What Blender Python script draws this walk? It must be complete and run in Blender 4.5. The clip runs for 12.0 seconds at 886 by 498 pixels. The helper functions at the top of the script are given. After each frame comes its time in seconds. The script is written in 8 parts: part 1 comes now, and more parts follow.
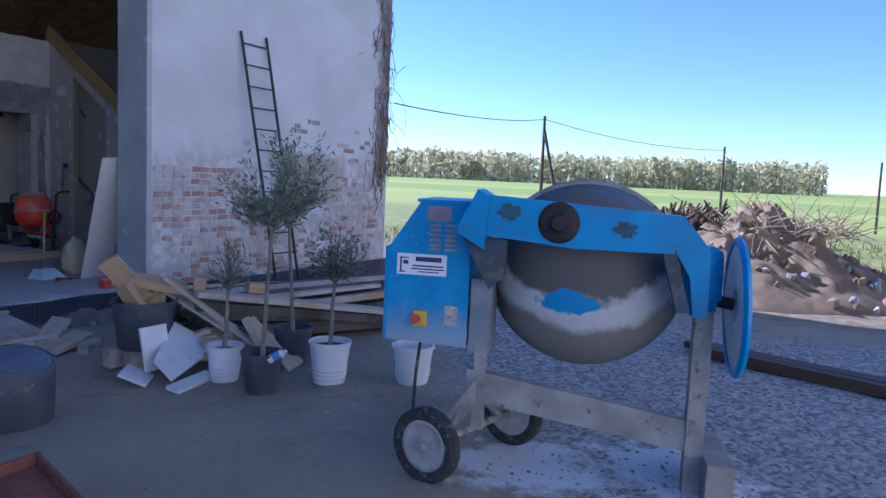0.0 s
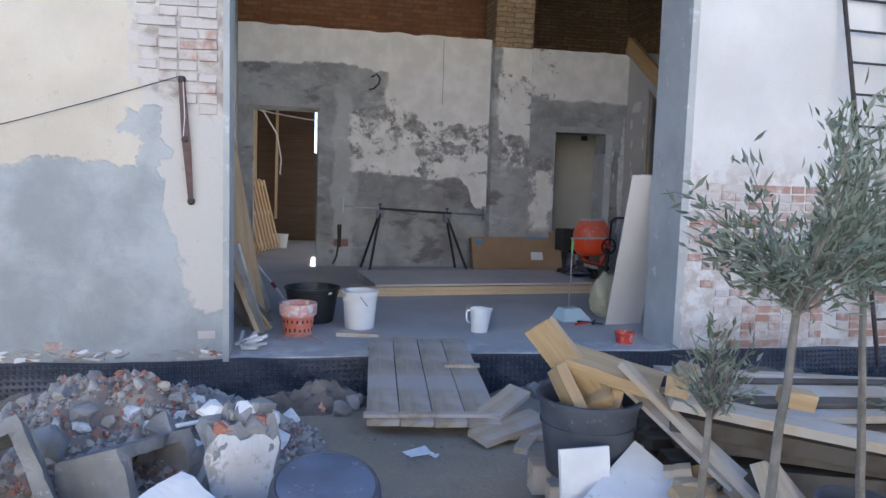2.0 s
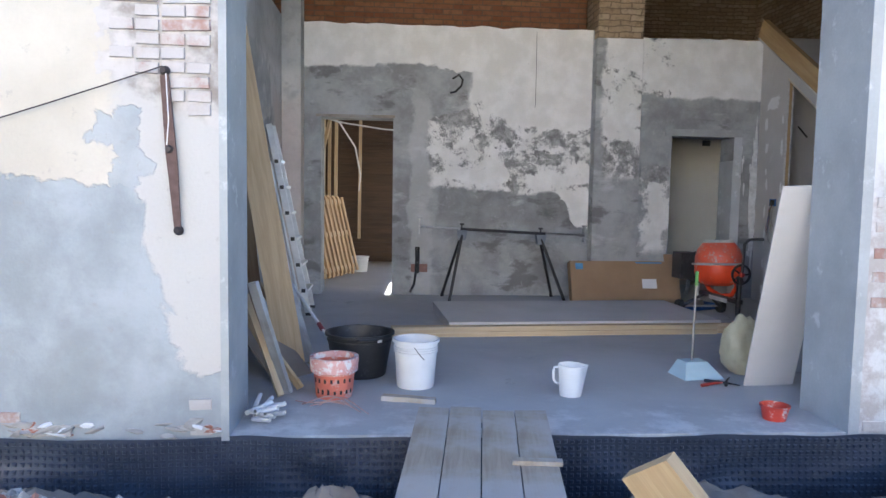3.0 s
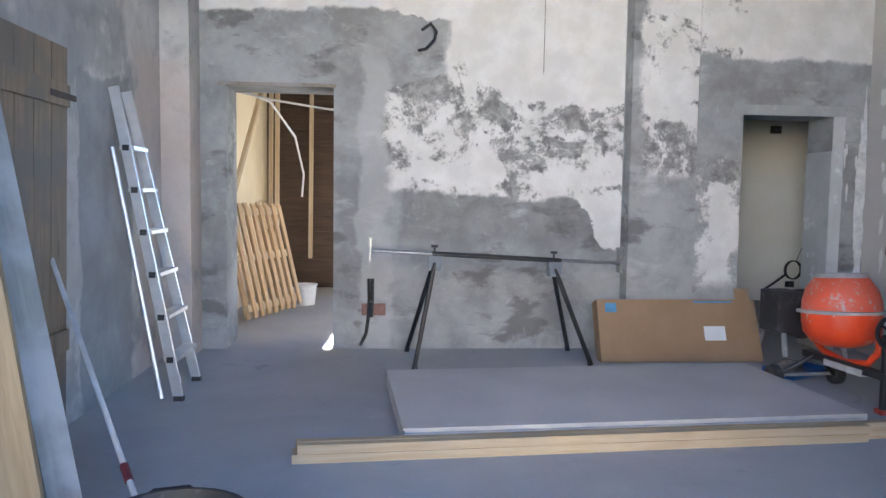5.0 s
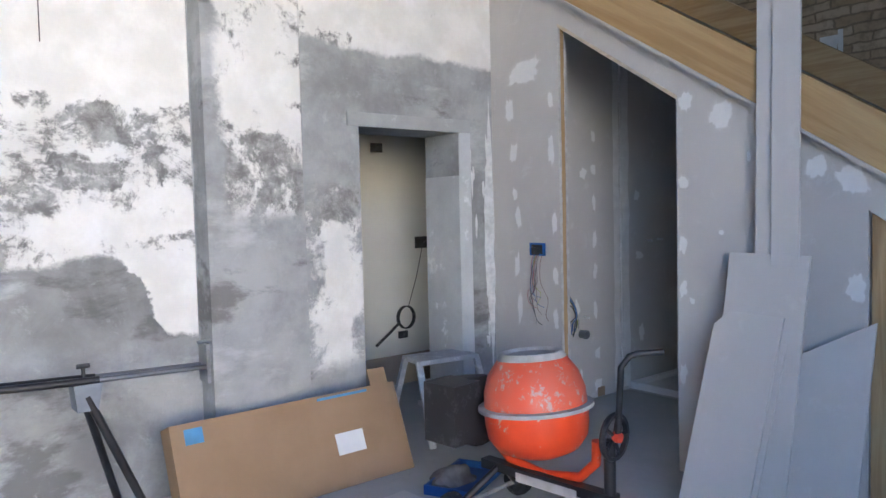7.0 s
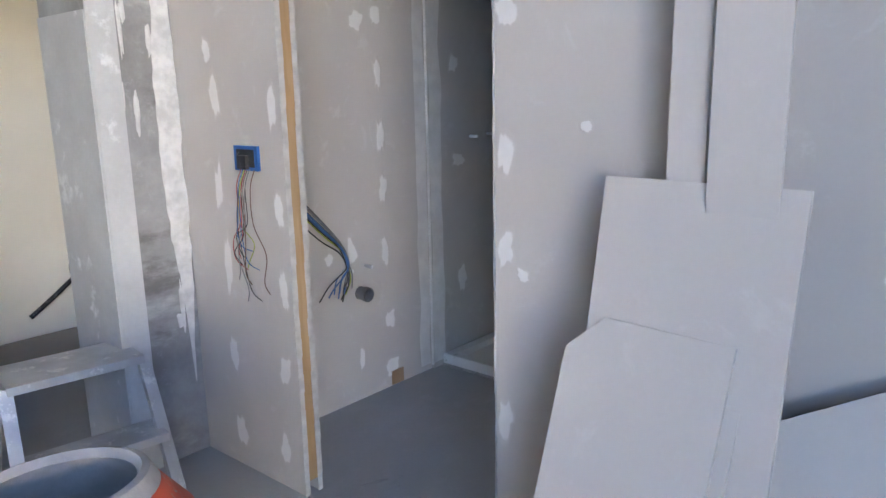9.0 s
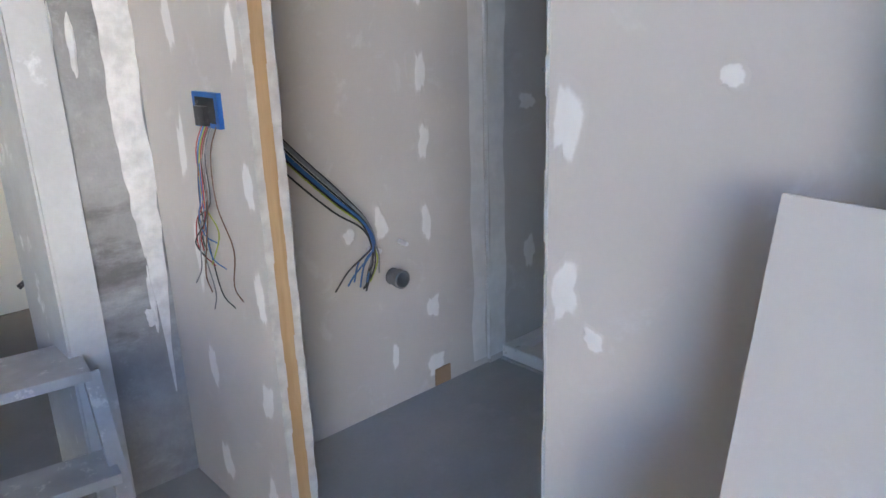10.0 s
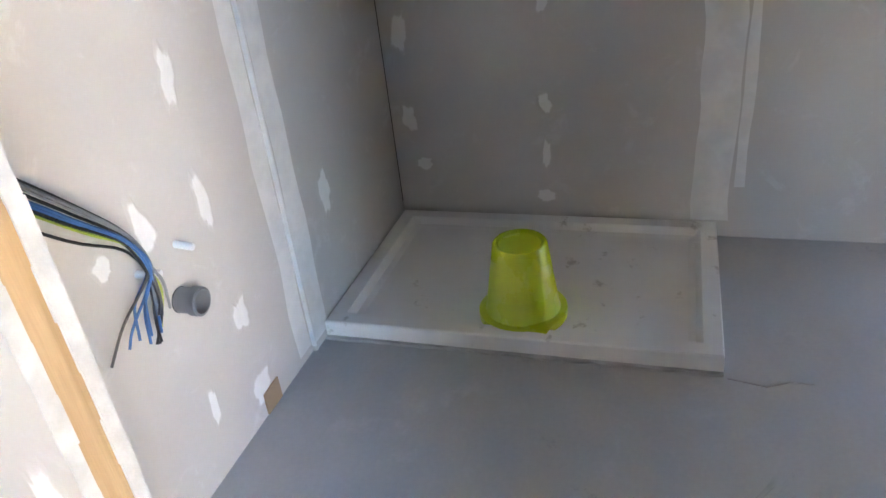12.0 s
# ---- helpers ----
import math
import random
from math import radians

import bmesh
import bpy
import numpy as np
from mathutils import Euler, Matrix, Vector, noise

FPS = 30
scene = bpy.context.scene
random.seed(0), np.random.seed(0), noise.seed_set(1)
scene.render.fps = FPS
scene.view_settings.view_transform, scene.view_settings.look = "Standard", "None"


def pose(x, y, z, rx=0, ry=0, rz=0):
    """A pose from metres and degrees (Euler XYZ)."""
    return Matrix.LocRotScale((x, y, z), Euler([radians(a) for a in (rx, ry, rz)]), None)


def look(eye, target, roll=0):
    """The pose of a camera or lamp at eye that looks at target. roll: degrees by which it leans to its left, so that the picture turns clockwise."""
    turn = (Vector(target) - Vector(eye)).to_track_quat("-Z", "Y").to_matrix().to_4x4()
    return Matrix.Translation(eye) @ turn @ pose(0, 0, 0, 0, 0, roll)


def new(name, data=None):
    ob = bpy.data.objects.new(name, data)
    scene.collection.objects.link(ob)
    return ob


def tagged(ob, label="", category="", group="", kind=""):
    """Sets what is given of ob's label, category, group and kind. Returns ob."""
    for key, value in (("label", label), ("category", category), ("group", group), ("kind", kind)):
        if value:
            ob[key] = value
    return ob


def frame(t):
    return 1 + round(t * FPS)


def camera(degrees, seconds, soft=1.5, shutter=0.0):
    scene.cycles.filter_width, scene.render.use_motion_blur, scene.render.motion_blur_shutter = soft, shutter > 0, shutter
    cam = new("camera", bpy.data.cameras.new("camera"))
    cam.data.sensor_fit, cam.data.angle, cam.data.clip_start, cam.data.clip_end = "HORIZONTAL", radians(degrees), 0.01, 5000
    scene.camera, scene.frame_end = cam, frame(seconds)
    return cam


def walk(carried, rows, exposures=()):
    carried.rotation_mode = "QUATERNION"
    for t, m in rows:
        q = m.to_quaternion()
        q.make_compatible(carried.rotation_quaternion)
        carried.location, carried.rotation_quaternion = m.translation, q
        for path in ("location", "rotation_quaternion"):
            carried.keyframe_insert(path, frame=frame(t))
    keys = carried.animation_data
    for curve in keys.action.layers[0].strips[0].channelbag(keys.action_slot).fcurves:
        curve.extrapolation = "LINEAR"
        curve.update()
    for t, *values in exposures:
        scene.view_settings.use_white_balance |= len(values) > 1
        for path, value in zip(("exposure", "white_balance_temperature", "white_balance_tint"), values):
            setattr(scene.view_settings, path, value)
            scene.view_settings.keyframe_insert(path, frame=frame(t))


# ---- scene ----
cam = camera(62.8, 12.0)
EXPOSURES = [(0, 1.13, 4800, 25), (0.5, 1.36, 4700, 25), (1, 1.76, 5250, 18), (1.5, 2.11, 5850, 15), (2.5, 2.66, 5850, 14), (4.5, 3.46, 5850, 14), (6, 3.64, 5850, 14), (6.5, 3.81, 5750, 13), (7.5, 4.26, 6100, 16), (9.5, 4.6, 6400, 15), (10.5, 4.64, 6350, 14), (11, 4.99, 6400, 14), (11.5, 5.48, 6800, 13), (12, 5.84, 6850, 14)]
PATH = [
    (0, (-0.657, 0.874, 1.312), (1.053, 1.892, 1.111), 2.6),
    (0.5, (-0.026, 0.957, 1.303), (1.429, 2.313, 1.093), 2.8),
    (0.7, (0.244, 1.068, 1.27), (1.564, 2.557, 1.065), 2.9),
    (1, (0.566, 1.346, 1.25), (1.678, 2.995, 1.037), 2.9),
    (1.5, (1.025, 1.778, 1.247), (1.748, 3.63, 1.029), 2.3),
    (2, (1.293, 2.38, 1.254), (1.719, 4.325, 1.063), 1.8),
    (2.5, (1.521, 2.996, 1.293), (1.773, 4.973, 1.128), 1.4),
    (2.7, (1.63, 3.265, 1.291), (1.824, 5.25, 1.134), 1.2),
    (4.3, (2.089, 5.591, 1.203), (2.137, 7.582, 1.017), 0.5),
    (4.5, (2.104, 5.86, 1.227), (2.178, 7.851, 1.046), 0.7),
    (5, (2.174, 6.524, 1.27), (2.324, 8.513, 1.127), 0.8),
    (5.5, (2.196, 7.127, 1.326), (2.517, 9.098, 1.229), 0.4),
    (6, (2.333, 7.673, 1.373), (2.93, 9.58, 1.301), -0.2),
    (6.5, (2.415, 8.238, 1.395), (3.369, 9.995, 1.332), -1.1),
    (7, (2.729, 8.69, 1.464), (3.983, 10.244, 1.36), -1.4),
    (7.5, (3.216, 9.038, 1.505), (4.659, 10.414, 1.341), -1.1),
    (9.3, (5.012, 10.028, 1.378), (6.476, 11.303, 0.899), -0.7),
    (9.5, (5.18, 10.123, 1.376), (6.587, 11.442, 0.848), -0.5),
    (10, (5.42, 10.317, 1.386), (6.699, 11.732, 0.786), -1.9),
    (10.5, (5.558, 10.635, 1.356), (6.883, 11.971, 0.678), -3.5),
    (11, (5.661, 10.874, 1.35), (7.074, 12.038, 0.545), -6.3),
    (11.5, (5.812, 11.083, 1.341), (7.374, 11.943, 0.435), -7.0),
    (12, (5.799, 11.221, 1.358), (7.445, 11.806, 0.385), -6.7),
]
walk(cam, [(t, look(eye, target, roll)) for t, eye, target, roll in PATH],
     exposures=EXPOSURES)

# ---- world and sun ----
world = bpy.data.worlds.new("sky")
scene.world = world
world.use_nodes = True
wn = world.node_tree.nodes
sky = wn.new("ShaderNodeTexSky")
sky.sky_type = "NISHITA"
sky.sun_disc = False
SUN_EL, SUN_AZ = radians(29.5), radians(2.6)   # azimuth from +y towards +x
sky.sun_elevation, sky.sun_rotation = SUN_EL, SUN_AZ
sky.air_density, sky.dust_density, sky.ozone_density = 1.0, 0.0, 2.2
sky.altitude = 2600
wn["Background"].inputs["Strength"].default_value = 0.088
world.node_tree.links.new(sky.outputs[0], wn["Background"].inputs["Color"])
sun = new("sun", bpy.data.lights.new("sun", "SUN"))
sun.data.energy, sun.data.angle, sun.data.color = 5.0, radians(0.53), (1.0, 0.93, 0.82)
sd = Vector((math.sin(SUN_AZ) * math.cos(SUN_EL), math.cos(SUN_AZ) * math.cos(SUN_EL), math.sin(SUN_EL)))
sun.matrix_world = look(sd * 40, (0, 0, 0))


# ---- material tools ----
class Mat:
    """A node material with short ways to make its nodes."""

    def __init__(self, name, rough=0.8, metal=0.0, spec=0.5):
        self.mat = bpy.data.materials.new(name)
        self.mat.use_nodes = True
        self.t = self.mat.node_tree
        self.b = self.t.nodes["Principled BSDF"]
        self.b.inputs["Roughness"].default_value = rough
        self.b.inputs["Metallic"].default_value = metal
        self.b.inputs["Specular IOR Level"].default_value = spec

    def put(self, sock, v):
        if isinstance(v, (int, float)):
            sock.default_value = v
        elif isinstance(v, tuple):
            sock.default_value = (*v, 1.0) if len(v) == 3 and sock.type == "RGBA" else v
        else:
            self.t.links.new(v, sock)

    def pos(self, world_space=True):
        if world_space:
            return self.t.nodes.new("ShaderNodeNewGeometry").outputs["Position"]
        return self.t.nodes.new("ShaderNodeTexCoord").outputs["Object"]

    def xyz(self, world_space=True):
        n = self.t.nodes.new("ShaderNodeSeparateXYZ")
        self.put(n.inputs[0], self.pos(world_space))
        return n.outputs

    def stretch(self, v, scale):
        n = self.t.nodes.new("ShaderNodeMapping")
        self.put(n.inputs["Vector"], v)
        n.inputs["Scale"].default_value = scale
        return n.outputs[0]

    def noise(self, v, scale, detail=4.0, rough=0.55, dist=0.0):
        n = self.t.nodes.new("ShaderNodeTexNoise")
        self.put(n.inputs["Vector"], v)
        n.inputs["Scale"].default_value, n.inputs["Detail"].default_value = scale, detail
        n.inputs["Roughness"].default_value, n.inputs["Distortion"].default_value = rough, dist
        return n.outputs["Fac"]

    def cells(self, v, scale, out="Distance"):
        n = self.t.nodes.new("ShaderNodeTexVoronoi")
        self.put(n.inputs["Vector"], v)
        n.inputs["Scale"].default_value = scale
        return n.outputs[out]

    def m(self, op, a, b=0.0, c=0.0):
        n = self.t.nodes.new("ShaderNodeMath")
        n.operation = op
        for s, v in zip(n.inputs, (a, b, c)):
            self.put(s, v)
        return n.outputs[0]

    def step(self, v, lo, hi):
        n = self.t.nodes.new("ShaderNodeMapRange")
        n.interpolation_type = "SMOOTHSTEP"
        self.put(n.inputs[0], v)
        self.put(n.inputs[1], lo)
        self.put(n.inputs[2], hi)
        return n.outputs[0]

    def mix(self, f, a, b):
        n = self.t.nodes.new("ShaderNodeMix")
        n.data_type = "RGBA"
        self.put(n.inputs[0], f)
        self.put(n.inputs[6], a)
        self.put(n.inputs[7], b)
        return n.outputs[2]

    def random(self):
        return self.t.nodes.new("ShaderNodeObjectInfo").outputs["Random"]

    def island(self):
        return self.t.nodes.new("ShaderNodeNewGeometry").outputs["Random Per Island"]

    def done(self, color, height=None, bump=0.3, depth=0.01, rough=None):
        self.put(self.b.inputs["Base Color"], color)
        if height is not None:
            n = self.t.nodes.new("ShaderNodeBump")
            n.inputs["Strength"].default_value, n.inputs["Distance"].default_value = bump, depth
            self.put(n.inputs["Height"], height)
            self.put(self.b.inputs["Normal"], n.outputs[0])
        if rough is not None:
            self.put(self.b.inputs["Roughness"], rough)
        return self.mat


def plain(name, col, dark=None, rough=0.6, metal=0.0, scale=6.0, dirt=None, dirt_at=0.62, bump=0.15, spec=0.5, world_space=False, vary=0.0):
    """A surface of one colour with soft mottling, fine grain and some dirt."""
    k = Mat(name, rough, metal, spec)
    p = k.pos(world_space)
    a, f = k.noise(p, scale, 5), k.noise(p, scale * 14, 3)
    dark = dark or tuple(c * 0.75 for c in col)
    c = k.mix(k.step(a, 0.3, 0.7), dark, col)
    if vary:
        c = k.mix(k.m("MULTIPLY", k.random(), vary), c, tuple(x * 0.45 for x in col))
    if dirt:
        g = k.m("ADD", k.noise(p, scale * 2.3, 8, 0.65), k.m("MULTIPLY", k.m("SUBTRACT", f, 0.5), 0.25))
        c = k.mix(k.step(g, dirt_at - 0.04, dirt_at + 0.06), c, dirt)
    r = k.m("ADD", rough - 0.12, k.m("MULTIPLY", a, 0.24))
    return k.done(c, k.m("ADD", a, k.m("MULTIPLY", f, 0.5)), bump, 0.004, r)


def wood(name, light, dark, along=0, scale=1.0, rough=0.65, grey=None, vary=0.35, world_space=False):
    """Sawn wood with its grain along one axis of the object."""
    k = Mat(name, rough)
    p = k.pos(world_space)
    s = [14.0 * scale] * 3
    s[along] = 0.9 * scale
    g = k.noise(k.stretch(p, tuple(s)), 2.2, 6, 0.6, 0.6)
    fine = k.noise(k.stretch(p, tuple(v * 5 for v in s)), 3.0, 2)
    knots = k.step(k.cells(k.stretch(p, tuple(4.0 if i != along else 1.4 for i in range(3))), 1.0), 0.0, 0.11)
    c = k.mix(k.step(g, 0.32, 0.68), dark, light)
    c = k.mix(k.m("MULTIPLY", fine, 0.35), c, tuple(x * 0.6 for x in dark))
    c = k.mix(k.m("SUBTRACT", 1.0, knots), c, tuple(x * 0.35 for x in dark))
    c = k.mix(k.m("MULTIPLY", k.random(), vary), c, tuple(x * 0.55 for x in light))
    if grey:
        c = k.mix(k.step(k.noise(p, 2.5, 5), 0.42, 0.62), c, grey)
    return k.done(c, k.m("ADD", g, k.m("MULTIPLY", fine, 0.6)), 0.25, 0.004)


# ---- mesh tools ----
def bm_box(bm, lo, hi, m=None):
    """A box between two corners, moved by m; returns its vertices."""
    v = [bm.verts.new(Vector((lo[0] if i & 1 == 0 else hi[0], lo[1] if i & 2 == 0 else hi[1], lo[2] if i & 4 == 0 else hi[2]))) for i in range(8)]
    for q in ((0, 2, 3, 1), (4, 5, 7, 6), (0, 1, 5, 4), (2, 6, 7, 3), (0, 4, 6, 2), (1, 3, 7, 5)):
        bm.faces.new([v[i] for i in q])
    if m is not None:
        bmesh.ops.transform(bm, matrix=m, verts=v)
    return v


def bm_tube(bm, pts, r, sides=8, caps=True, radii=None):
    """A round bar along points."""
    pts = [Vector(p) for p in pts]
    rings, up = [], None
    for i, p in enumerate(pts):
        d = (pts[min(i + 1, len(pts) - 1)] - pts[max(i - 1, 0)]).normalized()
        if up is None or abs(up.dot(d)) > 0.95:
            up = Vector((0, 0, 1)) if abs(d.z) < 0.9 else Vector((1, 0, 0))
        a = d.cross(up).normalized()
        b = d.cross(a).normalized()
        up = -b if (-b).dot(up) > 0 else b
        q = radii[i] if radii else r
        rings.append([bm.verts.new(p + (a * math.cos(t) + b * math.sin(t)) * q) for t in (2 * math.pi * j / sides for j in range(sides))])
    for r0, r1 in zip(rings, rings[1:]):
        for j in range(sides):
            bm.faces.new((r0[j], r0[(j + 1) % sides], r1[(j + 1) % sides], r1[j]))
    if caps:
        bm.faces.new(rings[0][::-1])
        bm.faces.new(rings[-1])
    return rings


def flowing(pts, n=5):
    """More points on a smooth curve through the given ones."""
    p = [Vector(q) for q in pts]
    p = [2 * p[0] - p[1]] + p + [2 * p[-1] - p[-2]]
    out = []
    for i in range(1, len(p) - 2):
        a, b, c, d = p[i - 1:i + 3]
        for j in range(n):
            f = j / n
            out.append(0.5 * ((2 * b) + (c - a) * f + (2 * a - 5 * b + 4 * c - d) * f * f + (3 * b - a - 3 * c + d) * f * f * f))
    return out + [p[-2]]


def bm_lathe(bm, profile, sides=32, m=None, close=False):
    """A shape turned about z from (radius, height) pairs."""
    rings, made = [], []
    for r, z in profile:
        if r < 1e-5:
            ring = [bm.verts.new((0, 0, z))]
        else:
            ring = [bm.verts.new((r * math.cos(2 * math.pi * j / sides), r * math.sin(2 * math.pi * j / sides), z)) for j in range(sides)]
        rings.append(ring)
        made += ring
    if close:
        rings.append(rings[0])
    for a, b in zip(rings, rings[1:]):
        for j in range(sides):
            k = (j + 1) % sides
            if len(a) == 1 and len(b) == 1:
                break
            if len(a) == 1:
                bm.faces.new((a[0], b[k], b[j]))
            elif len(b) == 1:
                bm.faces.new((a[j], a[k], b[0]))
            else:
                bm.faces.new((a[j], a[k], b[k], b[j]))
    if m is not None:
        bmesh.ops.transform(bm, matrix=m, verts=made)
    return made


def bm_prism(bm, outline, lo, hi, axis=2):
    """An outline of 2D points pushed from lo to hi along an axis (0, 1 or 2)."""
    def at(p, h):
        q = [p[0], p[1]]
        q.insert(axis, h)
        return q
    a = [bm.verts.new(at(p, lo)) for p in outline]
    b = [bm.verts.new(at(p, hi)) for p in outline]
    bm.faces.new(a[::-1])
    bm.faces.new(b)
    for i in range(len(a)):
        j = (i + 1) % len(a)
        bm.faces.new((a[i], a[j], b[j], b[i]))
    return a + b


def mesh_of(bm, name, mat, smooth=False, bevel=0.0, angle=40):
    if bevel:
        bmesh.ops.bevel(bm, geom=[e for e in bm.edges if e.is_manifold and e.calc_face_angle(0) > 0.6], offset=bevel, segments=2, affect="EDGES", profile=0.6)
    bmesh.ops.recalc_face_normals(bm, faces=bm.faces)
    me = bpy.data.meshes.new(name)
    if smooth:
        for f in bm.faces:
            f.smooth = True
        for e in bm.edges:
            if e.is_manifold and e.calc_face_angle(0) > radians(angle):
                e.smooth = False
    bm.to_mesh(me)
    bm.free()
    me.materials.append(mat)
    return me


def part(name, bm, material, parent=None, label="", smooth=False, bevel=0.0, m=None):
    ob = new(name, mesh_of(bm, name, material, smooth, bevel))
    if parent is not None:
        ob.parent = parent
    if m is not None:
        ob.matrix_basis = m
    if label:
        ob["label"] = label
    return ob


def thing(name, m, label, category, group="", kind=""):
    ob = new(name)
    ob.empty_display_size = 0.1
    ob.matrix_basis = m
    return tagged(ob, label, category, group, kind)


def solid(name, bm, material, label, category, kind="", group="", smooth=False, bevel=0.0, m=None):
    return tagged(part(name, bm, material, None, "", smooth, bevel, m), label, category, group, kind)


def B():
    return bmesh.new()


def boxed(lo, hi, m=None):
    bm = B()
    bm_box(bm, lo, hi, m)
    return bm


rnd = random.Random(7)

# ---- materials ----
def plaster_stained():
    """Old lime plaster, white above, flaking through the middle and patched with grey cement below and round the doors."""
    k = Mat("old plaster and cement", 0.9, 0, 0.3)
    p = k.pos()
    x, y, z = k.xyz()
    n1, n2, n3 = k.noise(p, 1.5, 9, 0.62, 0.1), k.noise(p, 3.1, 14, 0.68, 0.5), k.noise(p, 46, 6, 0.65)
    n4 = k.noise(p, 11, 12, 0.72, 0.3)

    def inv(v):
        return k.m("SUBTRACT", 1.0, v)

    def both(*v):
        out = v[0]
        for w in v[1:]:
            out = k.m("MULTIPLY", out, w)
        return out

    wob = k.m("ADD", k.m("MULTIPLY", k.m("SUBTRACT", n1, 0.5), 0.55), k.m("ADD", k.m("MULTIPLY", k.m("SUBTRACT", n2, 0.5), 0.30), k.m("MULTIPLY", k.m("SUBTRACT", n4, 0.5), 0.12)))
    zz = k.m("ADD", z, k.m("MULTIPLY", wob, 0.5))
    xx = k.m("ADD", x, k.m("MULTIPLY", wob, 0.6))
    left = inv(k.step(x, 4.128, 4.132))
    right = k.step(x, 4.69, 4.70)
    pier = both(k.step(x, 4.132, 4.136), inv(right))
    # the cement round the first door reaches further over at its head
    head = both(k.step(zz, 2.12, 2.28), inv(k.step(zz, 2.66, 2.74)))
    door = k.step(xx, k.m("ADD", 2.12, k.m("MULTIPLY", head, 0.46)), k.m("ADD", 2.20, k.m("MULTIPLY", head, 0.46)))
    foot = k.m("SUBTRACT", 1.29, k.m("MULTIPLY", k.step(xx, 3.72, 4.02), 0.42))
    mid = both(door, left, k.step(zz, k.m("SUBTRACT", foot, 0.02), k.m("ADD", foot, 0.02)))
    pil = both(pier, k.step(zz, 1.40, 1.56), k.step(xx, 4.19, 4.25))
    top_l = both(k.step(zz, 2.73, 2.77), left)
    top_r = both(k.step(zz, 2.42, 2.47), right)
    xw = k.m("ADD", x, k.m("ADD", k.m("MULTIPLY", k.m("SUBTRACT", n4, 0.5), 0.45), k.m("MULTIPLY", k.m("SUBTRACT", n2, 0.5), 0.55)))
    wing = both(right, k.step(xw, 4.74, 4.84), inv(k.step(xw, 5.06, 5.16)), k.step(zz, 0.5, 0.62), inv(k.step(zz, 1.6, 1.72)))
    white = k.m("MAXIMUM", k.m("MAXIMUM", mid, pil), k.m("MAXIMUM", k.m("MAXIMUM", top_l, top_r), wing))
    fl = k.m("ADD", k.m("MULTIPLY", k.noise(p, 2.3, 14, 0.66, 0.7), 0.72), k.m("MULTIPLY", n4, 0.28))
    fl = k.m("ADD", fl, k.m("MULTIPLY", k.m("SUBTRACT", n3, 0.5), 0.10))
    near = inv(k.step(xx, 2.7, 3.1))
    belt = both(k.step(zz, 1.28, 1.62), inv(k.step(zz, k.m("ADD", 2.02, k.m("MULTIPLY", near, 0.28)), k.m("ADD", 2.14, k.m("MULTIPLY", near, 0.36)))))
    lip = both(k.step(zz, 1.26, 1.29), inv(k.step(zz, 1.34, 1.42)))
    side = both(right, inv(k.step(xx, 5.1, 5.14)))
    thr = k.m("ADD", 0.34, k.m("MULTIPLY", k.m("MULTIPLY", belt, k.m("SUBTRACT", 1.0, k.m("MULTIPLY", pier, 0.75))), 0.165))
    thr = k.m("ADD", thr, k.m("MULTIPLY", both(lip, left), 0.13))
    thr = k.m("ADD", thr, k.m("MULTIPLY", both(pier, inv(k.step(zz, 1.7, 2.1))), 0.04))
    thr = k.m("ADD", thr, k.m("MULTIPLY", pier, 0.08))
    thr = k.m("ADD", thr, k.m("MULTIPLY", side, 0.09))
    flake = k.step(fl, k.m("SUBTRACT", thr, 0.035), k.m("ADD", thr, 0.035))
    lime = k.mix(k.step(k.noise(p, 5, 8), 0.35, 0.7), (0.76, 0.75, 0.72), (0.88, 0.87, 0.85))
    raw = k.mix(k.step(n4, 0.34, 0.66), (0.19, 0.19, 0.185), (0.46, 0.46, 0.445))
    high = k.mix(flake, raw, lime)
    sm = k.noise(p, 1.9, 10, 0.66, 0.1)
    cem = k.mix(k.step(sm, 0.32, 0.68), (0.25, 0.255, 0.255), (0.44, 0.455, 0.455))
    panel_ = both(k.step(xx, 2.22, 2.28), left, k.step(zz, 0.80, 0.98), inv(k.step(zz, 1.30, 1.34)))
    cem = k.mix(k.m("MULTIPLY", panel_, 0.62), cem, k.mix(k.step(n2, 0.3, 0.7), (0.12, 0.12, 0.118), (0.30, 0.31, 0.31)))
    blot = k.step(k.noise(k.stretch(p, (0.7, 1, 1.5)), 2.3, 9, 0.62, 0.2), 0.555, 0.65)
    cem = k.mix(k.m("MULTIPLY", blot, 0.75), cem, (0.14, 0.14, 0.135))
    smear = k.step(k.noise(k.stretch(p, (0.6, 1, 1.4)), 1.7, 10, 0.66, 0.1), 0.55, 0.66)
    cem = k.mix(k.m("MULTIPLY", smear, 0.6), cem, (0.60, 0.62, 0.63))
    trowel = both(k.step(xx, 1.93, 1.98), inv(k.step(xx, 2.16, 2.22)), inv(k.step(zz, 2.3, 2.6)))
    cem = k.mix(k.m("MULTIPLY", trowel, 0.45), cem, (0.58, 0.59, 0.59))
    cem = k.mix(k.m("MULTIPLY", k.step(n4, 0.56, 0.70), 0.35), cem, (0.58, 0.60, 0.60))
    c = k.mix(white, cem, high)
    c = k.mix(k.m("MULTIPLY", n3, 0.14), c, (0.22, 0.21, 0.20))
    hgt = k.m("ADD", k.m("MULTIPLY", both(flake, white), 0.7), k.m("ADD", k.m("MULTIPLY", n3, 0.35), k.m("ADD", k.m("MULTIPLY", n4, 0.5), k.m("MULTIPLY", white, 0.5))))
    return k.done(c, hgt, 0.6, 0.009)


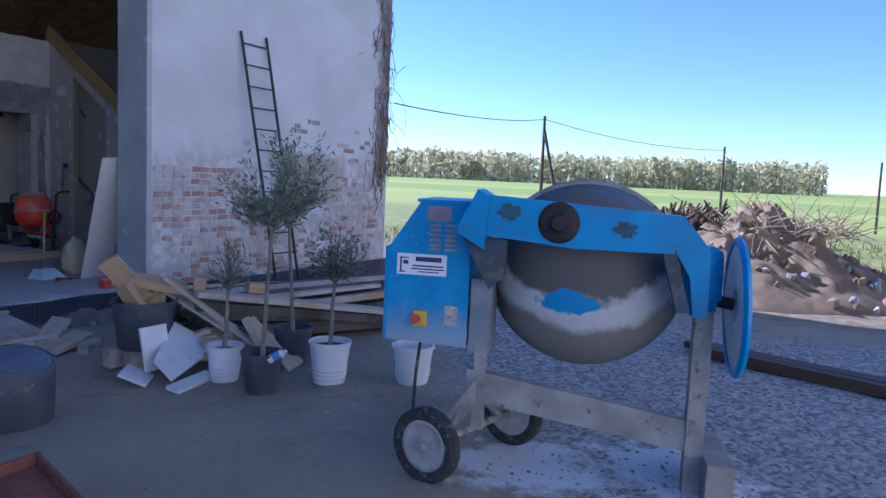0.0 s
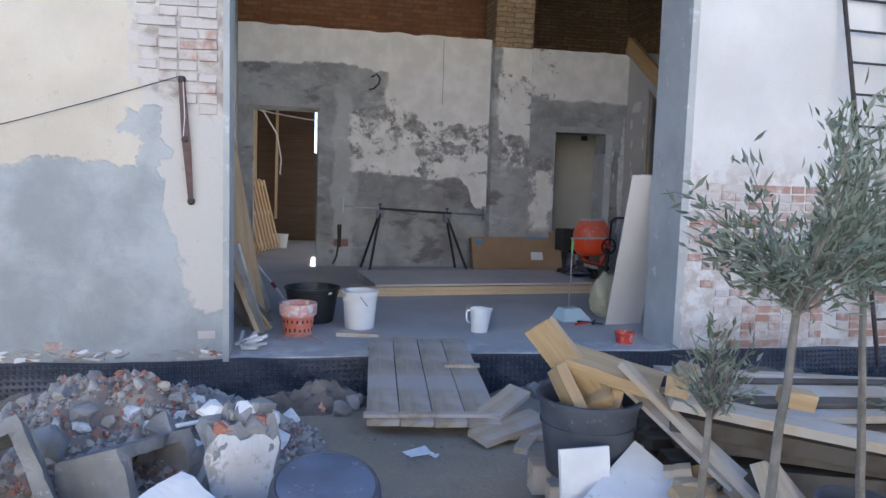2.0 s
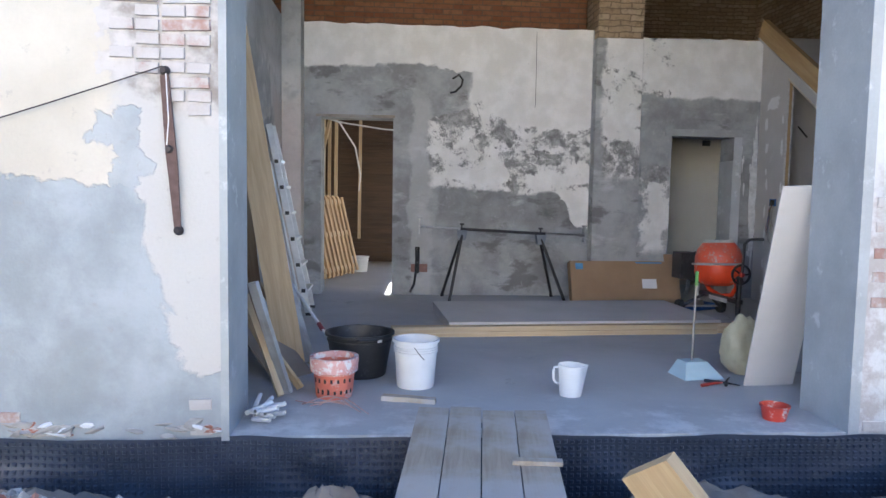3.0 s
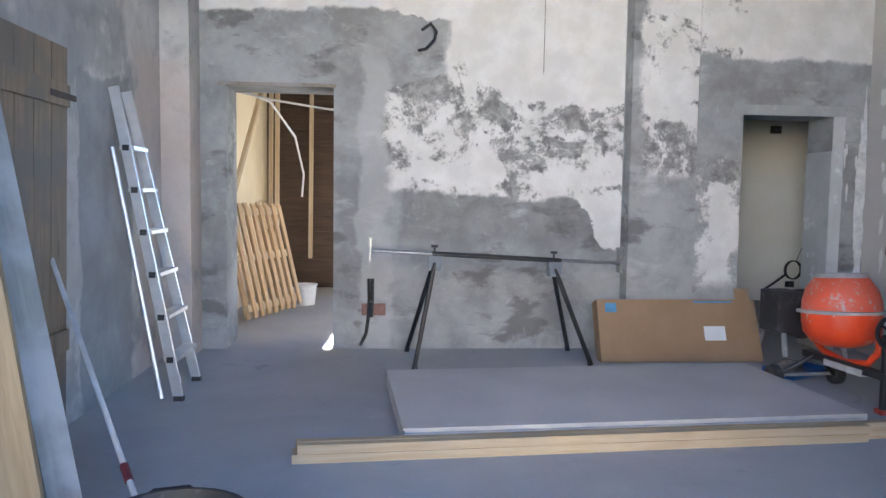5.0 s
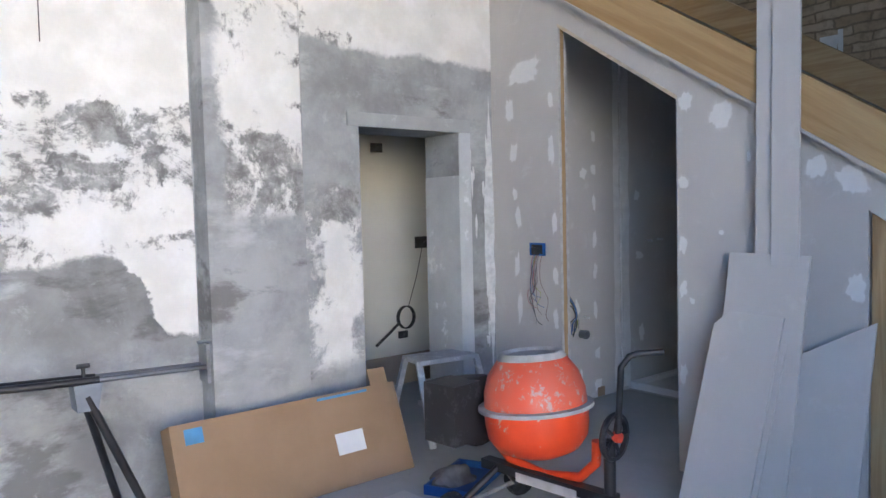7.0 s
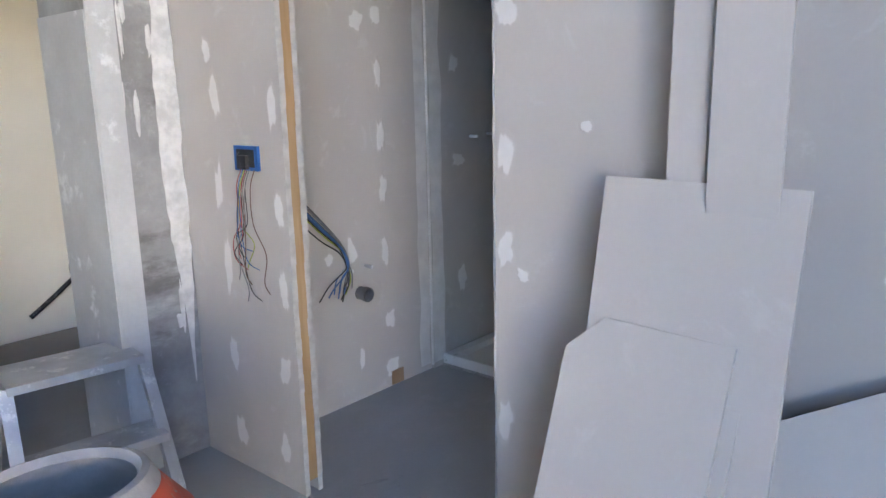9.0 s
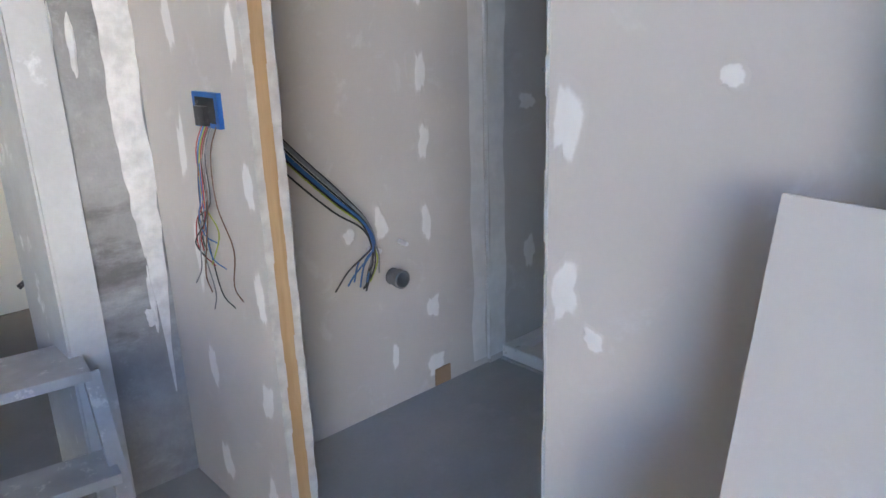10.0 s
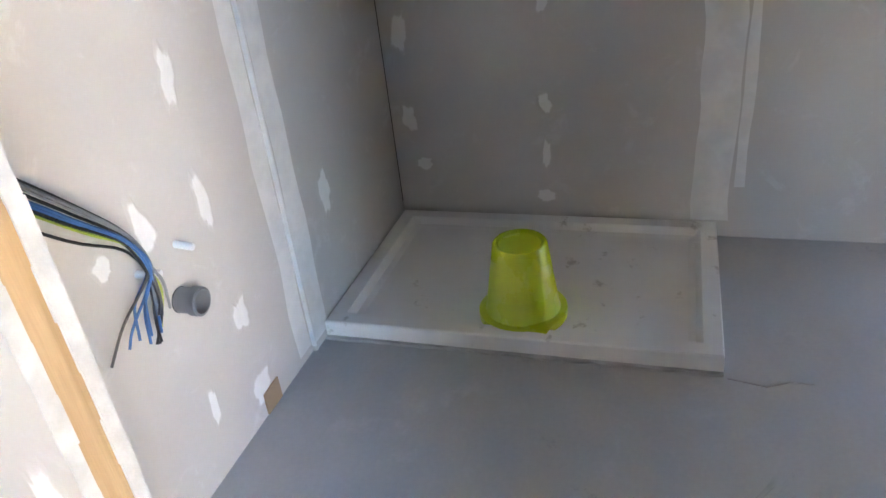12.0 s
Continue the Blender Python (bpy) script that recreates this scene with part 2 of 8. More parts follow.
def side_wall():
    """Pale old plaster on the side wall and pier, pinkish where brick stains it, with squares of newer cement."""
    k = Mat("pale side wall plaster", 0.9, 0, 0.3)
    p = k.pos()
    x, y, z = k.xyz()
    n1, n2, n3 = k.noise(p, 1.7, 9, 0.64, 0.2), k.noise(p, 7, 10, 0.7), k.noise(p, 50, 5)
    wob = k.m("MULTIPLY", k.m("SUBTRACT", n1, 0.5), 0.5)
    yy, zz = k.m("ADD", y, wob), k.m("ADD", z, wob)
    pale = k.mix(k.step(n1, 0.35, 0.65), (0.52, 0.50, 0.475), (0.70, 0.685, 0.66))
    pale = k.mix(k.m("MULTIPLY", k.step(n2, 0.52, 0.66), 0.5), pale, (0.34, 0.335, 0.325))
    pink = k.m("MULTIPLY", k.step(yy, 11.5, 11.8), k.m("SUBTRACT", 1.0, k.step(zz, 2.1, 2.4)))
    pale = k.mix(k.m("MULTIPLY", pink, 0.55), pale, k.mix(n2, (0.46, 0.34, 0.28), (0.68, 0.58, 0.52)))
    cem = k.mix(k.step(n1, 0.33, 0.67), (0.24, 0.245, 0.245), (0.38, 0.39, 0.395))
    a = k.m("MULTIPLY", k.m("MULTIPLY", k.step(yy, 10.72, 10.76), k.m("SUBTRACT", 1.0, k.step(yy, 11.5, 11.6))), k.m("SUBTRACT", 1.0, k.step(zz, 1.95, 1.99)))
    b = k.step(zz, 2.55, 2.75)
    g = k.m("MULTIPLY", k.step(k.noise(p, 0.9, 5), 0.52, 0.58), 0.7)
    c = k.mix(k.m("MAXIMUM", k.m("MULTIPLY", a, 0.9), k.m("MAXIMUM", k.m("MULTIPLY", b, 0.6), g)), pale, cem)
    c = k.mix(k.m("MULTIPLY", n3, 0.15), c, (0.2, 0.19, 0.18))
    return k.done(c, k.m("ADD", n3, n2), 0.45, 0.006)


def cement_render(name="grey cement render", a=(0.36, 0.37, 0.37), b=(0.48, 0.50, 0.50)):
    k = Mat(name, 0.9, 0, 0.3)
    p = k.pos()
    n1, n2 = k.noise(p, 1.6, 8, 0.62, 0.1), k.noise(p, 60, 4)
    c = k.mix(k.step(n1, 0.3, 0.7), a, b)
    c = k.mix(k.step(k.noise(p, 4.5, 8, 0.7), 0.57, 0.66), c, tuple(v * 1.22 for v in b))
    c = k.mix(k.m("MULTIPLY", n2, 0.25), c, tuple(v * 0.6 for v in a))
    return k.done(c, n2, 0.35, 0.004)


def facade_left():
    """Cream lime wash over plaster, with a large blue-grey cement repair below."""
    k = Mat("cream facade with cement repair", 0.9, 0, 0.3)
    p = k.pos()
    x, y, z = k.xyz()
    n1, n2, n3 = k.noise(p, 2.2, 8, 0.62, 0.5), k.noise(p, 9, 6), k.noise(p, 55, 4)
    wob = k.m("ADD", k.m("MULTIPLY", k.m("SUBTRACT", n1, 0.5), 0.55), k.m("MULTIPLY", k.m("SUBTRACT", n2, 0.5), 0.08))
    zz, xx = k.m("ADD", z, wob), k.m("ADD", x, wob)
    rep = k.m("MULTIPLY", k.m("SUBTRACT", 1.0, k.step(zz, 1.26, 1.29)), k.m("SUBTRACT", 1.0, k.step(k.m("ADD", xx, k.m("MULTIPLY", z, 0.36)), 0.86, 0.90)))
    rep = k.m("MAXIMUM", rep, k.m("SUBTRACT", 1.0, k.step(zz, 0.27, 0.285)))
    # a tongue of the repair reaches up beside the latch bar
    w2 = k.m("MULTIPLY", k.m("SUBTRACT", k.noise(p, 4.5, 8, 0.6, 0.4), 0.5), 0.38)
    tx, tz = k.m("ADD", x, w2), k.m("ADD", z, w2)
    neck = k.m("MULTIPLY", k.m("MULTIPLY", k.step(tx, 0.37, 0.385), k.m("SUBTRACT", 1.0, k.step(tx, 0.50, 0.515))), k.m("SUBTRACT", 1.0, k.step(tz, 1.64, 1.66)))
    beak = k.m("MULTIPLY", k.m("MULTIPLY", k.step(tx, 0.24, 0.26), k.m("SUBTRACT", 1.0, k.step(tx, 0.40, 0.41))), k.m("MULTIPLY", k.step(tz, 1.48, 1.50), k.m("SUBTRACT", 1.0, k.step(tz, 1.60, 1.62))))
    rep = k.m("MAXIMUM", rep, k.m("MULTIPLY", k.m("MAXIMUM", neck, beak), 0.85))
    cream = k.mix(k.step(k.noise(p, 1.4, 6), 0.35, 0.65), (0.53, 0.485, 0.40), (0.62, 0.575, 0.485))
    side = k.step(xx, 0.36, 0.42)
    cream = k.mix(side, cream, (0.53, 0.515, 0.485))
    cem = k.mix(k.step(k.noise(p, 2.0, 9, 0.62, 0.1), 0.33, 0.67), (0.28, 0.305, 0.315), (0.42, 0.455, 0.475))
    c = k.mix(rep, cream, cem)
    # bare mortar bed of the limewashed bricks
    bed = k.m("MULTIPLY", k.step(k.m("ADD", xx, k.m("MULTIPLY", k.m("SUBTRACT", n2, 0.5), 0.5)), 0.36, 0.40), k.step(k.m("ADD", zz, k.m("MULTIPLY", x, 0.5)), 1.96, 2.02))
    c = k.mix(bed, c, k.mix(k.step(n2, 0.35, 0.65), (0.27, 0.24, 0.21), (0.56, 0.53, 0.50)))
    c = k.mix(k.m("MULTIPLY", k.step(k.noise(p, 13, 9, 0.7), 0.60, 0.68), 0.35), c, (0.33, 0.31, 0.28))
    c = k.mix(k.m("MULTIPLY", n3, 0.18), c, (0.3, 0.28, 0.25))
    edge = k.m("MULTIPLY", k.m("SUBTRACT", 1.0, rep), 0.9)
    return k.done(c, k.m("ADD", edge, k.m("ADD", k.m("MULTIPLY", n2, 0.7), k.m("MULTIPLY", n3, 0.4))), 0.6, 0.010)


def facade_right():
    """White lime wash, thin and dirty towards the ground, over brick."""
    k = Mat("white washed facade", 0.9, 0, 0.3)
    p = k.pos()
    x, y, z = k.xyz()
    n1, n2, n3 = k.noise(p, 1.8, 8, 0.62, 0.6), k.noise(p, 8, 7, 0.65), k.noise(p, 60, 4)
    wash = k.mix(k.step(k.noise(p, 1.1, 6), 0.35, 0.65), (0.56, 0.555, 0.545), (0.66, 0.655, 0.645))
    ochre = k.mix(n2, (0.36, 0.31, 0.24), (0.48, 0.43, 0.35))
    zz = k.m("ADD", z, k.m("MULTIPLY", k.m("SUBTRACT", n1, 0.5), 0.5))
    xx = k.m("ADD", x, k.m("MULTIPLY", k.m("SUBTRACT", n1, 0.5), 1.2))
    band = k.m("MULTIPLY", k.m("MULTIPLY", k.step(xx, 5.85, 6.15), k.m("SUBTRACT", 1.0, k.step(xx, 7.3, 7.5))), k.m("MULTIPLY", k.step(zz, 0.75, 0.85), k.m("SUBTRACT", 1.0, k.step(zz, 1.50, 1.54))))
    low = k.m("SUBTRACT", 1.0, k.step(zz, 1.25, 1.65))
    bare = k.m("MULTIPLY", low, k.step(k.m("ADD", k.m("MULTIPLY", n2, 0.5), k.m("MULTIPLY", n1, 0.5)), 0.44, 0.56))
    c = k.mix(bare, wash, k.mix(n2, (0.34, 0.29, 0.26), (0.52, 0.48, 0.45)))
    c = k.mix(band, c, ochre)
    stain = k.m("MULTIPLY", k.step(k.m("ADD", x, k.m("MULTIPLY", k.m("SUBTRACT", n2, 0.5), 0.5)), 8.1, 8.3), k.step(z, 1.0, 1.6))
    c = k.mix(k.m("MULTIPLY", stain, 0.8), c, (0.14, 0.11, 0.09))
    c = k.mix(k.m("MULTIPLY", n3, 0.2), c, (0.3, 0.28, 0.26))
    return k.done(c, k.m("ADD", n3, k.m("MULTIPLY", n2, 0.8)), 0.45, 0.006)


def concrete_floor():
    k = Mat("dusty concrete floor", 0.8, 0, 0.4)
    p = k.pos()
    n1, n2, n3 = k.noise(p, 0.9, 6, 0.6, 0.5), k.noise(p, 5, 8, 0.65), k.noise(p, 70, 4)
    c = k.mix(k.step(n1, 0.3, 0.7), (0.43, 0.43, 0.428), (0.53, 0.53, 0.525))
    c = k.mix(k.m("MULTIPLY", k.step(n2, 0.55, 0.7), 0.55), c, (0.57, 0.57, 0.56))
    c = k.mix(k.m("MULTIPLY", k.step(k.noise(p, 2.2, 7, 0.7, 1), 0.62, 0.72), 0.5), c, (0.19, 0.185, 0.18))
    x, y, z = k.xyz()
    edge = k.m("SUBTRACT", 1.0, k.step(k.m("ADD", y, k.m("MULTIPLY", k.m("SUBTRACT", n2, 0.5), 1.2)), 7.55, 7.95))
    c = k.mix(k.m("MULTIPLY", edge, k.step(k.noise(p, 3.5, 9, 0.7), 0.45, 0.62)), c, (0.66, 0.66, 0.65))
    c = k.mix(k.m("MULTIPLY", k.step(k.noise(p, 16, 8, 0.75), 0.62, 0.70), 0.45), c, (0.58, 0.57, 0.55))
    c = k.mix(k.m("MULTIPLY", n3, 0.2), c, (0.18, 0.18, 0.17))
    return k.done(c, n3, 0.2, 0.003, k.m("ADD", 0.62, k.m("MULTIPLY", n2, 0.3)))


def bricks_far(name, a, b, mortar, rough=0.9, rag=0.012, bump=0.6):
    """Coursed brickwork for walls seen from afar."""
    k = Mat(name, rough, 0, 0.3)
    x, y, z = k.xyz()
    cb = k.t.nodes.new("ShaderNodeCombineXYZ")
    jog = k.m("MULTIPLY", k.m("SUBTRACT", k.noise(k.pos(), 5, 5), 0.5), rag)
    k.put(cb.inputs[0], k.m("ADD", k.m("ADD", x, y), k.m("MULTIPLY", jog, 2.0)))
    k.put(cb.inputs[1], k.m("ADD", z, jog))
    t = k.t.nodes.new("ShaderNodeTexBrick")
    k.put(t.inputs["Vector"], cb.outputs[0])
    for s, v in (("Scale", 1.0), ("Brick Width", 0.26), ("Row Height", 0.068), ("Mortar Size", 0.007), ("Bias", 0.0)):
        t.inputs[s].default_value = v
    k.put(t.inputs["Color1"], a)
    k.put(t.inputs["Color2"], b)
    k.put(t.inputs["Mortar"], mortar)
    n = k.noise(k.pos(), 14, 6, 0.65)
    c = k.mix(k.m("MULTIPLY", k.step(n, 0.45, 0.7), 0.55), t.outputs["Color"], tuple(v * 0.6 for v in mortar))
    return k.done(c, k.m("SUBTRACT", k.m("MULTIPLY", n, 0.5), t.outputs["Fac"]), bump, 0.02)


def drywall(name="grey plasterboard", a=(0.53, 0.505, 0.475), b=(0.60, 0.575, 0.545)):
    k = Mat(name, 0.85, 0, 0.3)
    p = k.pos()
    n1, n2, n3 = k.noise(p, 1.5, 5), k.noise(p, 7, 8, 0.7, 0.6), k.noise(p, 90, 3)
    c = k.mix(k.step(n1, 0.3, 0.7), a, b)
    c = k.mix(k.m("MULTIPLY", k.step(n2, 0.56, 0.68), 0.45), c, (0.66, 0.65, 0.63))
    c = k.mix(k.m("MULTIPLY", n3, 0.10), c, (0.3, 0.29, 0.28))
    return k.done(c, n3, 0.12, 0.002)


PLASTER, CEMENT, SIDEWALL = plaster_stained(), cement_render(), side_wall()
FACADE_L, FACADE_R = facade_left(), facade_right()
FLOOR = concrete_floor()
BRICK_RED = bricks_far("old red brickwork", (0.24, 0.10, 0.055), (0.32, 0.16, 0.09), (0.17, 0.12, 0.09))
BRICK_GREY = bricks_far("bare brown brickwork", (0.36, 0.26, 0.16), (0.50, 0.39, 0.27), (0.24, 0.18, 0.12), 0.95, 0.07, 1.0)
BOARD = drywall()
BOARD_EDGE = plain("plasterboard edge", (0.62, 0.61, 0.59), rough=0.9, scale=20)
FILLER = plain("white joint filler", (0.76, 0.75, 0.73), (0.66, 0.65, 0.63), 0.85, scale=12)
PINE = wood("new pine", (0.62, 0.44, 0.24), (0.46, 0.29, 0.13), 1)
PINE_X = wood("new pine lengthwise", (0.64, 0.52, 0.35), (0.53, 0.39, 0.23), 0)
PINE_Z = wood("new pine upright", (0.60, 0.42, 0.23), (0.45, 0.28, 0.13), 2)
DARKWOOD = wood("dark old timber", (0.11, 0.065, 0.038), (0.055, 0.032, 0.02), 0)
GREYWOOD = wood("weathered plank", (0.36, 0.31, 0.25), (0.24, 0.20, 0.155), 1, grey=(0.33, 0.31, 0.29))
PALEWALL = plain("pale grey cream wall paint", (0.72, 0.70, 0.63), (0.66, 0.64, 0.57), 0.85, scale=2, world_space=True)
CREAM = plain("cream wall paint", (0.82, 0.71, 0.50), (0.76, 0.64, 0.43), 0.85, scale=2, world_space=True)
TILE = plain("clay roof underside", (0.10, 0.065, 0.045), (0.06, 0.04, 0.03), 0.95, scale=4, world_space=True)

# ---- structure ----
FY, FT = 7.40, 0.45          # facade face and thickness
X0, X1 = 0.91, 4.25          # the wide opening
XE = 8.50                    # gable corner
WL, WB, WR = 0.44, 12.53, 6.20
EAVE = 4.9


def wall(name, lo, hi, mat, label):
    return solid(name, boxed(lo, hi), mat, label, "wall", "structure")


wall("wall_facade_1", (-7.0, FY, -0.6), (X0, FY + FT, EAVE), FACADE_L, "cream facade wall with blue-grey cement repair")
wall("wall_facade_2", (X1, FY, -0.6), (XE, FY + FT, EAVE), FACADE_R, "whitewashed brick facade wall with flaking plaster")
wall("wall_lintel", (X0, FY + 0.02, 4.35), (X1, FY + FT - 0.02, EAVE - 0.01), CEMENT, "grey cement lintel over the wide opening")
# cement reveals of the opening, a little proud of the wall ends
solid("jamb_1", boxed((X0 - 0.02, FY - 0.012, -0.02), (X0 + 0.02, FY + FT + 0.012, 4.34)), CEMENT, "grey cement rendered jamb of the wide opening", "jamb", "structure", bevel=0.008)
solid("jamb_2", boxed((X1 - 0.02, FY - 0.012, -0.02), (X1 + 0.04, FY + FT + 0.012, 4.34)), CEMENT, "grey cement rendered jamb of the wide opening", "jamb", "structure", bevel=0.008)
# inside: left wall, its corner pier, the back wall with two doors
wall("wall_left", (WL - 0.4, FY + FT + 0.015, -0.3), (WL, 17.4, 3.25), SIDEWALL, "pale patched plaster side wall")
solid("pier_1", boxed((WL + 0.003, 12.22, 0), (0.66, WB - 0.003, 4.4)), SIDEWALL, "pinkish plastered corner pier", "pier", "structure", bevel=0.01)
D1 = (0.86, 1.722, 2.14)
D2 = (5.11, 5.89, 1.985)
YR = 12.42


def bm_ragged_wall(x0, x1, y0, y1, z0, z1, rag, step=0.09, seed=0):
    """A wall stretch whose top edge is broken unevenly."""
    bm = B()
    n = max(2, int((x1 - x0) / step))
    tops = [(x0 + (x1 - x0) * i / n, z1 + rag * noise.noise((i * 0.37 + seed, seed, 0)) + rag * 0.5 * noise.noise((i * 1.7, seed, 3))) for i in range(n + 1)]
    bm_prism(bm, [(x0, z0)] + [(x1, z0)] + tops[::-1], y0, y1, 1)
    return bm


solid("wall_back_1", boxed((WL - 0.2, WB, -0.3), (D1[0], WB + 0.42, D1[2])), PLASTER, "patched plaster back wall beside the doorway", "wall", "structure")
solid("wall_back_2", boxed((D1[1], WB, -0.3), (4.30, WB + 0.42, D1[2])), PLASTER, "flaking white and grey plaster back wall", "wall", "structure")
solid("wall_back_3", bm_ragged_wall(WL - 0.2, 4.30, WB, WB + 0.42, D1[2], 3.24, 0.03, seed=2), PLASTER, "flaking white plaster back wall with a ragged top", "wall", "structure")
solid("pillar", boxed((4.138, 12.36, -0.1), (4.70, WB + 0.40, 3.12)), PLASTER, "plastered brick pillar on the back wall", "pillar", "structure", bevel=0.012)
solid("pillar_top", boxed((4.145, 12.365, 3.12), (4.693, WB + 0.39, 4.7)), BRICK_GREY, "bare brick top of the pillar", "pillar", "structure")
solid("wall_back_4", boxed((4.70, YR, -0.3), (D2[0], YR + 0.36, D2[2])), PLASTER, "patched grey plaster wall beside the narrow doorway", "wall", "structure")
solid("wall_back_5", boxed((D2[1], YR, -0.3), (6.32, YR + 0.36, D2[2])), PLASTER, "patched grey plaster wall beside the narrow doorway", "wall", "structure")
solid("wall_back_6", bm_ragged_wall(4.70, 6.32, YR, YR + 0.36, D2[2], 3.15, 0.02, seed=5), PLASTER, "patched plaster wall over the narrow doorway", "wall", "structure")
bm = B()
bm_box(bm, (D2[0] - 0.085, YR - 0.014, D2[2] + 0.001), (D2[1] + 0.10, YR - 0.001, D2[2] + 0.085))
solid("trim_1", bm, CEMENT, "raised cement band over the narrow doorway", "trim", "structure", bevel=0.004)
bm = B()
bm_box(bm, (D2[1] + 0.001, YR - 0.010, 0.0), (D2[1] + 0.10, YR - 0.001, D2[2]))
PALECEM = cement_render("pale trowelled cement", (0.50, 0.52, 0.53), (0.66, 0.68, 0.69))
solid("trim_2", bm, PALECEM, "raised pale cement band beside the narrow doorway", "trim", "structure", bevel=0.004)
solid("trim_3", boxed((D2[1] - 0.008, YR - 0.011, 0.0), (D2[1] - 0.001, YR + 0.358, 1.70)), PALECEM, "pale cement reveal of the narrow doorway", "trim", "structure")
# upper brick wall behind the ledge, gable and far walls
wall("wall_upper", (-0.4, 13.5, 3.0), (4.5, 13.8, 7.5), BRICK_RED, "dim red brick wall behind the ledge")
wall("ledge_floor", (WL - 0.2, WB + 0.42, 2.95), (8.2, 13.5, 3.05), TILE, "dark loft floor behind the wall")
GW = (8.75, 9.95, 0.15, 0.82)   # unseen opening added under the stair to light the shower room
bm = B()
for lo, hi in (((8.325, FY + FT + 0.01, -0.6), (8.49, GW[0], 7.5)), ((8.325, GW[1], -0.6), (8.49, 17.4, 7.5)), ((8.325, GW[0], -0.6), (8.49, GW[1], GW[2])), ((8.325, GW[0], GW[3]), (8.49, GW[1], 7.5))):
    bm_box(bm, lo, hi)
solid("wall_gable", bm, BRICK_GREY, "bare brown brick gable wall", "wall", "structure")
wall("wall_gable_left", (-7.0, FY + FT, -0.6), (-6.7, 17.4, 7.5), BRICK_GREY, "far brick end wall")
wall("wall_rear", (-7.0, 17.4, -0.6), (0.2, 17.8, 7.5), BRICK_GREY, "rear brick wall")
# floors
solid("floor", boxed((-0.2, FY + 0.004, -0.25), (8.325, 17.4, 0)), FLOOR, "dusty grey concrete floor", "floor", "structure")
solid("foundation", boxed((-7.0, FY + 0.03, -0.62), (8.49, FY + 0.4, -0.26)), CEMENT, "concrete foundation below the floor", "foundation", "structure")
# roof, closed over the whole house
bm = B()
bm_prism(bm, [(FY - 0.45, EAVE - 0.15), (FY - 0.45, EAVE + 0.0), (12.6, 8.1), (18.2, EAVE), (18.2, EAVE - 0.15), (12.6, 7.95)], -7.4, 8.9, 0)
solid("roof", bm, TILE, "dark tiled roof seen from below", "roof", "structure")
# unseen wall added across the yard, behind the walk, to bounce sunlight
wall("wall_opposite", (-16, -10.5, -0.3), (12, -10.0, 6.5), plain("cream bounce wall paint", (0.74, 0.67, 0.52), (0.68, 0.60, 0.46), 0.85, scale=2, world_space=True), "unseen cream wall added across the yard to bounce sunlight")

# ---- stair partition and shower room ----
def ztop(y):
    return 1.43 + 0.645 * (y - 9.66)


def zhead(y):
    return 2.055 + 0.664 * (y - 10.955)


DY0, DY1 = 10.955, 11.80     # doorway in the partition
BAY = 10.0                   # boards end here, open studs beyond


def part_board(name, x0, x1, parent):
    bm = B()
    bm_prism(bm, [(DY1, 0), (YR - 0.002, 0), (YR - 0.002, ztop(YR)), (DY1, ztop(DY1))], x0, x1, 0)
    bm_prism(bm, [(DY0, zhead(DY0)), (DY1, zhead(DY1)), (DY1, ztop(DY1)), (DY0, ztop(DY0))], x0, x1, 0)
    bm_prism(bm, [(BAY, 0), (DY0, 0), (DY0, ztop(DY0)), (BAY, ztop(BAY))], x0, x1, 0)
    bm_prism(bm, [(7.95, zhead(7.95)), (BAY, zhead(BAY)), (BAY, ztop(BAY)), (7.95, ztop(7.95))], x0, x1, 0)
    return part(name, bm, BOARD, parent)


partition = thing("wall_partition", pose(0, 0, 0), "grey plasterboard partition under the stair with filler patches", "wall", kind="structure")
part_board("board_outer", WR, WR + 0.0125, partition)
part_board("board_inner", WR + 0.0585, WR + 0.071, partition)
SX0, SX1 = WR + 0.0130, WR + 0.0580


def stud(y0, y1, z1a, z1b, z0=0.05):
    bm = B()
    bm_prism(bm, [(y0, z0), (y1, z0), (y1, z1b), (y0, z1a)], SX0, SX1, 0)
    return part("stud", bm, PINE_Z, partition, bevel=0.003)


stud(DY1 + 0.002, DY1 + 0.05, zhead(DY1), zhead(DY1 + 0.05))
stud(DY0 - 0.05, DY0 - 0.002, zhead(DY0 - 0.05), zhead(DY0))
bm = B()
bm_prism(bm, [(7.95, zhead(7.95) + 0.001), (DY1, zhead(DY1) + 0.001), (DY1, zhead(DY1) + 0.06), (7.95, zhead(7.95) + 0.06)], SX0 + 0.001, SX1 - 0.001, 0)
part("head_plate", bm, PINE, partition)
for ya, yb in ((DY0, DY1), (7.95, BAY - 0.08)):
    bm = B()
    bm_prism(bm, [(ya, zhead(ya) - 0.022), (yb, zhead(yb) - 0.022), (yb, zhead(yb) - 0.001), (ya, zhead(ya) - 0.001)], WR - 0.004, WR + 0.074, 0)
    part("head_lining", bm, wood("pale lining strip", (0.68, 0.60, 0.47), (0.56, 0.46, 0.33), 1, vary=0.0), partition, "pale wooden strip along the sloping head")
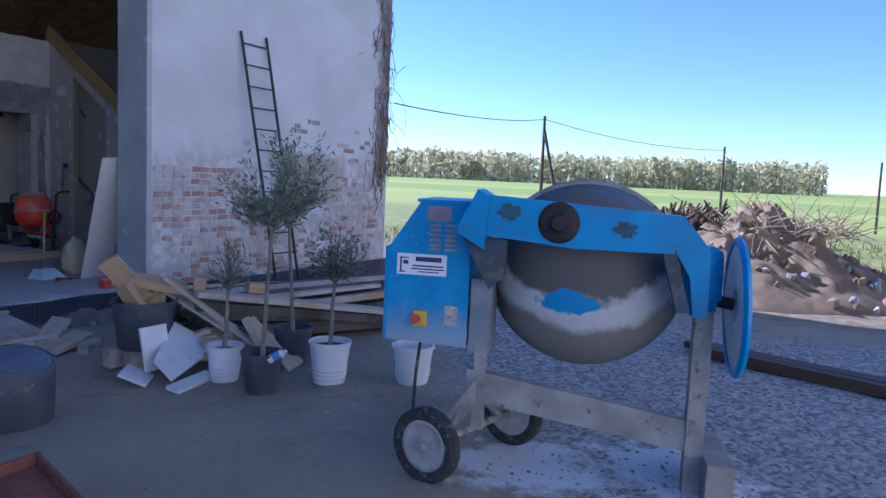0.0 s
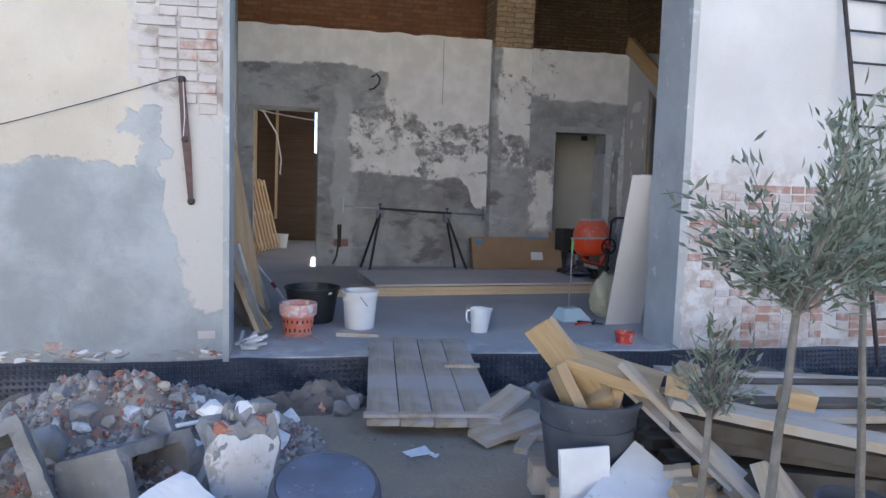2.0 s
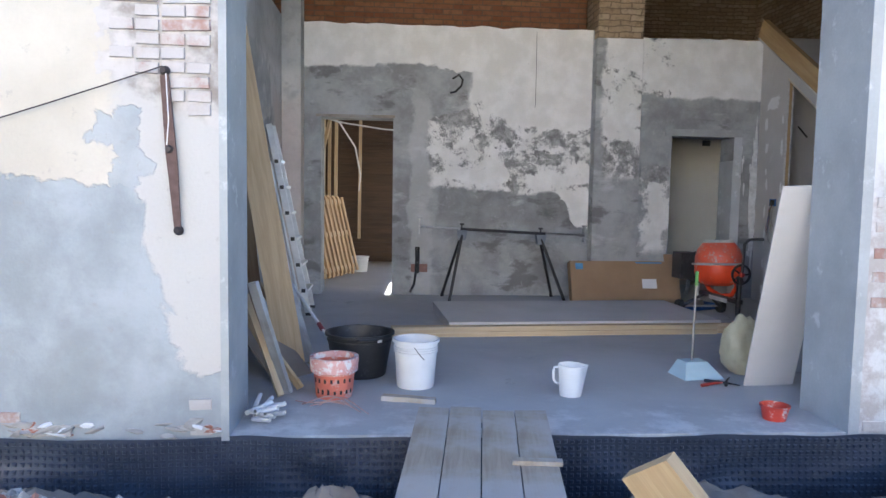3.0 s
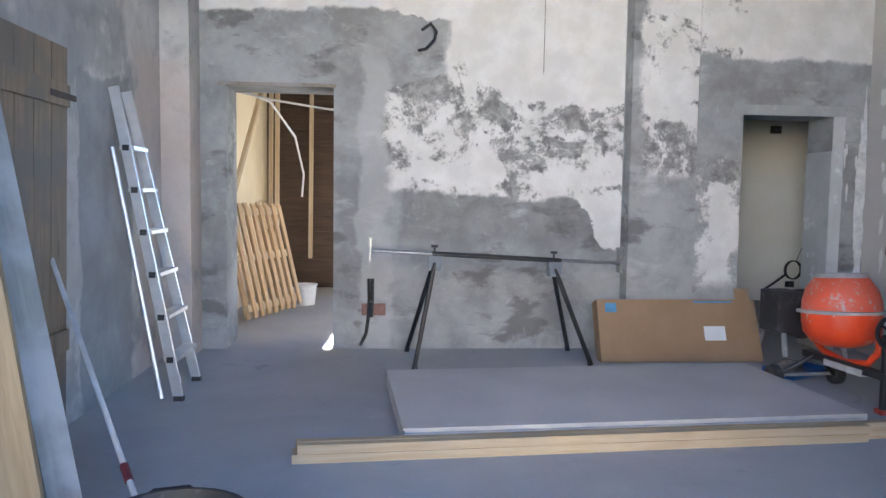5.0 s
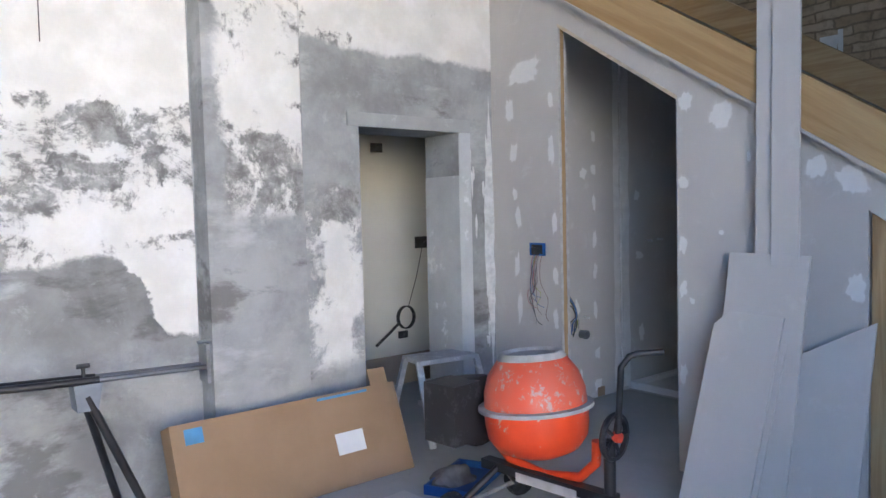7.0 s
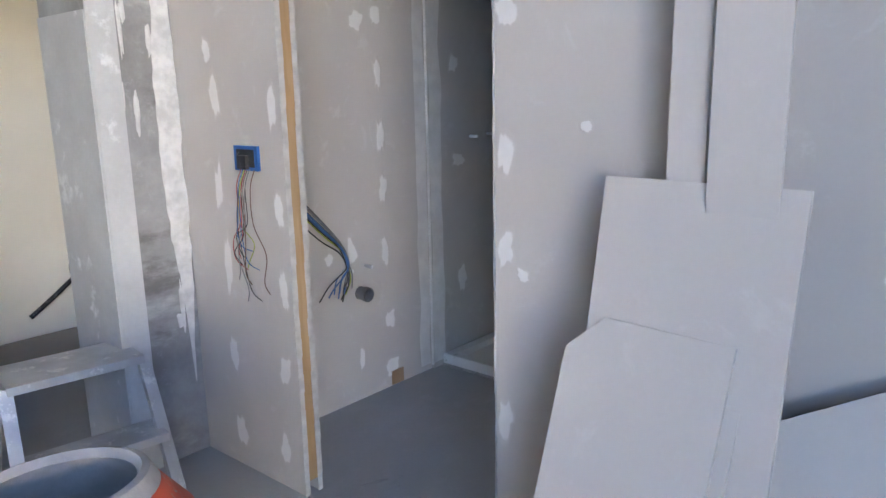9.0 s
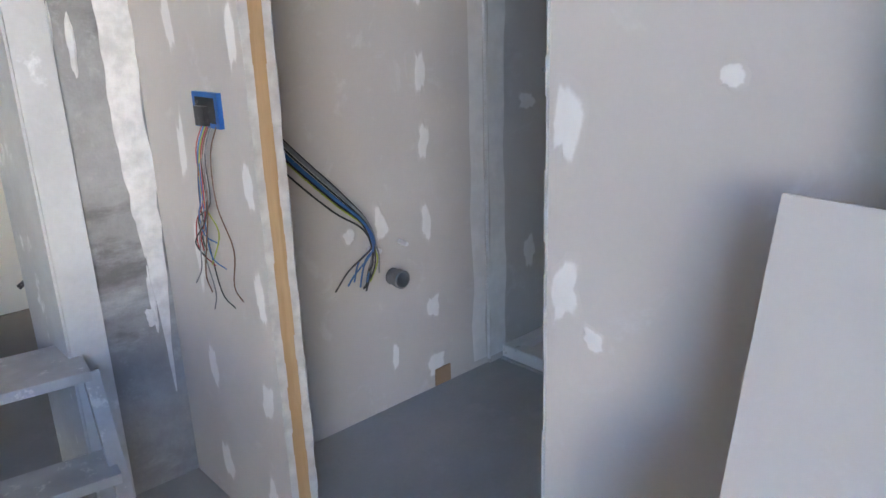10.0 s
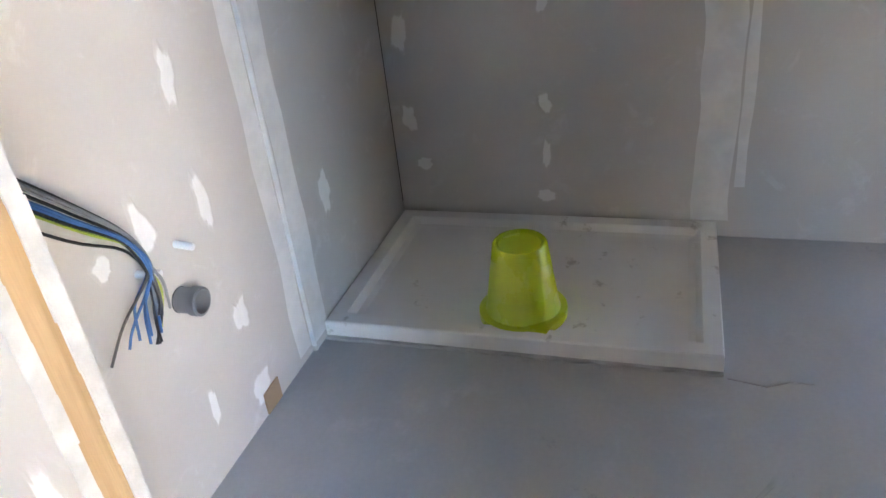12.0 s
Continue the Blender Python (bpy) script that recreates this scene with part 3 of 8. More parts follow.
# end frame of the shower room: studs in a row across, boarded only in the first bay
for x in (6.235, 6.66, 7.10, 7.55, 8.0):
    part("stud", boxed((x, BAY - 0.075, 0.046), (x + 0.045, BAY - 0.002, zhead(BAY) + 0.02)), PINE_Z, partition, bevel=0.003)
part("sole_plate", boxed((6.205, BAY - 0.075, 0.001), (8.22, BAY - 0.002, 0.045)), PINE_X, partition)
part("nogging", boxed((6.281, BAY - 0.07, 0.98), (6.659, BAY - 0.01, 1.02)), PINE_X, partition)
part("bay_board", boxed((6.275, BAY, 0.0), (6.70, BAY + 0.0125, 1.62)), BOARD, partition)
# white paper and filler along the cut edges of the doorway
for y0, y1, x0, x1 in ((DY1 - 0.003, DY1 - 0.0005, WR - 0.002, WR + 0.016), (DY1 - 0.003, DY1 - 0.0005, WR + 0.055, WR + 0.073),
                       (DY0 + 0.0005, DY0 + 0.003, WR - 0.002, WR + 0.016), (DY0 + 0.0005, DY0 + 0.003, WR + 0.055, WR + 0.073)):
    bm = B()
    n = 40
    h = zhead((y0 + y1) / 2)
    for i in range(n):
        w = 0.004 * rnd.random()
        bm_box(bm, (x0 - w, y0, h * i / n), (x1 + 0.004 * rnd.random(), y1, h * (i + 1) / n))
    part("edge_strip", bm, BOARD_EDGE, partition)

beam = thing("stair_stringer", pose(0, 0, 0), "sloping new pine stair stringer", "stringer", kind="structure")
m_s = Matrix.Translation((6.166, 7.62, ztop(7.62) + 0.112)) @ Matrix.Rotation(math.atan(0.645), 4, "X") @ Matrix.Rotation(radians(90), 4, "Z")
bm = B()
bm_box(bm, (0.0, -0.031, -0.105), (5.66, 0.031, 0.105))
part("timber", bm, wood("spruce beam", (0.56, 0.39, 0.19), (0.44, 0.28, 0.12), 0, scale=0.6, vary=0.0), beam, bevel=0.004, m=m_s)
bm = B()
bm_prism(bm, [(7.9, ztop(7.9) - 0.03), (12.40, ztop(12.40) - 0.03), (12.40, ztop(12.40) - 0.014), (7.9, ztop(7.9) - 0.014)], 6.12, 6.199, 0)
part("soffit_strip", bm, BOARD, beam)
bm = B()
bm_prism(bm, [(7.7, ztop(7.7) + 0.02), (12.38, ztop(12.38) + 0.02), (12.38, ztop(12.38) + 0.27), (7.7, ztop(7.7) + 0.27)], 8.10, 8.18, 0)
solid("stair_stringer_far", bm, PINE, "sloping pine stringer along the brick gable", "stringer", "structure")
bm = B()
bm_prism(bm, [(7.9, ztop(7.9) - 0.02), (12.40, ztop(12.40) - 0.02), (12.40, ztop(12.40) - 0.005), (7.9, ztop(7.9) - 0.005)], 6.273, 8.32, 0)
solid("ceiling_stair", bm, BOARD, "sloping plasterboard under the stair", "ceiling", "structure")
SHY, CBY, SHX, TPX = 12.258, 12.27, 8.298, 7.42
solid("wall_cable", boxed((6.272, CBY, -0.1), (TPX, YR - 0.003, 3.1)), BOARD, "grey plasterboard wall with filler patches", "wall", "structure")
solid("wall_shower_1", boxed((TPX, SHY, -0.1), (8.32, YR - 0.003, 3.1)), BOARD, "grey plasterboard wall beside the shower tray", "wall", "structure")
bm = B()
bm_prism(bm, [(BAY + 0.02, -0.1), (SHY - 0.002, -0.1), (SHY - 0.002, ztop(SHY) - 0.03), (BAY + 0.02, ztop(BAY) - 0.03)], SHX, 8.323, 0)
solid("wall_shower_2", bm, BOARD, "grey plasterboard wall behind the shower tray", "wall", "structure")

# ---- room behind the first doorway ----
RY = 16.6
solid("lintel_strip", boxed((0.80, WB - 0.018, D1[2] - 0.002), (1.74, WB - 0.002, D1[2] + 0.028)), GREYWOOD, "weathered wooden strip over the doorway", "lintel", "structure")
solid("wall_room_1", boxed((WL + 0.002, WB + 0.425, 0), (0.52, RY, 2.93)), CREAM, "cream painted wall of the back room", "wall", "structure")
solid("wall_room_2", boxed((4.3, WB + 0.425, 0), (4.5, RY, 2.93)), CREAM, "cream painted wall of the back room", "wall", "structure")
WX0, WX1, WZ0, WZ1 = 1.83, 2.25, 1.68, 2.48
# the wide gap from x 2.32 is unseen, added to let more sun in
for i, (a, b) in enumerate((((0.2, 0), (WX0, 3.0)), ((WX1, 0), (2.32, 3.0)), ((4.25, 0), (4.6, 3.0)), ((2.32, 2.7), (4.25, 3.0)), ((WX0, 0), (WX1, WZ0)), ((WX0, WZ1), (WX1, 3.0)))):
    solid("wall_room_%d" % (i + 3), boxed((a[0], RY, a[1]), (b[0], RY + 0.3, b[1])), DARKWOOD, "dark timber lined wall", "wall", "structure")
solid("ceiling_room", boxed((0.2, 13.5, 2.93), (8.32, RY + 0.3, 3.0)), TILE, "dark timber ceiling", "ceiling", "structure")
wall("wall_rear_2", (0.2, RY + 0.32, 3.0), (8.32, RY + 0.6, 7.4), BRICK_GREY, "rear brick wall")
wall("wall_rear_3", (4.6, RY + 0.0, -0.5), (8.32, RY + 0.3, 2.93), BRICK_GREY, "rear brick wall")
# narrow doorway: plain cream room
solid("wall_closet_1", boxed((4.72, 13.72, 0), (6.8, 13.85, 2.92)), PALEWALL, "cream wall seen through the narrow doorway", "wall", "structure")
solid("wall_closet_2", boxed((6.66, YR + 0.365, 0), (6.8, 13.715, 2.92)), PALEWALL, "cream side wall of the small room", "wall", "structure")
solid("wall_closet_3", boxed((4.6, YR + 0.365, 0), (4.72, 13.715, 2.92)), PALEWALL, "cream side wall of the small room", "wall", "structure")

# ---- ground ----
def ground_height(x, y):
    h = -0.10 + 0.022 * noise.noise((x * 0.9, y * 0.9, 0)) + 0.012 * noise.noise((x * 3.1, y * 3.1, 4))
    near = max(0.0, 1 - max(0, abs(x) - 14) / 20)
    h = -0.10 + (h + 0.10) * near
    if x < 9.2:
        t = min(1, max(0, (y - 6.62 - 0.12 * noise.noise((x * 1.7, 2, 0))) / 0.38))
        e = 1 - min(1, max(0, (x - 8.6) / 0.5))
        h -= 0.42 * t * t * (3 - 2 * t) * e
    return h


def ground_mat():
    k = Mat("yard dirt, gravel and grass", 0.95, 0, 0.2)
    p = k.pos()
    x, y, z = k.xyz()
    n1, n2, n3 = k.noise(p, 0.8, 6, 0.6, 0.4), k.noise(p, 6, 7, 0.7), k.noise(p, 45, 5, 0.7)
    dirt = k.mix(k.step(n1, 0.3, 0.7), (0.31, 0.272, 0.208), (0.41, 0.362, 0.28))
    dirt = k.mix(k.m("MULTIPLY", k.step(n2, 0.5, 0.7), 0.5), dirt, (0.46, 0.405, 0.315))
    dirt = k.mix(k.m("MULTIPLY", n3, 0.35), dirt, (0.10, 0.085, 0.065))
    dirt = k.mix(k.m("MULTIPLY", k.step(k.noise(p, 2.6, 10, 0.68, 0.6), 0.56, 0.66), 0.55), dirt, (0.17, 0.155, 0.135))
    dirt = k.mix(k.m("MULTIPLY", k.step(k.noise(p, 90, 2), 0.70, 0.74), 0.8), dirt, (0.62, 0.60, 0.56))
    grav = k.cells(p, 34, "Color")
    g = k.t.nodes.new("ShaderNodeSeparateColor")
    k.put(g.inputs[0], grav)
    stones = k.mix(g.outputs[0], (0.15, 0.148, 0.145), (0.52, 0.515, 0.50))
    stones_pale = k.mix(g.outputs[0], (0.26, 0.25, 0.235), (0.50, 0.48, 0.45))
    wob = k.m("MULTIPLY", k.m("SUBTRACT", n1, 0.5), 1.6)
    gr = k.m("MULTIPLY", k.step(k.m("ADD", k.m("SUBTRACT", x, y), wob), 0.2, 0.9), k.m("SUBTRACT", 1.0, k.step(k.m("ADD", x, wob), 6.6, 7.4)))
    c = k.mix(k.m("MULTIPLY", gr, 0.85), dirt, stones)
    # spilled cement powder under the mixer, in two drifts
    spill = None
    for cx, cy, rad in ((2.62, 2.28, 0.42), (2.72, 1.50, 0.40), (3.05, 1.75, 0.35)):
        dx, dy = k.m("SUBTRACT", x, cx), k.m("SUBTRACT", y, cy)
        d = k.m("SQRT", k.m("ADD", k.m("MULTIPLY", dx, dx), k.m("MULTIPLY", dy, dy)))
        one = k.m("SUBTRACT", 1.0, k.step(k.m("ADD", d, k.m("MULTIPLY", k.m("SUBTRACT", k.noise(p, 3.4, 10, 0.7), 0.5), 1.5)), rad * 0.55, rad * 1.1))
        spill = one if spill is None else k.m("MAXIMUM", spill, one)
    c = k.mix(k.m("MULTIPLY", spill, 0.9), c, k.mix(n3, (0.62, 0.63, 0.63), (0.84, 0.85, 0.85)))
    # unseen ground behind the walk is paled to bounce up more sunlight
    pale = k.m("SUBTRACT", 1.0, k.step(k.m("ADD", y, wob), -2.2, -1.2))
    c = k.mix(pale, c, stones_pale)
    # dry soil, then fields
    soil = k.mix(k.step(n2, 0.35, 0.7), (0.16, 0.125, 0.085), (0.30, 0.25, 0.18))
    far = k.step(k.m("ADD", x, wob), 7.6, 8.6)
    c = k.mix(far, c, soil)
    grass = k.mix(k.step(k.noise(p, 3.0, 7, 0.7), 0.35, 0.65), (0.17, 0.18, 0.06), (0.30, 0.31, 0.11))
    c = k.mix(k.step(k.m("ADD", x, k.m("MULTIPLY", k.m("SUBTRACT", n1, 0.5), 9)), 12, 16), c, grass)
    strips = k.noise(k.stretch(p, (0.020, 0.0006, 1)), 1.0, 3, 0.6)
    field = k.mix(k.step(strips, 0.42, 0.58), (0.36, 0.38, 0.11), (0.24, 0.31, 0.07))
    field = k.mix(k.m("MULTIPLY", k.step(strips, 0.60, 0.64), 0.6), field, (0.30, 0.28, 0.12))
    c = k.mix(k.step(x, 24, 34), c, field)
    return k.done(c, k.m("ADD", n3, k.m("MULTIPLY", n2, 0.8)), 0.6, 0.012)


GROUND = ground_mat()
xs = [-2500, -900, -300, -120, -60, -30, -18, -12, -9] + [round(-7.2 + 0.12 * i, 3) for i in range(164)] + [13, 14.5, 17, 21, 27, 36, 50, 75, 120, 200, 350, 700, 1400, 2500]
ys = [-2500, -900, -300, -120, -60, -30, -18, -12, -8] + [round(-6 + 0.12 * i, 3) for i in range(113)] + [8.5, 11, 14, 18, 24, 34, 50, 80, 140, 260, 500, 1100, 2500]
verts = [(x, y, ground_height(x, y)) for y in ys for x in xs]
nx = len(xs)
faces = [(j * nx + i, j * nx + i + 1, (j + 1) * nx + i + 1, (j + 1) * nx + i) for j in range(len(ys) - 1) for i in range(nx - 1)]
me = bpy.data.meshes.new("ground")
me.from_pydata(verts, [], faces)
for f in me.polygons:
    f.use_smooth = True
me.materials.append(GROUND)
tagged(new("ground", me), "packed dirt and gravel yard running out to green fields", "ground", kind="structure")

# ---- materials of the things ----
BLUE = plain("chipped blue paint", (0.015, 0.28, 0.58), (0.012, 0.21, 0.46), 0.45, scale=5, dirt=(0.09, 0.10, 0.10), dirt_at=0.66)
def dusty_blue():
    """Blue paint that cement dust has greyed from below, with speckles and scratches."""
    k = Mat("dusty blue paint", 0.6)
    p = k.pos(False)
    x, y, z = k.xyz(False)
    n1, n2, n3 = k.noise(p, 4, 8, 0.65), k.noise(p, 55, 5, 0.7), k.noise(p, 1.6, 5)
    c = k.mix(k.step(n1, 0.35, 0.65), (0.014, 0.22, 0.48), (0.03, 0.30, 0.60))
    lift = k.m("ADD", k.m("MULTIPLY", k.m("SUBTRACT", n1, 0.5), 0.5), k.m("SUBTRACT", 1.0, k.m("MULTIPLY", k.m("SUBTRACT", z, 0.55), 2.6)))
    c = k.mix(k.m("MULTIPLY", k.step(lift, 0.25, 0.95), 0.75), c, (0.36, 0.37, 0.37))
    c = k.mix(k.m("MULTIPLY", k.step(n2, 0.60, 0.66), 0.7), c, (0.40, 0.41, 0.41))
    c = k.mix(k.step(k.m("ADD", n1, k.m("MULTIPLY", n2, 0.2)), 0.80, 0.83), c, (0.08, 0.06, 0.05))
    return k.done(c, k.m("ADD", n2, n1), 0.25, 0.004)


BLUE_DUSTY = dusty_blue()
DUST_STEEL = plain("cement covered steel", (0.36, 0.35, 0.33), (0.22, 0.21, 0.20), 0.85, scale=5, dirt=(0.15, 0.11, 0.08), dirt_at=0.62)
RUST = plain("rusty greased iron", (0.055, 0.04, 0.034), (0.022, 0.02, 0.02), 0.7, 0.3, scale=14)
IRON = plain("dark rusty iron", (0.075, 0.06, 0.055), (0.04, 0.032, 0.03), 0.75, 0.3, scale=20)
RUBBER = plain("dusty rubber", (0.045, 0.045, 0.045), (0.025, 0.025, 0.025), 0.85, scale=12, dirt=(0.2, 0.19, 0.18), dirt_at=0.6)
BLACKP = plain("dusty black plastic", (0.03, 0.031, 0.033), (0.02, 0.02, 0.022), 0.5, scale=6, dirt=(0.06, 0.06, 0.062), dirt_at=0.6)
GREYP = plain("cement smeared black bucket", (0.075, 0.085, 0.105), (0.045, 0.052, 0.068), 0.6, scale=6, dirt=(0.15, 0.15, 0.155), dirt_at=0.64)
WHITEP = plain("white plastic", (0.74, 0.75, 0.76), (0.66, 0.67, 0.68), 0.4, scale=5, dirt=(0.45, 0.43, 0.40), dirt_at=0.68)
REDP = plain("red plastic", (0.62, 0.07, 0.04), (0.5, 0.05, 0.03), 0.45, scale=7, dirt=(0.66, 0.5, 0.46), dirt_at=0.58)
SALMON = plain("dusty pink rim", (0.66, 0.40, 0.36), (0.6, 0.28, 0.24), 0.7, scale=9, dirt=(0.7, 0.66, 0.64), dirt_at=0.52)
ORANGE = plain("orange painted steel", (0.84, 0.085, 0.022), (0.74, 0.065, 0.018), 0.4, scale=6, dirt=(0.55, 0.42, 0.38), dirt_at=0.64)
ORANGE_DUSTY = plain("cement dusted orange paint", (0.76, 0.115, 0.055), (0.66, 0.14, 0.085), 0.5, scale=7, dirt=(0.52, 0.36, 0.32), dirt_at=0.59)
CEMENTED = plain("dried cement crust", (0.52, 0.51, 0.50), (0.38, 0.37, 0.36), 0.95, scale=10, bump=0.5)
BLACKM = plain("black painted steel", (0.03, 0.03, 0.032), (0.018, 0.018, 0.02), 0.4, 0.2, scale=10, dirt=(0.15, 0.15, 0.15), dirt_at=0.68)
ALU = plain("aluminium", (0.68, 0.69, 0.70), (0.56, 0.57, 0.58), 0.38, 0.6, scale=8)
CHROME = plain("galvanised steel", (0.42, 0.43, 0.44), (0.30, 0.31, 0.32), 0.42, 0.9, scale=12)
CARD = plain("brown cardboard", (0.36, 0.245, 0.15), (0.31, 0.205, 0.12), 0.85, scale=3)
PAPER = plain("white paper", (0.80, 0.81, 0.83), (0.76, 0.77, 0.79), 0.7, scale=8)
BLUETAPE = plain("blue tape", (0.10, 0.33, 0.62), rough=0.5, scale=8)
BLUETRAY = plain("blue plastic", (0.02, 0.10, 0.34), rough=0.45, scale=8)
LIME = plain("lime green plastic", (0.60, 0.68, 0.010), (0.52, 0.60, 0.008), 0.28, scale=5)
CERAMIC = plain("dusty white shower tray", (0.86, 0.855, 0.84), (0.80, 0.79, 0.77), 0.45, scale=4, dirt=(0.58, 0.56, 0.53), dirt_at=0.66)
PIPEGREY = plain("grey drain pipe", (0.19, 0.195, 0.20), rough=0.45, scale=12)
BARK = plain("olive bark", (0.27, 0.24, 0.20), (0.17, 0.15, 0.12), 0.9, scale=20)
SOIL = plain("potting soil", (0.06, 0.042, 0.03), (0.03, 0.022, 0.016), 0.95, scale=25, bump=0.6)
CONCRETE = plain("broken concrete block", (0.27, 0.272, 0.272), (0.17, 0.172, 0.175), 0.95, scale=5, dirt=(0.36, 0.36, 0.36), dirt_at=0.64, bump=0.6)
STYRO = plain("white plaster skin", (0.74, 0.75, 0.76), (0.64, 0.65, 0.66), 0.85, scale=6, dirt=(0.4, 0.39, 0.37), dirt_at=0.66)
MEMBRANE = plain("black dimpled plastic sheet", (0.055, 0.068, 0.092), (0.034, 0.042, 0.060), 0.40, scale=3, dirt=(0.075, 0.085, 0.10), dirt_at=0.64, world_space=True)
OLDBOARD = wood("old dark door boards", (0.30, 0.22, 0.145), (0.19, 0.135, 0.085), 2, grey=(0.16, 0.135, 0.11), vary=0.2)
OFFCUT = wood("honey coloured offcut", (0.56, 0.41, 0.23), (0.44, 0.30, 0.15), 0)
OLDPLANK = wood("greyed plank", (0.50, 0.42, 0.32), (0.37, 0.30, 0.22), 0, grey=(0.47, 0.44, 0.40), vary=0.2)
PALEPLANK = wood("pale plank", (0.54, 0.45, 0.33), (0.40, 0.31, 0.21), 0, grey=(0.46, 0.42, 0.36))
WARMPLANK = wood("warm pale plank", (0.58, 0.45, 0.28), (0.44, 0.32, 0.18), 0)
FORMPLANK = wood("stained formwork plank", (0.46, 0.33, 0.18), (0.32, 0.21, 0.11), 0, grey=(0.40, 0.36, 0.31))


def leaf_mat(name, a, b):
    k = Mat(name, 0.55, 0, 0.4)
    c = k.mix(k.island(), a, b)
    k.done(c)
    tl, mx = k.t.nodes.new("ShaderNodeBsdfTranslucent"), k.t.nodes.new("ShaderNodeMixShader")
    k.put(tl.inputs["Color"], c)
    mx.inputs[0].default_value = 0.55
    k.t.links.new(k.b.outputs[0], mx.inputs[1])
    k.t.links.new(tl.outputs[0], mx.inputs[2])
    k.t.links.new(mx.outputs[0], k.t.nodes["Material Output"].inputs[0])
    return k.mat


OLIVE = leaf_mat("olive leaves", (0.13, 0.155, 0.09), (0.40, 0.43, 0.33))


# ---- small builders ----
def along(p0, p1, roll=0.0):
    """The pose whose x axis runs from p0 to p1, and the length."""
    p0, p1 = Vector(p0), Vector(p1)
    x = (p1 - p0).normalized()
    up = Vector((0, 0, 1)) if abs(x.z) < 0.97 else Vector((0, 1, 0))
    y = up.cross(x).normalized()
    z = x.cross(y)
    m = Matrix((x, y, z)).transposed().to_4x4()
    m.translation = p0
    return m @ Matrix.Rotation(radians(roll), 4, "X"), (p1 - p0).length


def bm_plank(L, w, t, rough_ends=0.0):
    bm = B()
    n = 6
    bend = [0.004 * noise.noise((i * 0.6, L * 3, w * 9)) for i in range(n + 1)]
    rings = []
    for i in range(n + 1):
        x = L * i / n
        ex = rough_ends * (rnd.random() - 0.5) if i in (0, n) else 0
        rings.append([bm.verts.new((x + ex * (1 if j in (0, 3) else -1), (-w / 2, w / 2, w / 2, -w / 2)[j], (-t / 2, -t / 2, t / 2, t / 2)[j] + bend[i])) for j in range(4)])
    for a, b in zip(rings, rings[1:]):
        for j in range(4):
            bm.faces.new((a[j], a[(j + 1) % 4], b[(j + 1) % 4], b[j]))
    bm.faces.new(rings[0][::-1])
    bm.faces.new(rings[-1])
    return bm


def plank(p0, p1, w, t, mat, label, roll=0.0, category="plank", group="", name="plank"):
    m, L = along(p0, p1, roll)
    ob = part(name, bm_plank(L, w, t, 0.01), mat, None, m=m)
    return tagged(ob, label, category, group)


def pail(name, m, r0, r1, h, mat, label, category, rim=0.012, rings=(), inside=None, handle=None, rim_mat=None, fill=0.0, group="", ribs=0, thick=0.004):
    """An open pail: outer wall, rolled rim, inner wall and floor, with hoops and a wire handle."""
    t = thing(name, m, label, category, group)
    prof = [(0, 0), (r0 * 0.96, 0), (r0, 0.008)]
    for z in rings:
        r = r0 + (r1 - r0) * z / h
        prof += [(r, z - 0.006), (r + 0.007, z - 0.004), (r + 0.007, z + 0.004), (r, z + 0.006)]
    prof += [(r1, h - rim * 1.6), (r1 + rim, h - rim * 1.4), (r1 + rim, h), (r1 - thick, h), (r0 - thick, 0.012), (0, 0.012)]
    bm = B()
    bm_lathe(bm, prof, 36)
    part("shell", bm, mat, t, smooth=True)
    if rim_mat:
        bm = B()
        bm_lathe(bm, [(r1 + rim * 0.4, h - 0.09), (r1 + rim * 0.9, h - 0.085), (r1 + rim + 0.003, h - 0.02), (r1 + rim + 0.003, h + 0.002), (r1 - thick - 0.003, h + 0.002), (r1 - thick - 0.004, h - 0.1)], 36)
        part("rim_band", bm, rim_mat, t, smooth=True)
    if fill:
        bm = B()
        rf = r0 + (r1 - r0) * fill / h - thick - 0.001
        bm_lathe(bm, [(0, fill + 0.01), (rf * 0.5, fill + 0.014), (rf * 0.8, fill), (rf, fill - 0.004)], 24)
        part("contents", bm, inside, t, smooth=True)
    if handle:
        mat_h, drop, turn = handle
        bm = B()
        rr = r1 + rim + 0.004
        pts = [(rr * math.cos(a), rr * math.sin(a) * math.cos(drop), h - 0.03 - rr * math.sin(a) * math.sin(drop)) for a in (math.pi * i / 16 for i in range(17))]
        bm_tube(bm, pts, 0.0028, 6)
        part("handle", bm, mat_h, t, m=Matrix.Rotation(radians(turn), 4, "Z"), smooth=True)
    return t


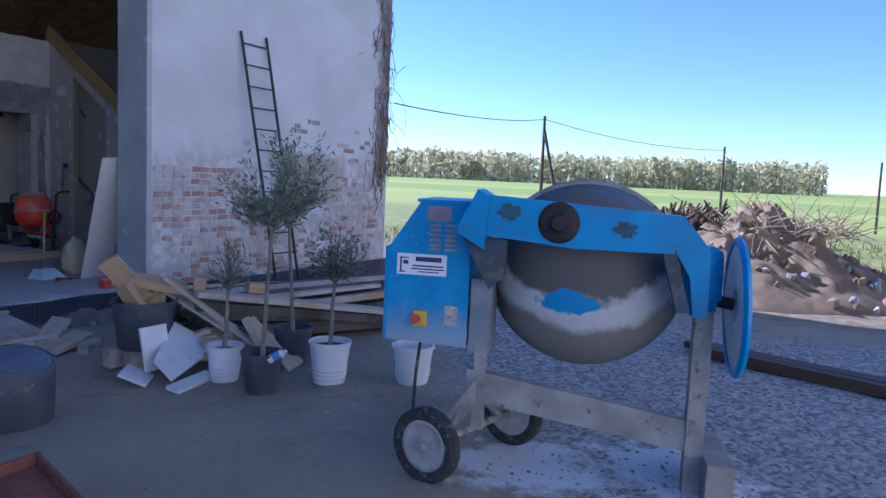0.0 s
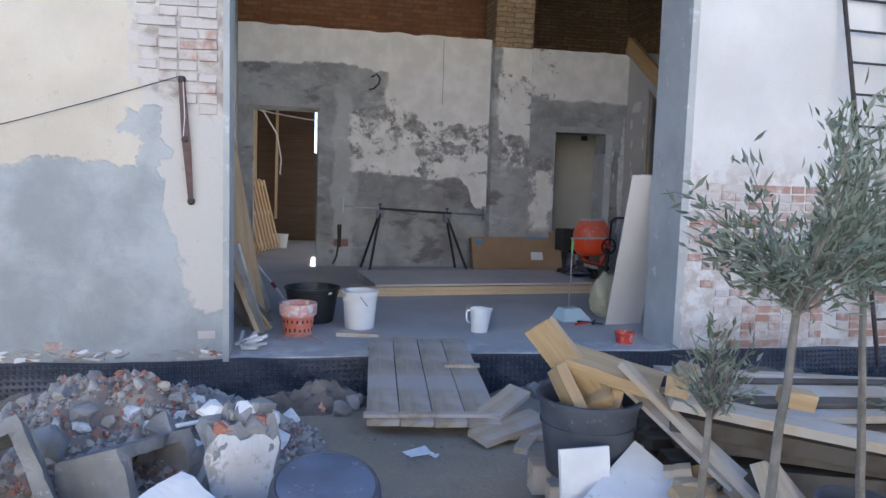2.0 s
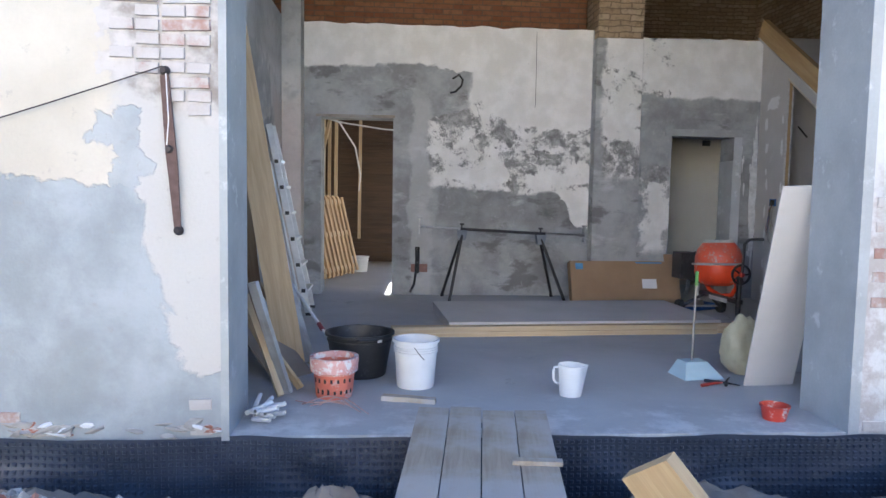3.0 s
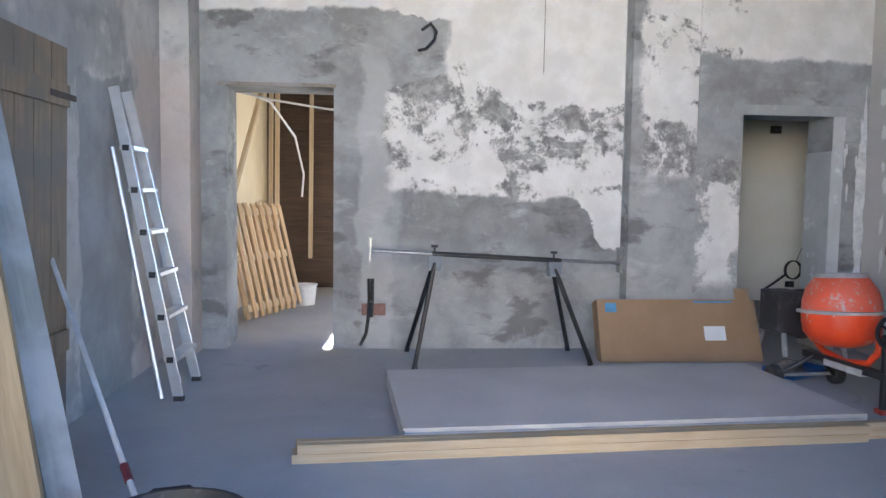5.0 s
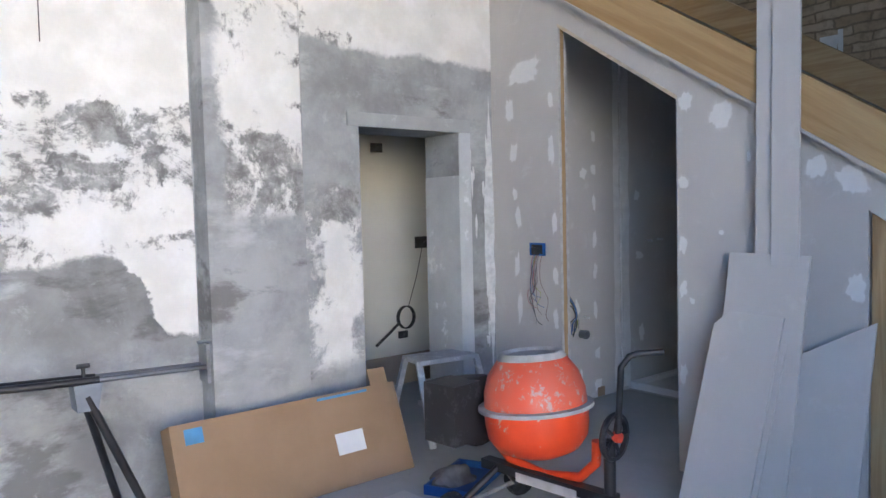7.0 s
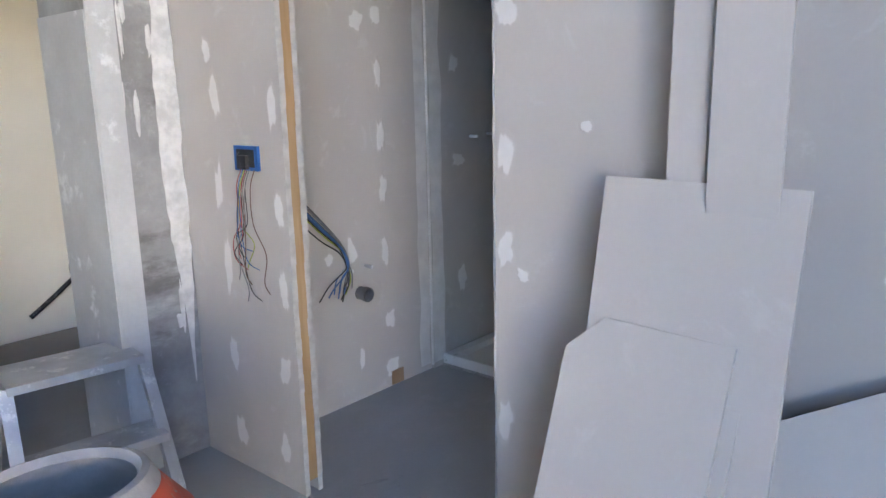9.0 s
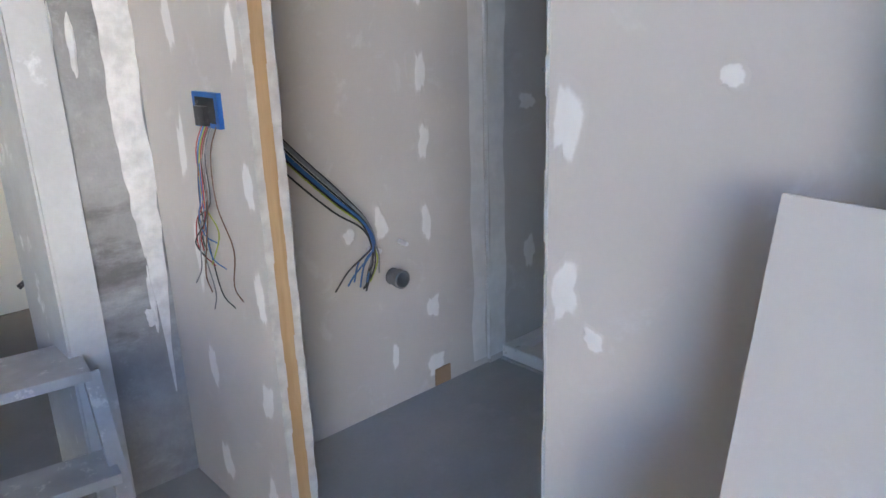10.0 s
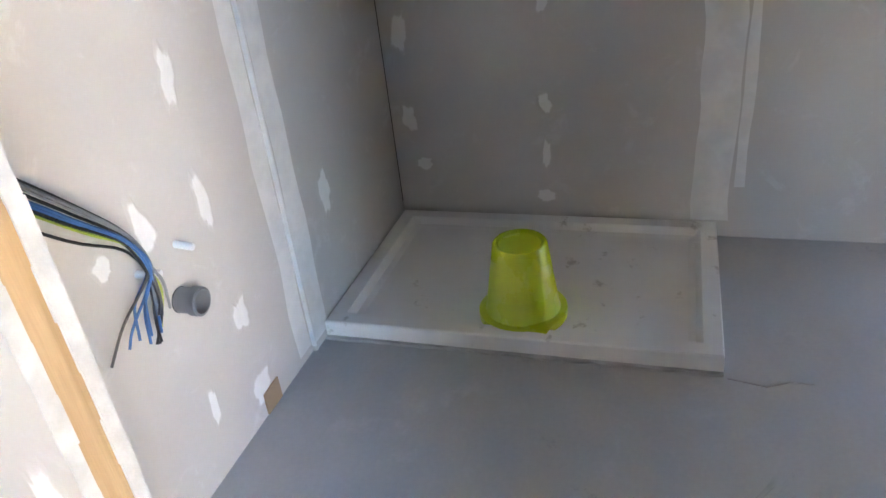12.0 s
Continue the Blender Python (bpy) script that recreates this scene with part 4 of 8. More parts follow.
# ---- yard: blue drum mixer ----
def blue_mixer(m):
    t = thing("concrete_mixer", m, "blue drum concrete mixer crusted with cement, standing on the yard", "concrete mixer")
    # motor housing with a sloping shoulder
    bm = B()
    bm_prism(bm, [(0.0, 0.62), (0.015, 0.615), (0.39, 0.60), (0.40, 1.28), (0.15, 1.285), (0.0, 1.06)], 0.0, 0.40, 1)
    body = part("motor_housing", bm, BLUE_DUSTY, t, bevel=0.012, smooth=True)
    part("housing_lid", boxed((0.135, -0.012, 1.283), (0.415, 0.412, 1.297)), BLUE, body, bevel=0.003)
    part("rim_left", boxed((-0.012, -0.01, 0.615), (0.0, 0.41, 1.065)), BLUE, body, "thin bright folded edge", bevel=0.003)
    for cx in (0.225, 0.30):
        for i in range(6):
            bm = B()
            bm_prism(bm, [(-0.013, 0.0), (0.001, 0.0), (0.001, 0.014)], cx - 0.027, cx + 0.027, 0)
            part("vent_slat", bm, DUST_STEEL, body, m=pose(0, 0, 1.055 + 0.023 * i))
    part("faded_plate", boxed((0.185, -0.004, 1.195), (0.30, 0.001, 1.265)), plain("faded rust plate", (0.30, 0.24, 0.27), rough=0.6, scale=9), body, "faded reddish plate")
    lab = part("sticker", boxed((0.045, -0.004, 0.935), (0.285, 0.001, 1.035)), PAPER, body, "white maker's sticker with blue print")
    ink = plain("dark blue ink", (0.03, 0.035, 0.12), rough=0.6)
    bm = B()
    for z, x0, x1, h in ((0.975, 0.12, 0.27, 0.007), (0.961, 0.115, 0.275, 0.006), (0.948, 0.15, 0.25, 0.005), (1.0, 0.135, 0.26, 0.022),
                         (0.95, 0.06, 0.068, 0.07), (1.012, 0.06, 0.10, 0.006), (0.985, 0.075, 0.10, 0.018), (0.945, 0.055, 0.085, 0.006)):
        bm_box(bm, (x0, -0.0055, z), (x1, -0.0035, z + h))
    part("print", bm, ink, lab)
    bm = B()
    bm_box(bm, (0.135, -0.020, 0.69), (0.20, 0.001, 0.765))
    sw = part("switch_box", bm, plain("yellow plastic", (0.70, 0.50, 0.03), rough=0.4), body, "yellow switch box", bevel=0.006)
    bm = B()
    bm_lathe(bm, [(0, 0.0), (0.024, 0.0), (0.022, 0.022), (0, 0.026)], 16, pose(0.15, -0.018, 0.725, 90))
    part("stop_button", bm, REDP, sw, "red stop button", smooth=True)
    part("notice", boxed((0.285, -0.003, 0.70), (0.345, 0.001, 0.795)), plain("faded notice", (0.5, 0.48, 0.45), rough=0.7, scale=30, dirt=(0.2, 0.2, 0.2), dirt_at=0.55), body, "faded notice")
    # supply cable
    bm = B()
    bm_tube(bm, [(0.17, 0.02, 0.615), (0.155, 0.01, 0.45), (0.15, 0.0, 0.25), (0.15, -0.01, 0.06), (0.16, 0.02, 0.012), (0.24, 0.10, 0.012)], 0.008, 8)
    part("cable", bm, RUBBER, t, "black supply cable", smooth=True)
    # yoke over the drum: a folded bar with a raised lug and two arms down to the drum
    bm = B()
    bm_prism(bm, [(0.47, 1.155), (0.87, 1.118), (1.295, 1.12), (1.322, 1.283), (1.20, 1.292), (0.47, 1.335)], -0.14, -0.05, 1)
    part("yoke_bar", bm, BLUE, t, bevel=0.012, smooth=True)
    bm = B()
    bm_prism(bm, [(0.345, 1.165), (0.475, 1.09), (0.495, 1.325), (0.437, 1.358)], -0.155, 0.10, 1)
    part("yoke_lug", bm, BLUE, t, bevel=0.014, smooth=True)
    GRIME = plain("grimy dark blue paint", (0.05, 0.10, 0.15), (0.06, 0.06, 0.06), 0.75, scale=8, dirt=(0.12, 0.115, 0.11), dirt_at=0.55)
    for q in ([(0.36, 1.155), (0.57, 1.13), (0.565, 0.97), (0.50, 0.90)], [(1.25, 1.125), (1.31, 1.12), (1.385, 0.86), (1.33, 0.86)]):
        bm = B()
        bm_prism(bm, q, -0.09, -0.01, 1)
        part("yoke_arm", bm, GRIME, t, "grimy yoke arm", bevel=0.008)
    bm = B()
    bm_lathe(bm, [(0, 0.055), (0.03, 0.055), (0.04, 0.045), (0.045, 0.028), (0.07, 0.022), (0.088, 0.010), (0.092, 0.0), (0, 0)], 24, pose(0.80, -0.14, 1.227, 90))
    part("drum_bearing", bm, RUST, t, "rusty greased bearing", smooth=True)
    q = random.Random(17)
    for bx, bz in ((0.575, 1.265), (1.085, 1.212)):
        bm = B()
        bm_prism(bm, [(bx + 0.055 * math.cos(a) * w, bz + 0.036 * math.sin(a) * w) for a, w in ((2 * math.pi * i / 18, q.uniform(0.6, 1.2)) for i in range(18))], -0.1445, -0.14, 1)
        part("weld_patch", bm, plain("greenish brown grime", (0.03, 0.12, 0.17), (0.05, 0.07, 0.07), 0.8, scale=18), t, "grimy weld")
    # drum: bowl towards the yoke, cone and mouth behind
    bm = B()
    bm_lathe(bm, [(0, 0.0), (0.13, 0.010), (0.25, 0.055), (0.345, 0.135), (0.41, 0.24), (0.432, 0.33), (0.437, 0.34), (0.437, 0.36), (0.43, 0.37), (0.41, 0.45), (0.30, 0.69), (0.235, 0.80), (0.245, 0.81), (0.225, 0.81), (0.29, 0.67), (0.38, 0.44), (0.38, 0.3), (0.2, 0.10), (0, 0.05)], 56)
    k = Mat("drum with cement streaks and painted shade", 0.75, 0.05)
    p = k.pos(False)
    x, y, z = k.xyz(False)
    n1, n2 = k.noise(p, 3.2, 9, 0.65), k.noise(p, 34, 5)
    band = k.m("ADD", k.m("ADD", k.m("ADD", y, 0.05), k.m("MULTIPLY", k.m("MULTIPLY", x, x), 0.75)), k.m("MULTIPLY", k.m("SUBTRACT", n1, 0.5), 0.24))
    front = k.m("SUBTRACT", 1.0, k.step(z, 0.20, 0.30))
    c = k.mix(k.step(band, 0.16, 0.22), (0.66, 0.66, 0.645), (0.27, 0.245, 0.215))
    # dark top of the bowl paints in the shade below the yoke bar
    c = k.mix(k.step(k.m("MULTIPLY", band, -1.0), -0.075, -0.03), c, (0.125, 0.115, 0.105))
    sx, sy = k.m("MULTIPLY", k.m("ADD", x, 0.07), 0.42), k.m("SUBTRACT", y, 0.012)
    dd = k.m("SQRT", k.m("ADD", k.m("MULTIPLY", sx, sx), k.m("MULTIPLY", sy, sy)))
    star = k.m("SUBTRACT", 1.0, k.step(k.m("ADD", dd, k.m("MULTIPLY", k.m("SUBTRACT", k.noise(p, 15, 4), 0.5), 0.075)), 0.050, 0.060))
    c = k.mix(k.m("MULTIPLY", star, front), c, (0.02, 0.30, 0.66))
    c = k.mix(k.m("SUBTRACT", 1.0, front), c, k.mix(k.step(n1, 0.4, 0.62), (0.11, 0.115, 0.12), (0.09, 0.15, 0.22)))
    c = k.mix(k.m("MULTIPLY", n2, 0.3), c, (0.12, 0.11, 0.10))
    part("drum", bm, k.done(c, n2, 0.5, 0.008), t, "cement crusted drum with a blue splash of bare paint", smooth=True, m=pose(0.935, 0.0, 0.865, -78) @ Matrix.Scale(1.08, 4))
    bm = B()
    bm_lathe(bm, [(0.437, 0.335), (0.452, 0.335), (0.452, 0.365), (0.437, 0.365)], 56, close=True)
    part("gear_ring", bm, DUST_STEEL, t, smooth=True, m=pose(0.935, 0.0, 0.865, -78) @ Matrix.Scale(1.08, 4))
    # right hand bracket, gear housing and hand wheel
    bm = B()
    bm_prism(bm, [(1.285, 1.285), (1.335, 1.28), (1.455, 1.14), (1.46, 0.845), (1.40, 0.84), (1.375, 1.02), (1.31, 1.12)], -0.07, 0.02, 1)
    part("bracket", bm, BLUE, t, bevel=0.008, smooth=True)
    bm = B()
    bm_lathe(bm, [(0, 0), (0.05, 0), (0.065, 0.015), (0.07, 0.06), (0.085, 0.07), (0.085, 0.25), (0.075, 0.29), (0.04, 0.31), (0, 0.31)], 28, pose(1.46, 0.10, 0.835))
    part("gear_case", bm, BLUE_DUSTY, t, smooth=True)
    bm = B()
    bm_tube(bm, [(1.46, 0.10, 0.91), (1.60, 0.10, 0.885)], 0.028, 12)
    part("wheel_shaft", bm, RUST, t, smooth=True)
    bm = B()
    bm_lathe(bm, [(0.288, -0.014), (0.308, -0.018), (0.322, 0.0), (0.308, 0.018), (0.288, 0.014)], 56, close=True)
    whl = part("hand_wheel", bm, BLUE, t, "blue rimmed hand wheel", smooth=True, m=pose(1.612, 0.10, 0.875, 0, 88, -3))
    bm = B()
    bm_lathe(bm, [(0, 0.02), (0.06, 0.018), (0.08, -0.005), (0.20, -0.022), (0.288, -0.006), (0.288, 0.004), (0.20, -0.012), (0.08, 0.005), (0.0, 0.03)], 40)
    part("wheel_disc", bm, plain("pale worn disc", (0.60, 0.61, 0.60), (0.46, 0.50, 0.53), 0.6, scale=5, dirt=(0.03, 0.25, 0.50), dirt_at=0.63), whl, "pale worn disc", smooth=True)
    part("gear_guard", boxed((0.402, 0.03, 0.57), (0.50, 0.30, 0.93)), plain("cement dusted guard", (0.27, 0.29, 0.31), (0.16, 0.19, 0.22), 0.85, scale=6), t, "cement dusted drive guard", bevel=0.012)
    # frame: a post on a timber foot, a sloping beam, a short leg over the axle
    part("post", boxed((1.425, 0.01, 0.002), (1.505, 0.09, 0.86)), DUST_STEEL, t, bevel=0.006)
    part("leg", boxed((0.435, 0.02, 0.20), (0.49, 0.08, 0.62)), DUST_STEEL, t, bevel=0.006)
    bm = B()
    bm_prism(bm, [(0.40, 0.345), (1.424, 0.20), (1.424, 0.345), (0.40, 0.495)], 0.025, 0.085, 1)
    part("crossbeam", bm, DUST_STEEL, t, bevel=0.006)
    part("foot_beam", boxed((1.507, -0.10, 0.002), (1.625, 0.40, 0.195)), plain("cement grey timber foot", (0.34, 0.32, 0.29), (0.22, 0.20, 0.18), 0.9, scale=7), t, "cement grey timber foot", bevel=0.01)
    ax0, ax1 = Vector((0.26, -0.18, 0.176)), Vector((0.60, 0.42, 0.176))
    bm = B()
    bm_tube(bm, [ax0, ax1], 0.020, 10)
    part("axle", bm, DUST_STEEL, t, smooth=True)
    bm = B()
    bm_prism(bm, [(0.27, 0.20), (0.33, 0.17), (0.46, 0.33), (0.46, 0.47)], -0.03, -0.018, 1)
    part("gusset", bm, DUST_STEEL, t)
    for a, b in ((ax0.lerp(ax1, 0.2), (0.45, 0.05, 0.42)), (ax0.lerp(ax1, 0.85), (0.47, 0.06, 0.36))):
        bm = B()
        bm_tube(bm, [a, b], 0.022, 6)
        part("brace", bm, DUST_STEEL, t)
    for at in (ax0, ax1):
        bm = B()
        bm_lathe(bm, [(0.120, -0.028), (0.155, -0.036), (0.175, -0.022), (0.176, 0.0), (0.175, 0.022), (0.155, 0.036), (0.120, 0.028)], 40, close=True)
        w = part("wheel", bm, RUBBER, t, "solid rubber wheel", smooth=True, m=pose(at.x, at.y, 0.176, 90, 0, -24))
        bm = B()
        bm_lathe(bm, [(0, 0.045), (0.012, 0.045), (0.014, 0.036), (0.03, 0.034), (0.034, 0.020), (0.06, 0.010), (0.09, 0.014), (0.105, 0.026), (0.121, 0.024), (0.121, -0.024), (0.06, -0.012), (0.0, -0.04)], 32)
        part("rim", bm, plain("grey dusty rim", (0.42, 0.41, 0.39), (0.30, 0.29, 0.28), 0.85, scale=9), w, "dusty grey rim", smooth=True)
    return t


blue_mixer(pose(2.18, 2.865, -0.098, 0, 0, -69.5))


# ---- yard: olive trees in pots ----
def olive(m, pot, stem_h, crown_r, crown_h, leaves, seed, label, lean=(0, 0), two=False):
    r = random.Random(seed)
    t = thing("olive_tree", m, label, "potted tree", "potted olive trees")
    kind, pr, ph = pot
    mat = {"white": WHITEP, "black": GREYP}[kind]
    bm = B()
    r0 = pr * 0.78
    prof = [(0, 0), (r0 * 0.95, 0), (r0, 0.008)]
    if kind == "white":
        for z in (0.05, 0.075, 0.10):
            q = r0 + (pr - r0) * z / ph
            prof += [(q, z - 0.008), (q + 0.004, z), (q, z + 0.008)]
    prof += [(pr, ph - 0.018), (pr + 0.008, ph - 0.016), (pr + 0.008, ph), (pr - 0.004, ph), (pr - 0.012, ph - 0.05), (0, ph - 0.05)]
    bm_lathe(bm, prof, 32)
    p = part("pot", bm, mat, t, kind + " plastic pot", smooth=True)
    bm = B()
    bm_lathe(bm, [(0, ph - 0.028), (pr * 0.4, ph - 0.03), (pr * 0.75, ph - 0.04), (pr - 0.011, ph - 0.042)], 20)
    part("soil", bm, SOIL, p)
    base, top = Vector((0, 0, ph - 0.04)), Vector((lean[0], lean[1], stem_h))
    bm = B()
    pts = [base.lerp(top, i / 7) + Vector((0.010 * noise.noise((i * 0.7, seed, 0)), 0.010 * noise.noise((i * 0.7, seed, 5)), 0)) for i in range(8)]
    bm_tube(bm, pts, 0.012, 8, radii=[0.016 - 0.0008 * i for i in range(8)])
    c = top + Vector((0, 0, crown_h * 0.52))
    tips = []
    for i in range(34):
        a, b = r.uniform(0, 2 * math.pi), r.uniform(-0.75, 1.0)
        d = Vector((math.cos(a) * math.sqrt(max(0, 1 - b * b)) * crown_r, math.sin(a) * math.sqrt(max(0, 1 - b * b)) * crown_r, b * crown_h * 0.62)) * r.uniform(0.7, 1.12)
        e = c + d
        mid = top.lerp(e, 0.5) + Vector((r.uniform(-1, 1), r.uniform(-1, 1), r.uniform(-0.2, 1))) * crown_r * 0.12
        st = top - Vector((0, 0, r.uniform(0, 0.06)))
        bm_tube(bm, [st, mid, e], 0.004, 5, radii=[0.0048, 0.0028, 0.0012])
        tips.append((st, mid, e))
    part("trunk", bm, BARK, t, smooth=True)
    bm = B()
    for i in range(leaves):
        st, mid, e = r.choice(tips)
        f = r.uniform(0.35, 1.12) if r.random() < 0.8 else r.uniform(0.15, 0.5)
        q = mid.lerp(e, (f - 0.5) * 2) if f > 0.5 else st.lerp(mid, f * 2)
        q = q + Vector((r.gauss(0, 1), r.gauss(0, 1), r.gauss(0, 1))) * crown_r * 0.085
        d = (e - mid).normalized() + Vector((r.gauss(0, 0.7), r.gauss(0, 0.7), r.gauss(0.1, 0.6)))
        d.normalize()
        s = d.cross(Vector((r.gauss(0, 1), r.gauss(0, 1), r.gauss(0, 1)))).normalized()
        L, w = r.uniform(0.034, 0.066), r.uniform(0.0045, 0.0085)
        n = d.cross(s) * w * 0.5
        a0, a1 = bm.verts.new(q), bm.verts.new(q + d * L)
        b0, b1 = bm.verts.new(q + d * L * 0.45 + s * w + n), bm.verts.new(q + d * L * 0.45 - s * w + n)
        bm.faces.new((a0, b0, a1))
        bm.faces.new((a0, a1, b1))
    part("crown", bm, OLIVE, t, "silvery green olive leaves")
    return t


olive(pose(2.63, 4.12, -0.10), ("black", 0.128, 0.26), 1.06, 0.30, 0.42, 1350, 3, "standard olive tree with a round crown in a black pot", (0.05, -0.01))
olive(pose(3.28, 4.46, -0.10), ("black", 0.14, 0.27), 1.04, 0.27, 0.50, 1400, 4, "tall olive tree in a black pot", (-0.05, 0.02))
olive(pose(3.06, 3.93, -0.10), ("white", 0.135, 0.285), 0.72, 0.19, 0.28, 900, 5, "short olive tree in a white pot", (0.03, 0.0))
olive(pose(2.66, 4.49, -0.10), ("white", 0.115, 0.24), 0.62, 0.15, 0.24, 240, 6, "sparse young olive tree in a small white pot", (0.04, 0.02))
pail("plant_pot", pose(3.42, 3.50, -0.10), 0.105, 0.135, 0.26, WHITEP, "empty white plastic plant pot on the dirt", "plant pot", rings=(0.06, 0.09))
# a squeezed tube lying in the black pot
b = thing("sealant_bottle", pose(2.58, 4.02, 0.13, 62, 0, 40), "blue and white plastic bottle lying in a plant pot", "bottle")
bm = B()
bm_lathe(bm, [(0, 0), (0.024, 0), (0.026, 0.004), (0.026, 0.09), (0.02, 0.10), (0.011, 0.105), (0.011, 0.125), (0, 0.125)], 16)
part("body", bm, WHITEP, b, smooth=True)
bm = B()
bm_lathe(bm, [(0.0265, 0.03), (0.0268, 0.03), (0.0268, 0.08), (0.0265, 0.08)], 16, close=True)
part("band", bm, BLUETAPE, b, "blue label", smooth=True)

# ---- yard: plank ramp ----
ramp = thing("plank_ramp", along((2.068, 6.005, -0.02), (2.26, 7.62, 0.055))[0], "ramp of four weathered planks laid over the trench", "ramp")
for i in range(4):
    part("plank", bm_plank(1.64 + 0.03 * (i % 2), 0.172, 0.03, 0.012), OLDPLANK, ramp, m=pose(-0.01 * i, 0.267 - 0.178 * i, 0))
part("batten", boxed((0.03, -0.37, 0.016), (0.075, 0.37, 0.034)), OLDPLANK, ramp, bevel=0.003)
part("batten", boxed((0.90, -0.37, 0.016), (0.945, -0.14, 0.036)), OLDPLANK, ramp, bevel=0.003)
part("batten", boxed((1.50, -0.36, -0.045), (1.56, 0.36, -0.016)), OLDPLANK, ramp)

# ---- yard: dimpled sheet in the trench ----
vs, fs = [], []
def sheet_y(x, z):
    return 7.37 - 0.035 * noise.noise((x * 1.6, z * 3, 0)) - 0.018 * noise.noise((x * 4.5, z * 7, 3)) - 0.06 * max(0, -z - 0.12)
nxs, nzs = 190, 14
for j in range(nzs):
    for i in range(nxs):
        x, z = -1.6 + 10.2 * i / (nxs - 1), 0.0 - 0.60 * j / (nzs - 1) + 0.012 * noise.noise((i * 0.11, 9, 0)) * (j == 0)
        vs.append((x, sheet_y(x, z), z))
for j in range(nzs - 1):
    for i in range(nxs - 1):
        a = j * nxs + i
        fs.append((a, a + 1, a + nxs + 1, a + nxs))
for j in range(15):
    for i in range(270):
        x, z = -1.58 + 0.037 * i, -0.03 - 0.036 * j
        y, k = sheet_y(x, z), len(vs)
        vs += [(x - 0.012, y + 0.001, z - 0.012), (x + 0.012, y + 0.001, z - 0.012), (x + 0.012, y + 0.001, z + 0.012), (x - 0.012, y + 0.001, z + 0.012),
               (x - 0.007, y - 0.009, z - 0.007), (x + 0.007, y - 0.009, z - 0.007), (x + 0.007, y - 0.009, z + 0.007), (x - 0.007, y - 0.009, z + 0.007)]
        fs += [(k, k + 1, k + 5, k + 4), (k + 1, k + 2, k + 6, k + 5), (k + 2, k + 3, k + 7, k + 6), (k + 3, k, k + 4, k + 7), (k + 4, k + 5, k + 6, k + 7)]
me = bpy.data.meshes.new("membrane")
me.from_pydata(vs, [], fs)
me.materials.append(MEMBRANE)
tagged(new("foundation_membrane", me), "black dimpled foundation membrane in the trench", "membrane", kind="stuff")

# ---- yard: buckets, panels, timber ----
woodpail = pail("mason_bucket", pose(2.565, 5.19, 0.03), 0.17, 0.212, 0.335, GREYP, "scuffed black mason's bucket filled with timber offcuts", "bucket", rings=(0.22,), fill=0.25, inside=OFFCUT)
for i, (p0, p1, w, th, roll) in enumerate((((2.66, 5.16, 0.26), (2.37, 5.32, 0.64), 0.14, 0.045, 72), ((2.50, 5.26, 0.51), (2.82, 5.06, 0.425), 0.16, 0.055, 14),
                                           ((2.52, 5.10, 0.24), (2.43, 5.24, 0.47), 0.12, 0.05, 60), ((2.60, 5.24, 0.25), (2.68, 5.30, 0.42), 0.10, 0.06, -20),
                                           ((2.50, 5.26, 0.25), (2.62, 5.10, 0.39), 0.09, 0.05, 35), ((2.58, 5.06, 0.22), (2.66, 5.14, 0.39), 0.07, 0.05, 15))):
    plank(p0, p1, w, th, OFFCUT, "honey coloured timber offcut sticking out of the bucket", roll, "offcut", "offcuts in the bucket", "timber_offcut")
for y in (5.07, 5.29):
    plank((2.36, y + 0.02, -0.035), (2.79, y - 0.02, -0.035), 0.10, 0.13, OLDPLANK, "thick timber block under the bucket", 0, "offcut", "blocks under the bucket", "timber_offcut")
up = thing("upturned_bucket", pose(1.425, 4.80, -0.115, 15, 3, -6), "upturned black mason's bucket with a lighter blue-grey bottom", "bucket")
bm = B()
bm_lathe(bm, [(0.226, 0.0), (0.234, 0.0), (0.234, 0.018), (0.222, 0.022), (0.208, 0.16), (0.182, 0.36), (0.174, 0.376), (0.168, 0.379), (0.160, 0.372), (0.0, 0.370)], 40)
part("shell", bm, GREYP, up, smooth=True)
bm = B()
bm_lathe(bm, [(0.0, 0.3715), (0.158, 0.3735), (0.162, 0.3755), (0.158, 0.3765), (0.0, 0.3745)], 40)
part("bottom", bm, plain("lighter blue grey bottom", (0.125, 0.16, 0.225), (0.085, 0.105, 0.15), 0.6, scale=7, dirt=(0.24, 0.26, 0.29), dirt_at=0.63), up, "lighter blue-grey bottom", smooth=True)
for a in (-60, 120):
    bm = B()
    bm_tube(bm, [(0.235, -0.06, 0.012), (0.262, -0.05, 0.012), (0.262, 0.05, 0.012), (0.235, 0.06, 0.012)], 0.008, 8)
    part("grip", bm, GREYP, up, smooth=True, m=Matrix.Rotation(radians(a), 4, "Z"))


def panel(w, h, t, m, label):
    bm = B()
    bm_box(bm, (-w / 2, -t / 2, 0), (w / 2, t / 2, h))
    return solid("white_panel", bm, STYRO, label, "panel", group="white panels", bevel=0.003, m=m)


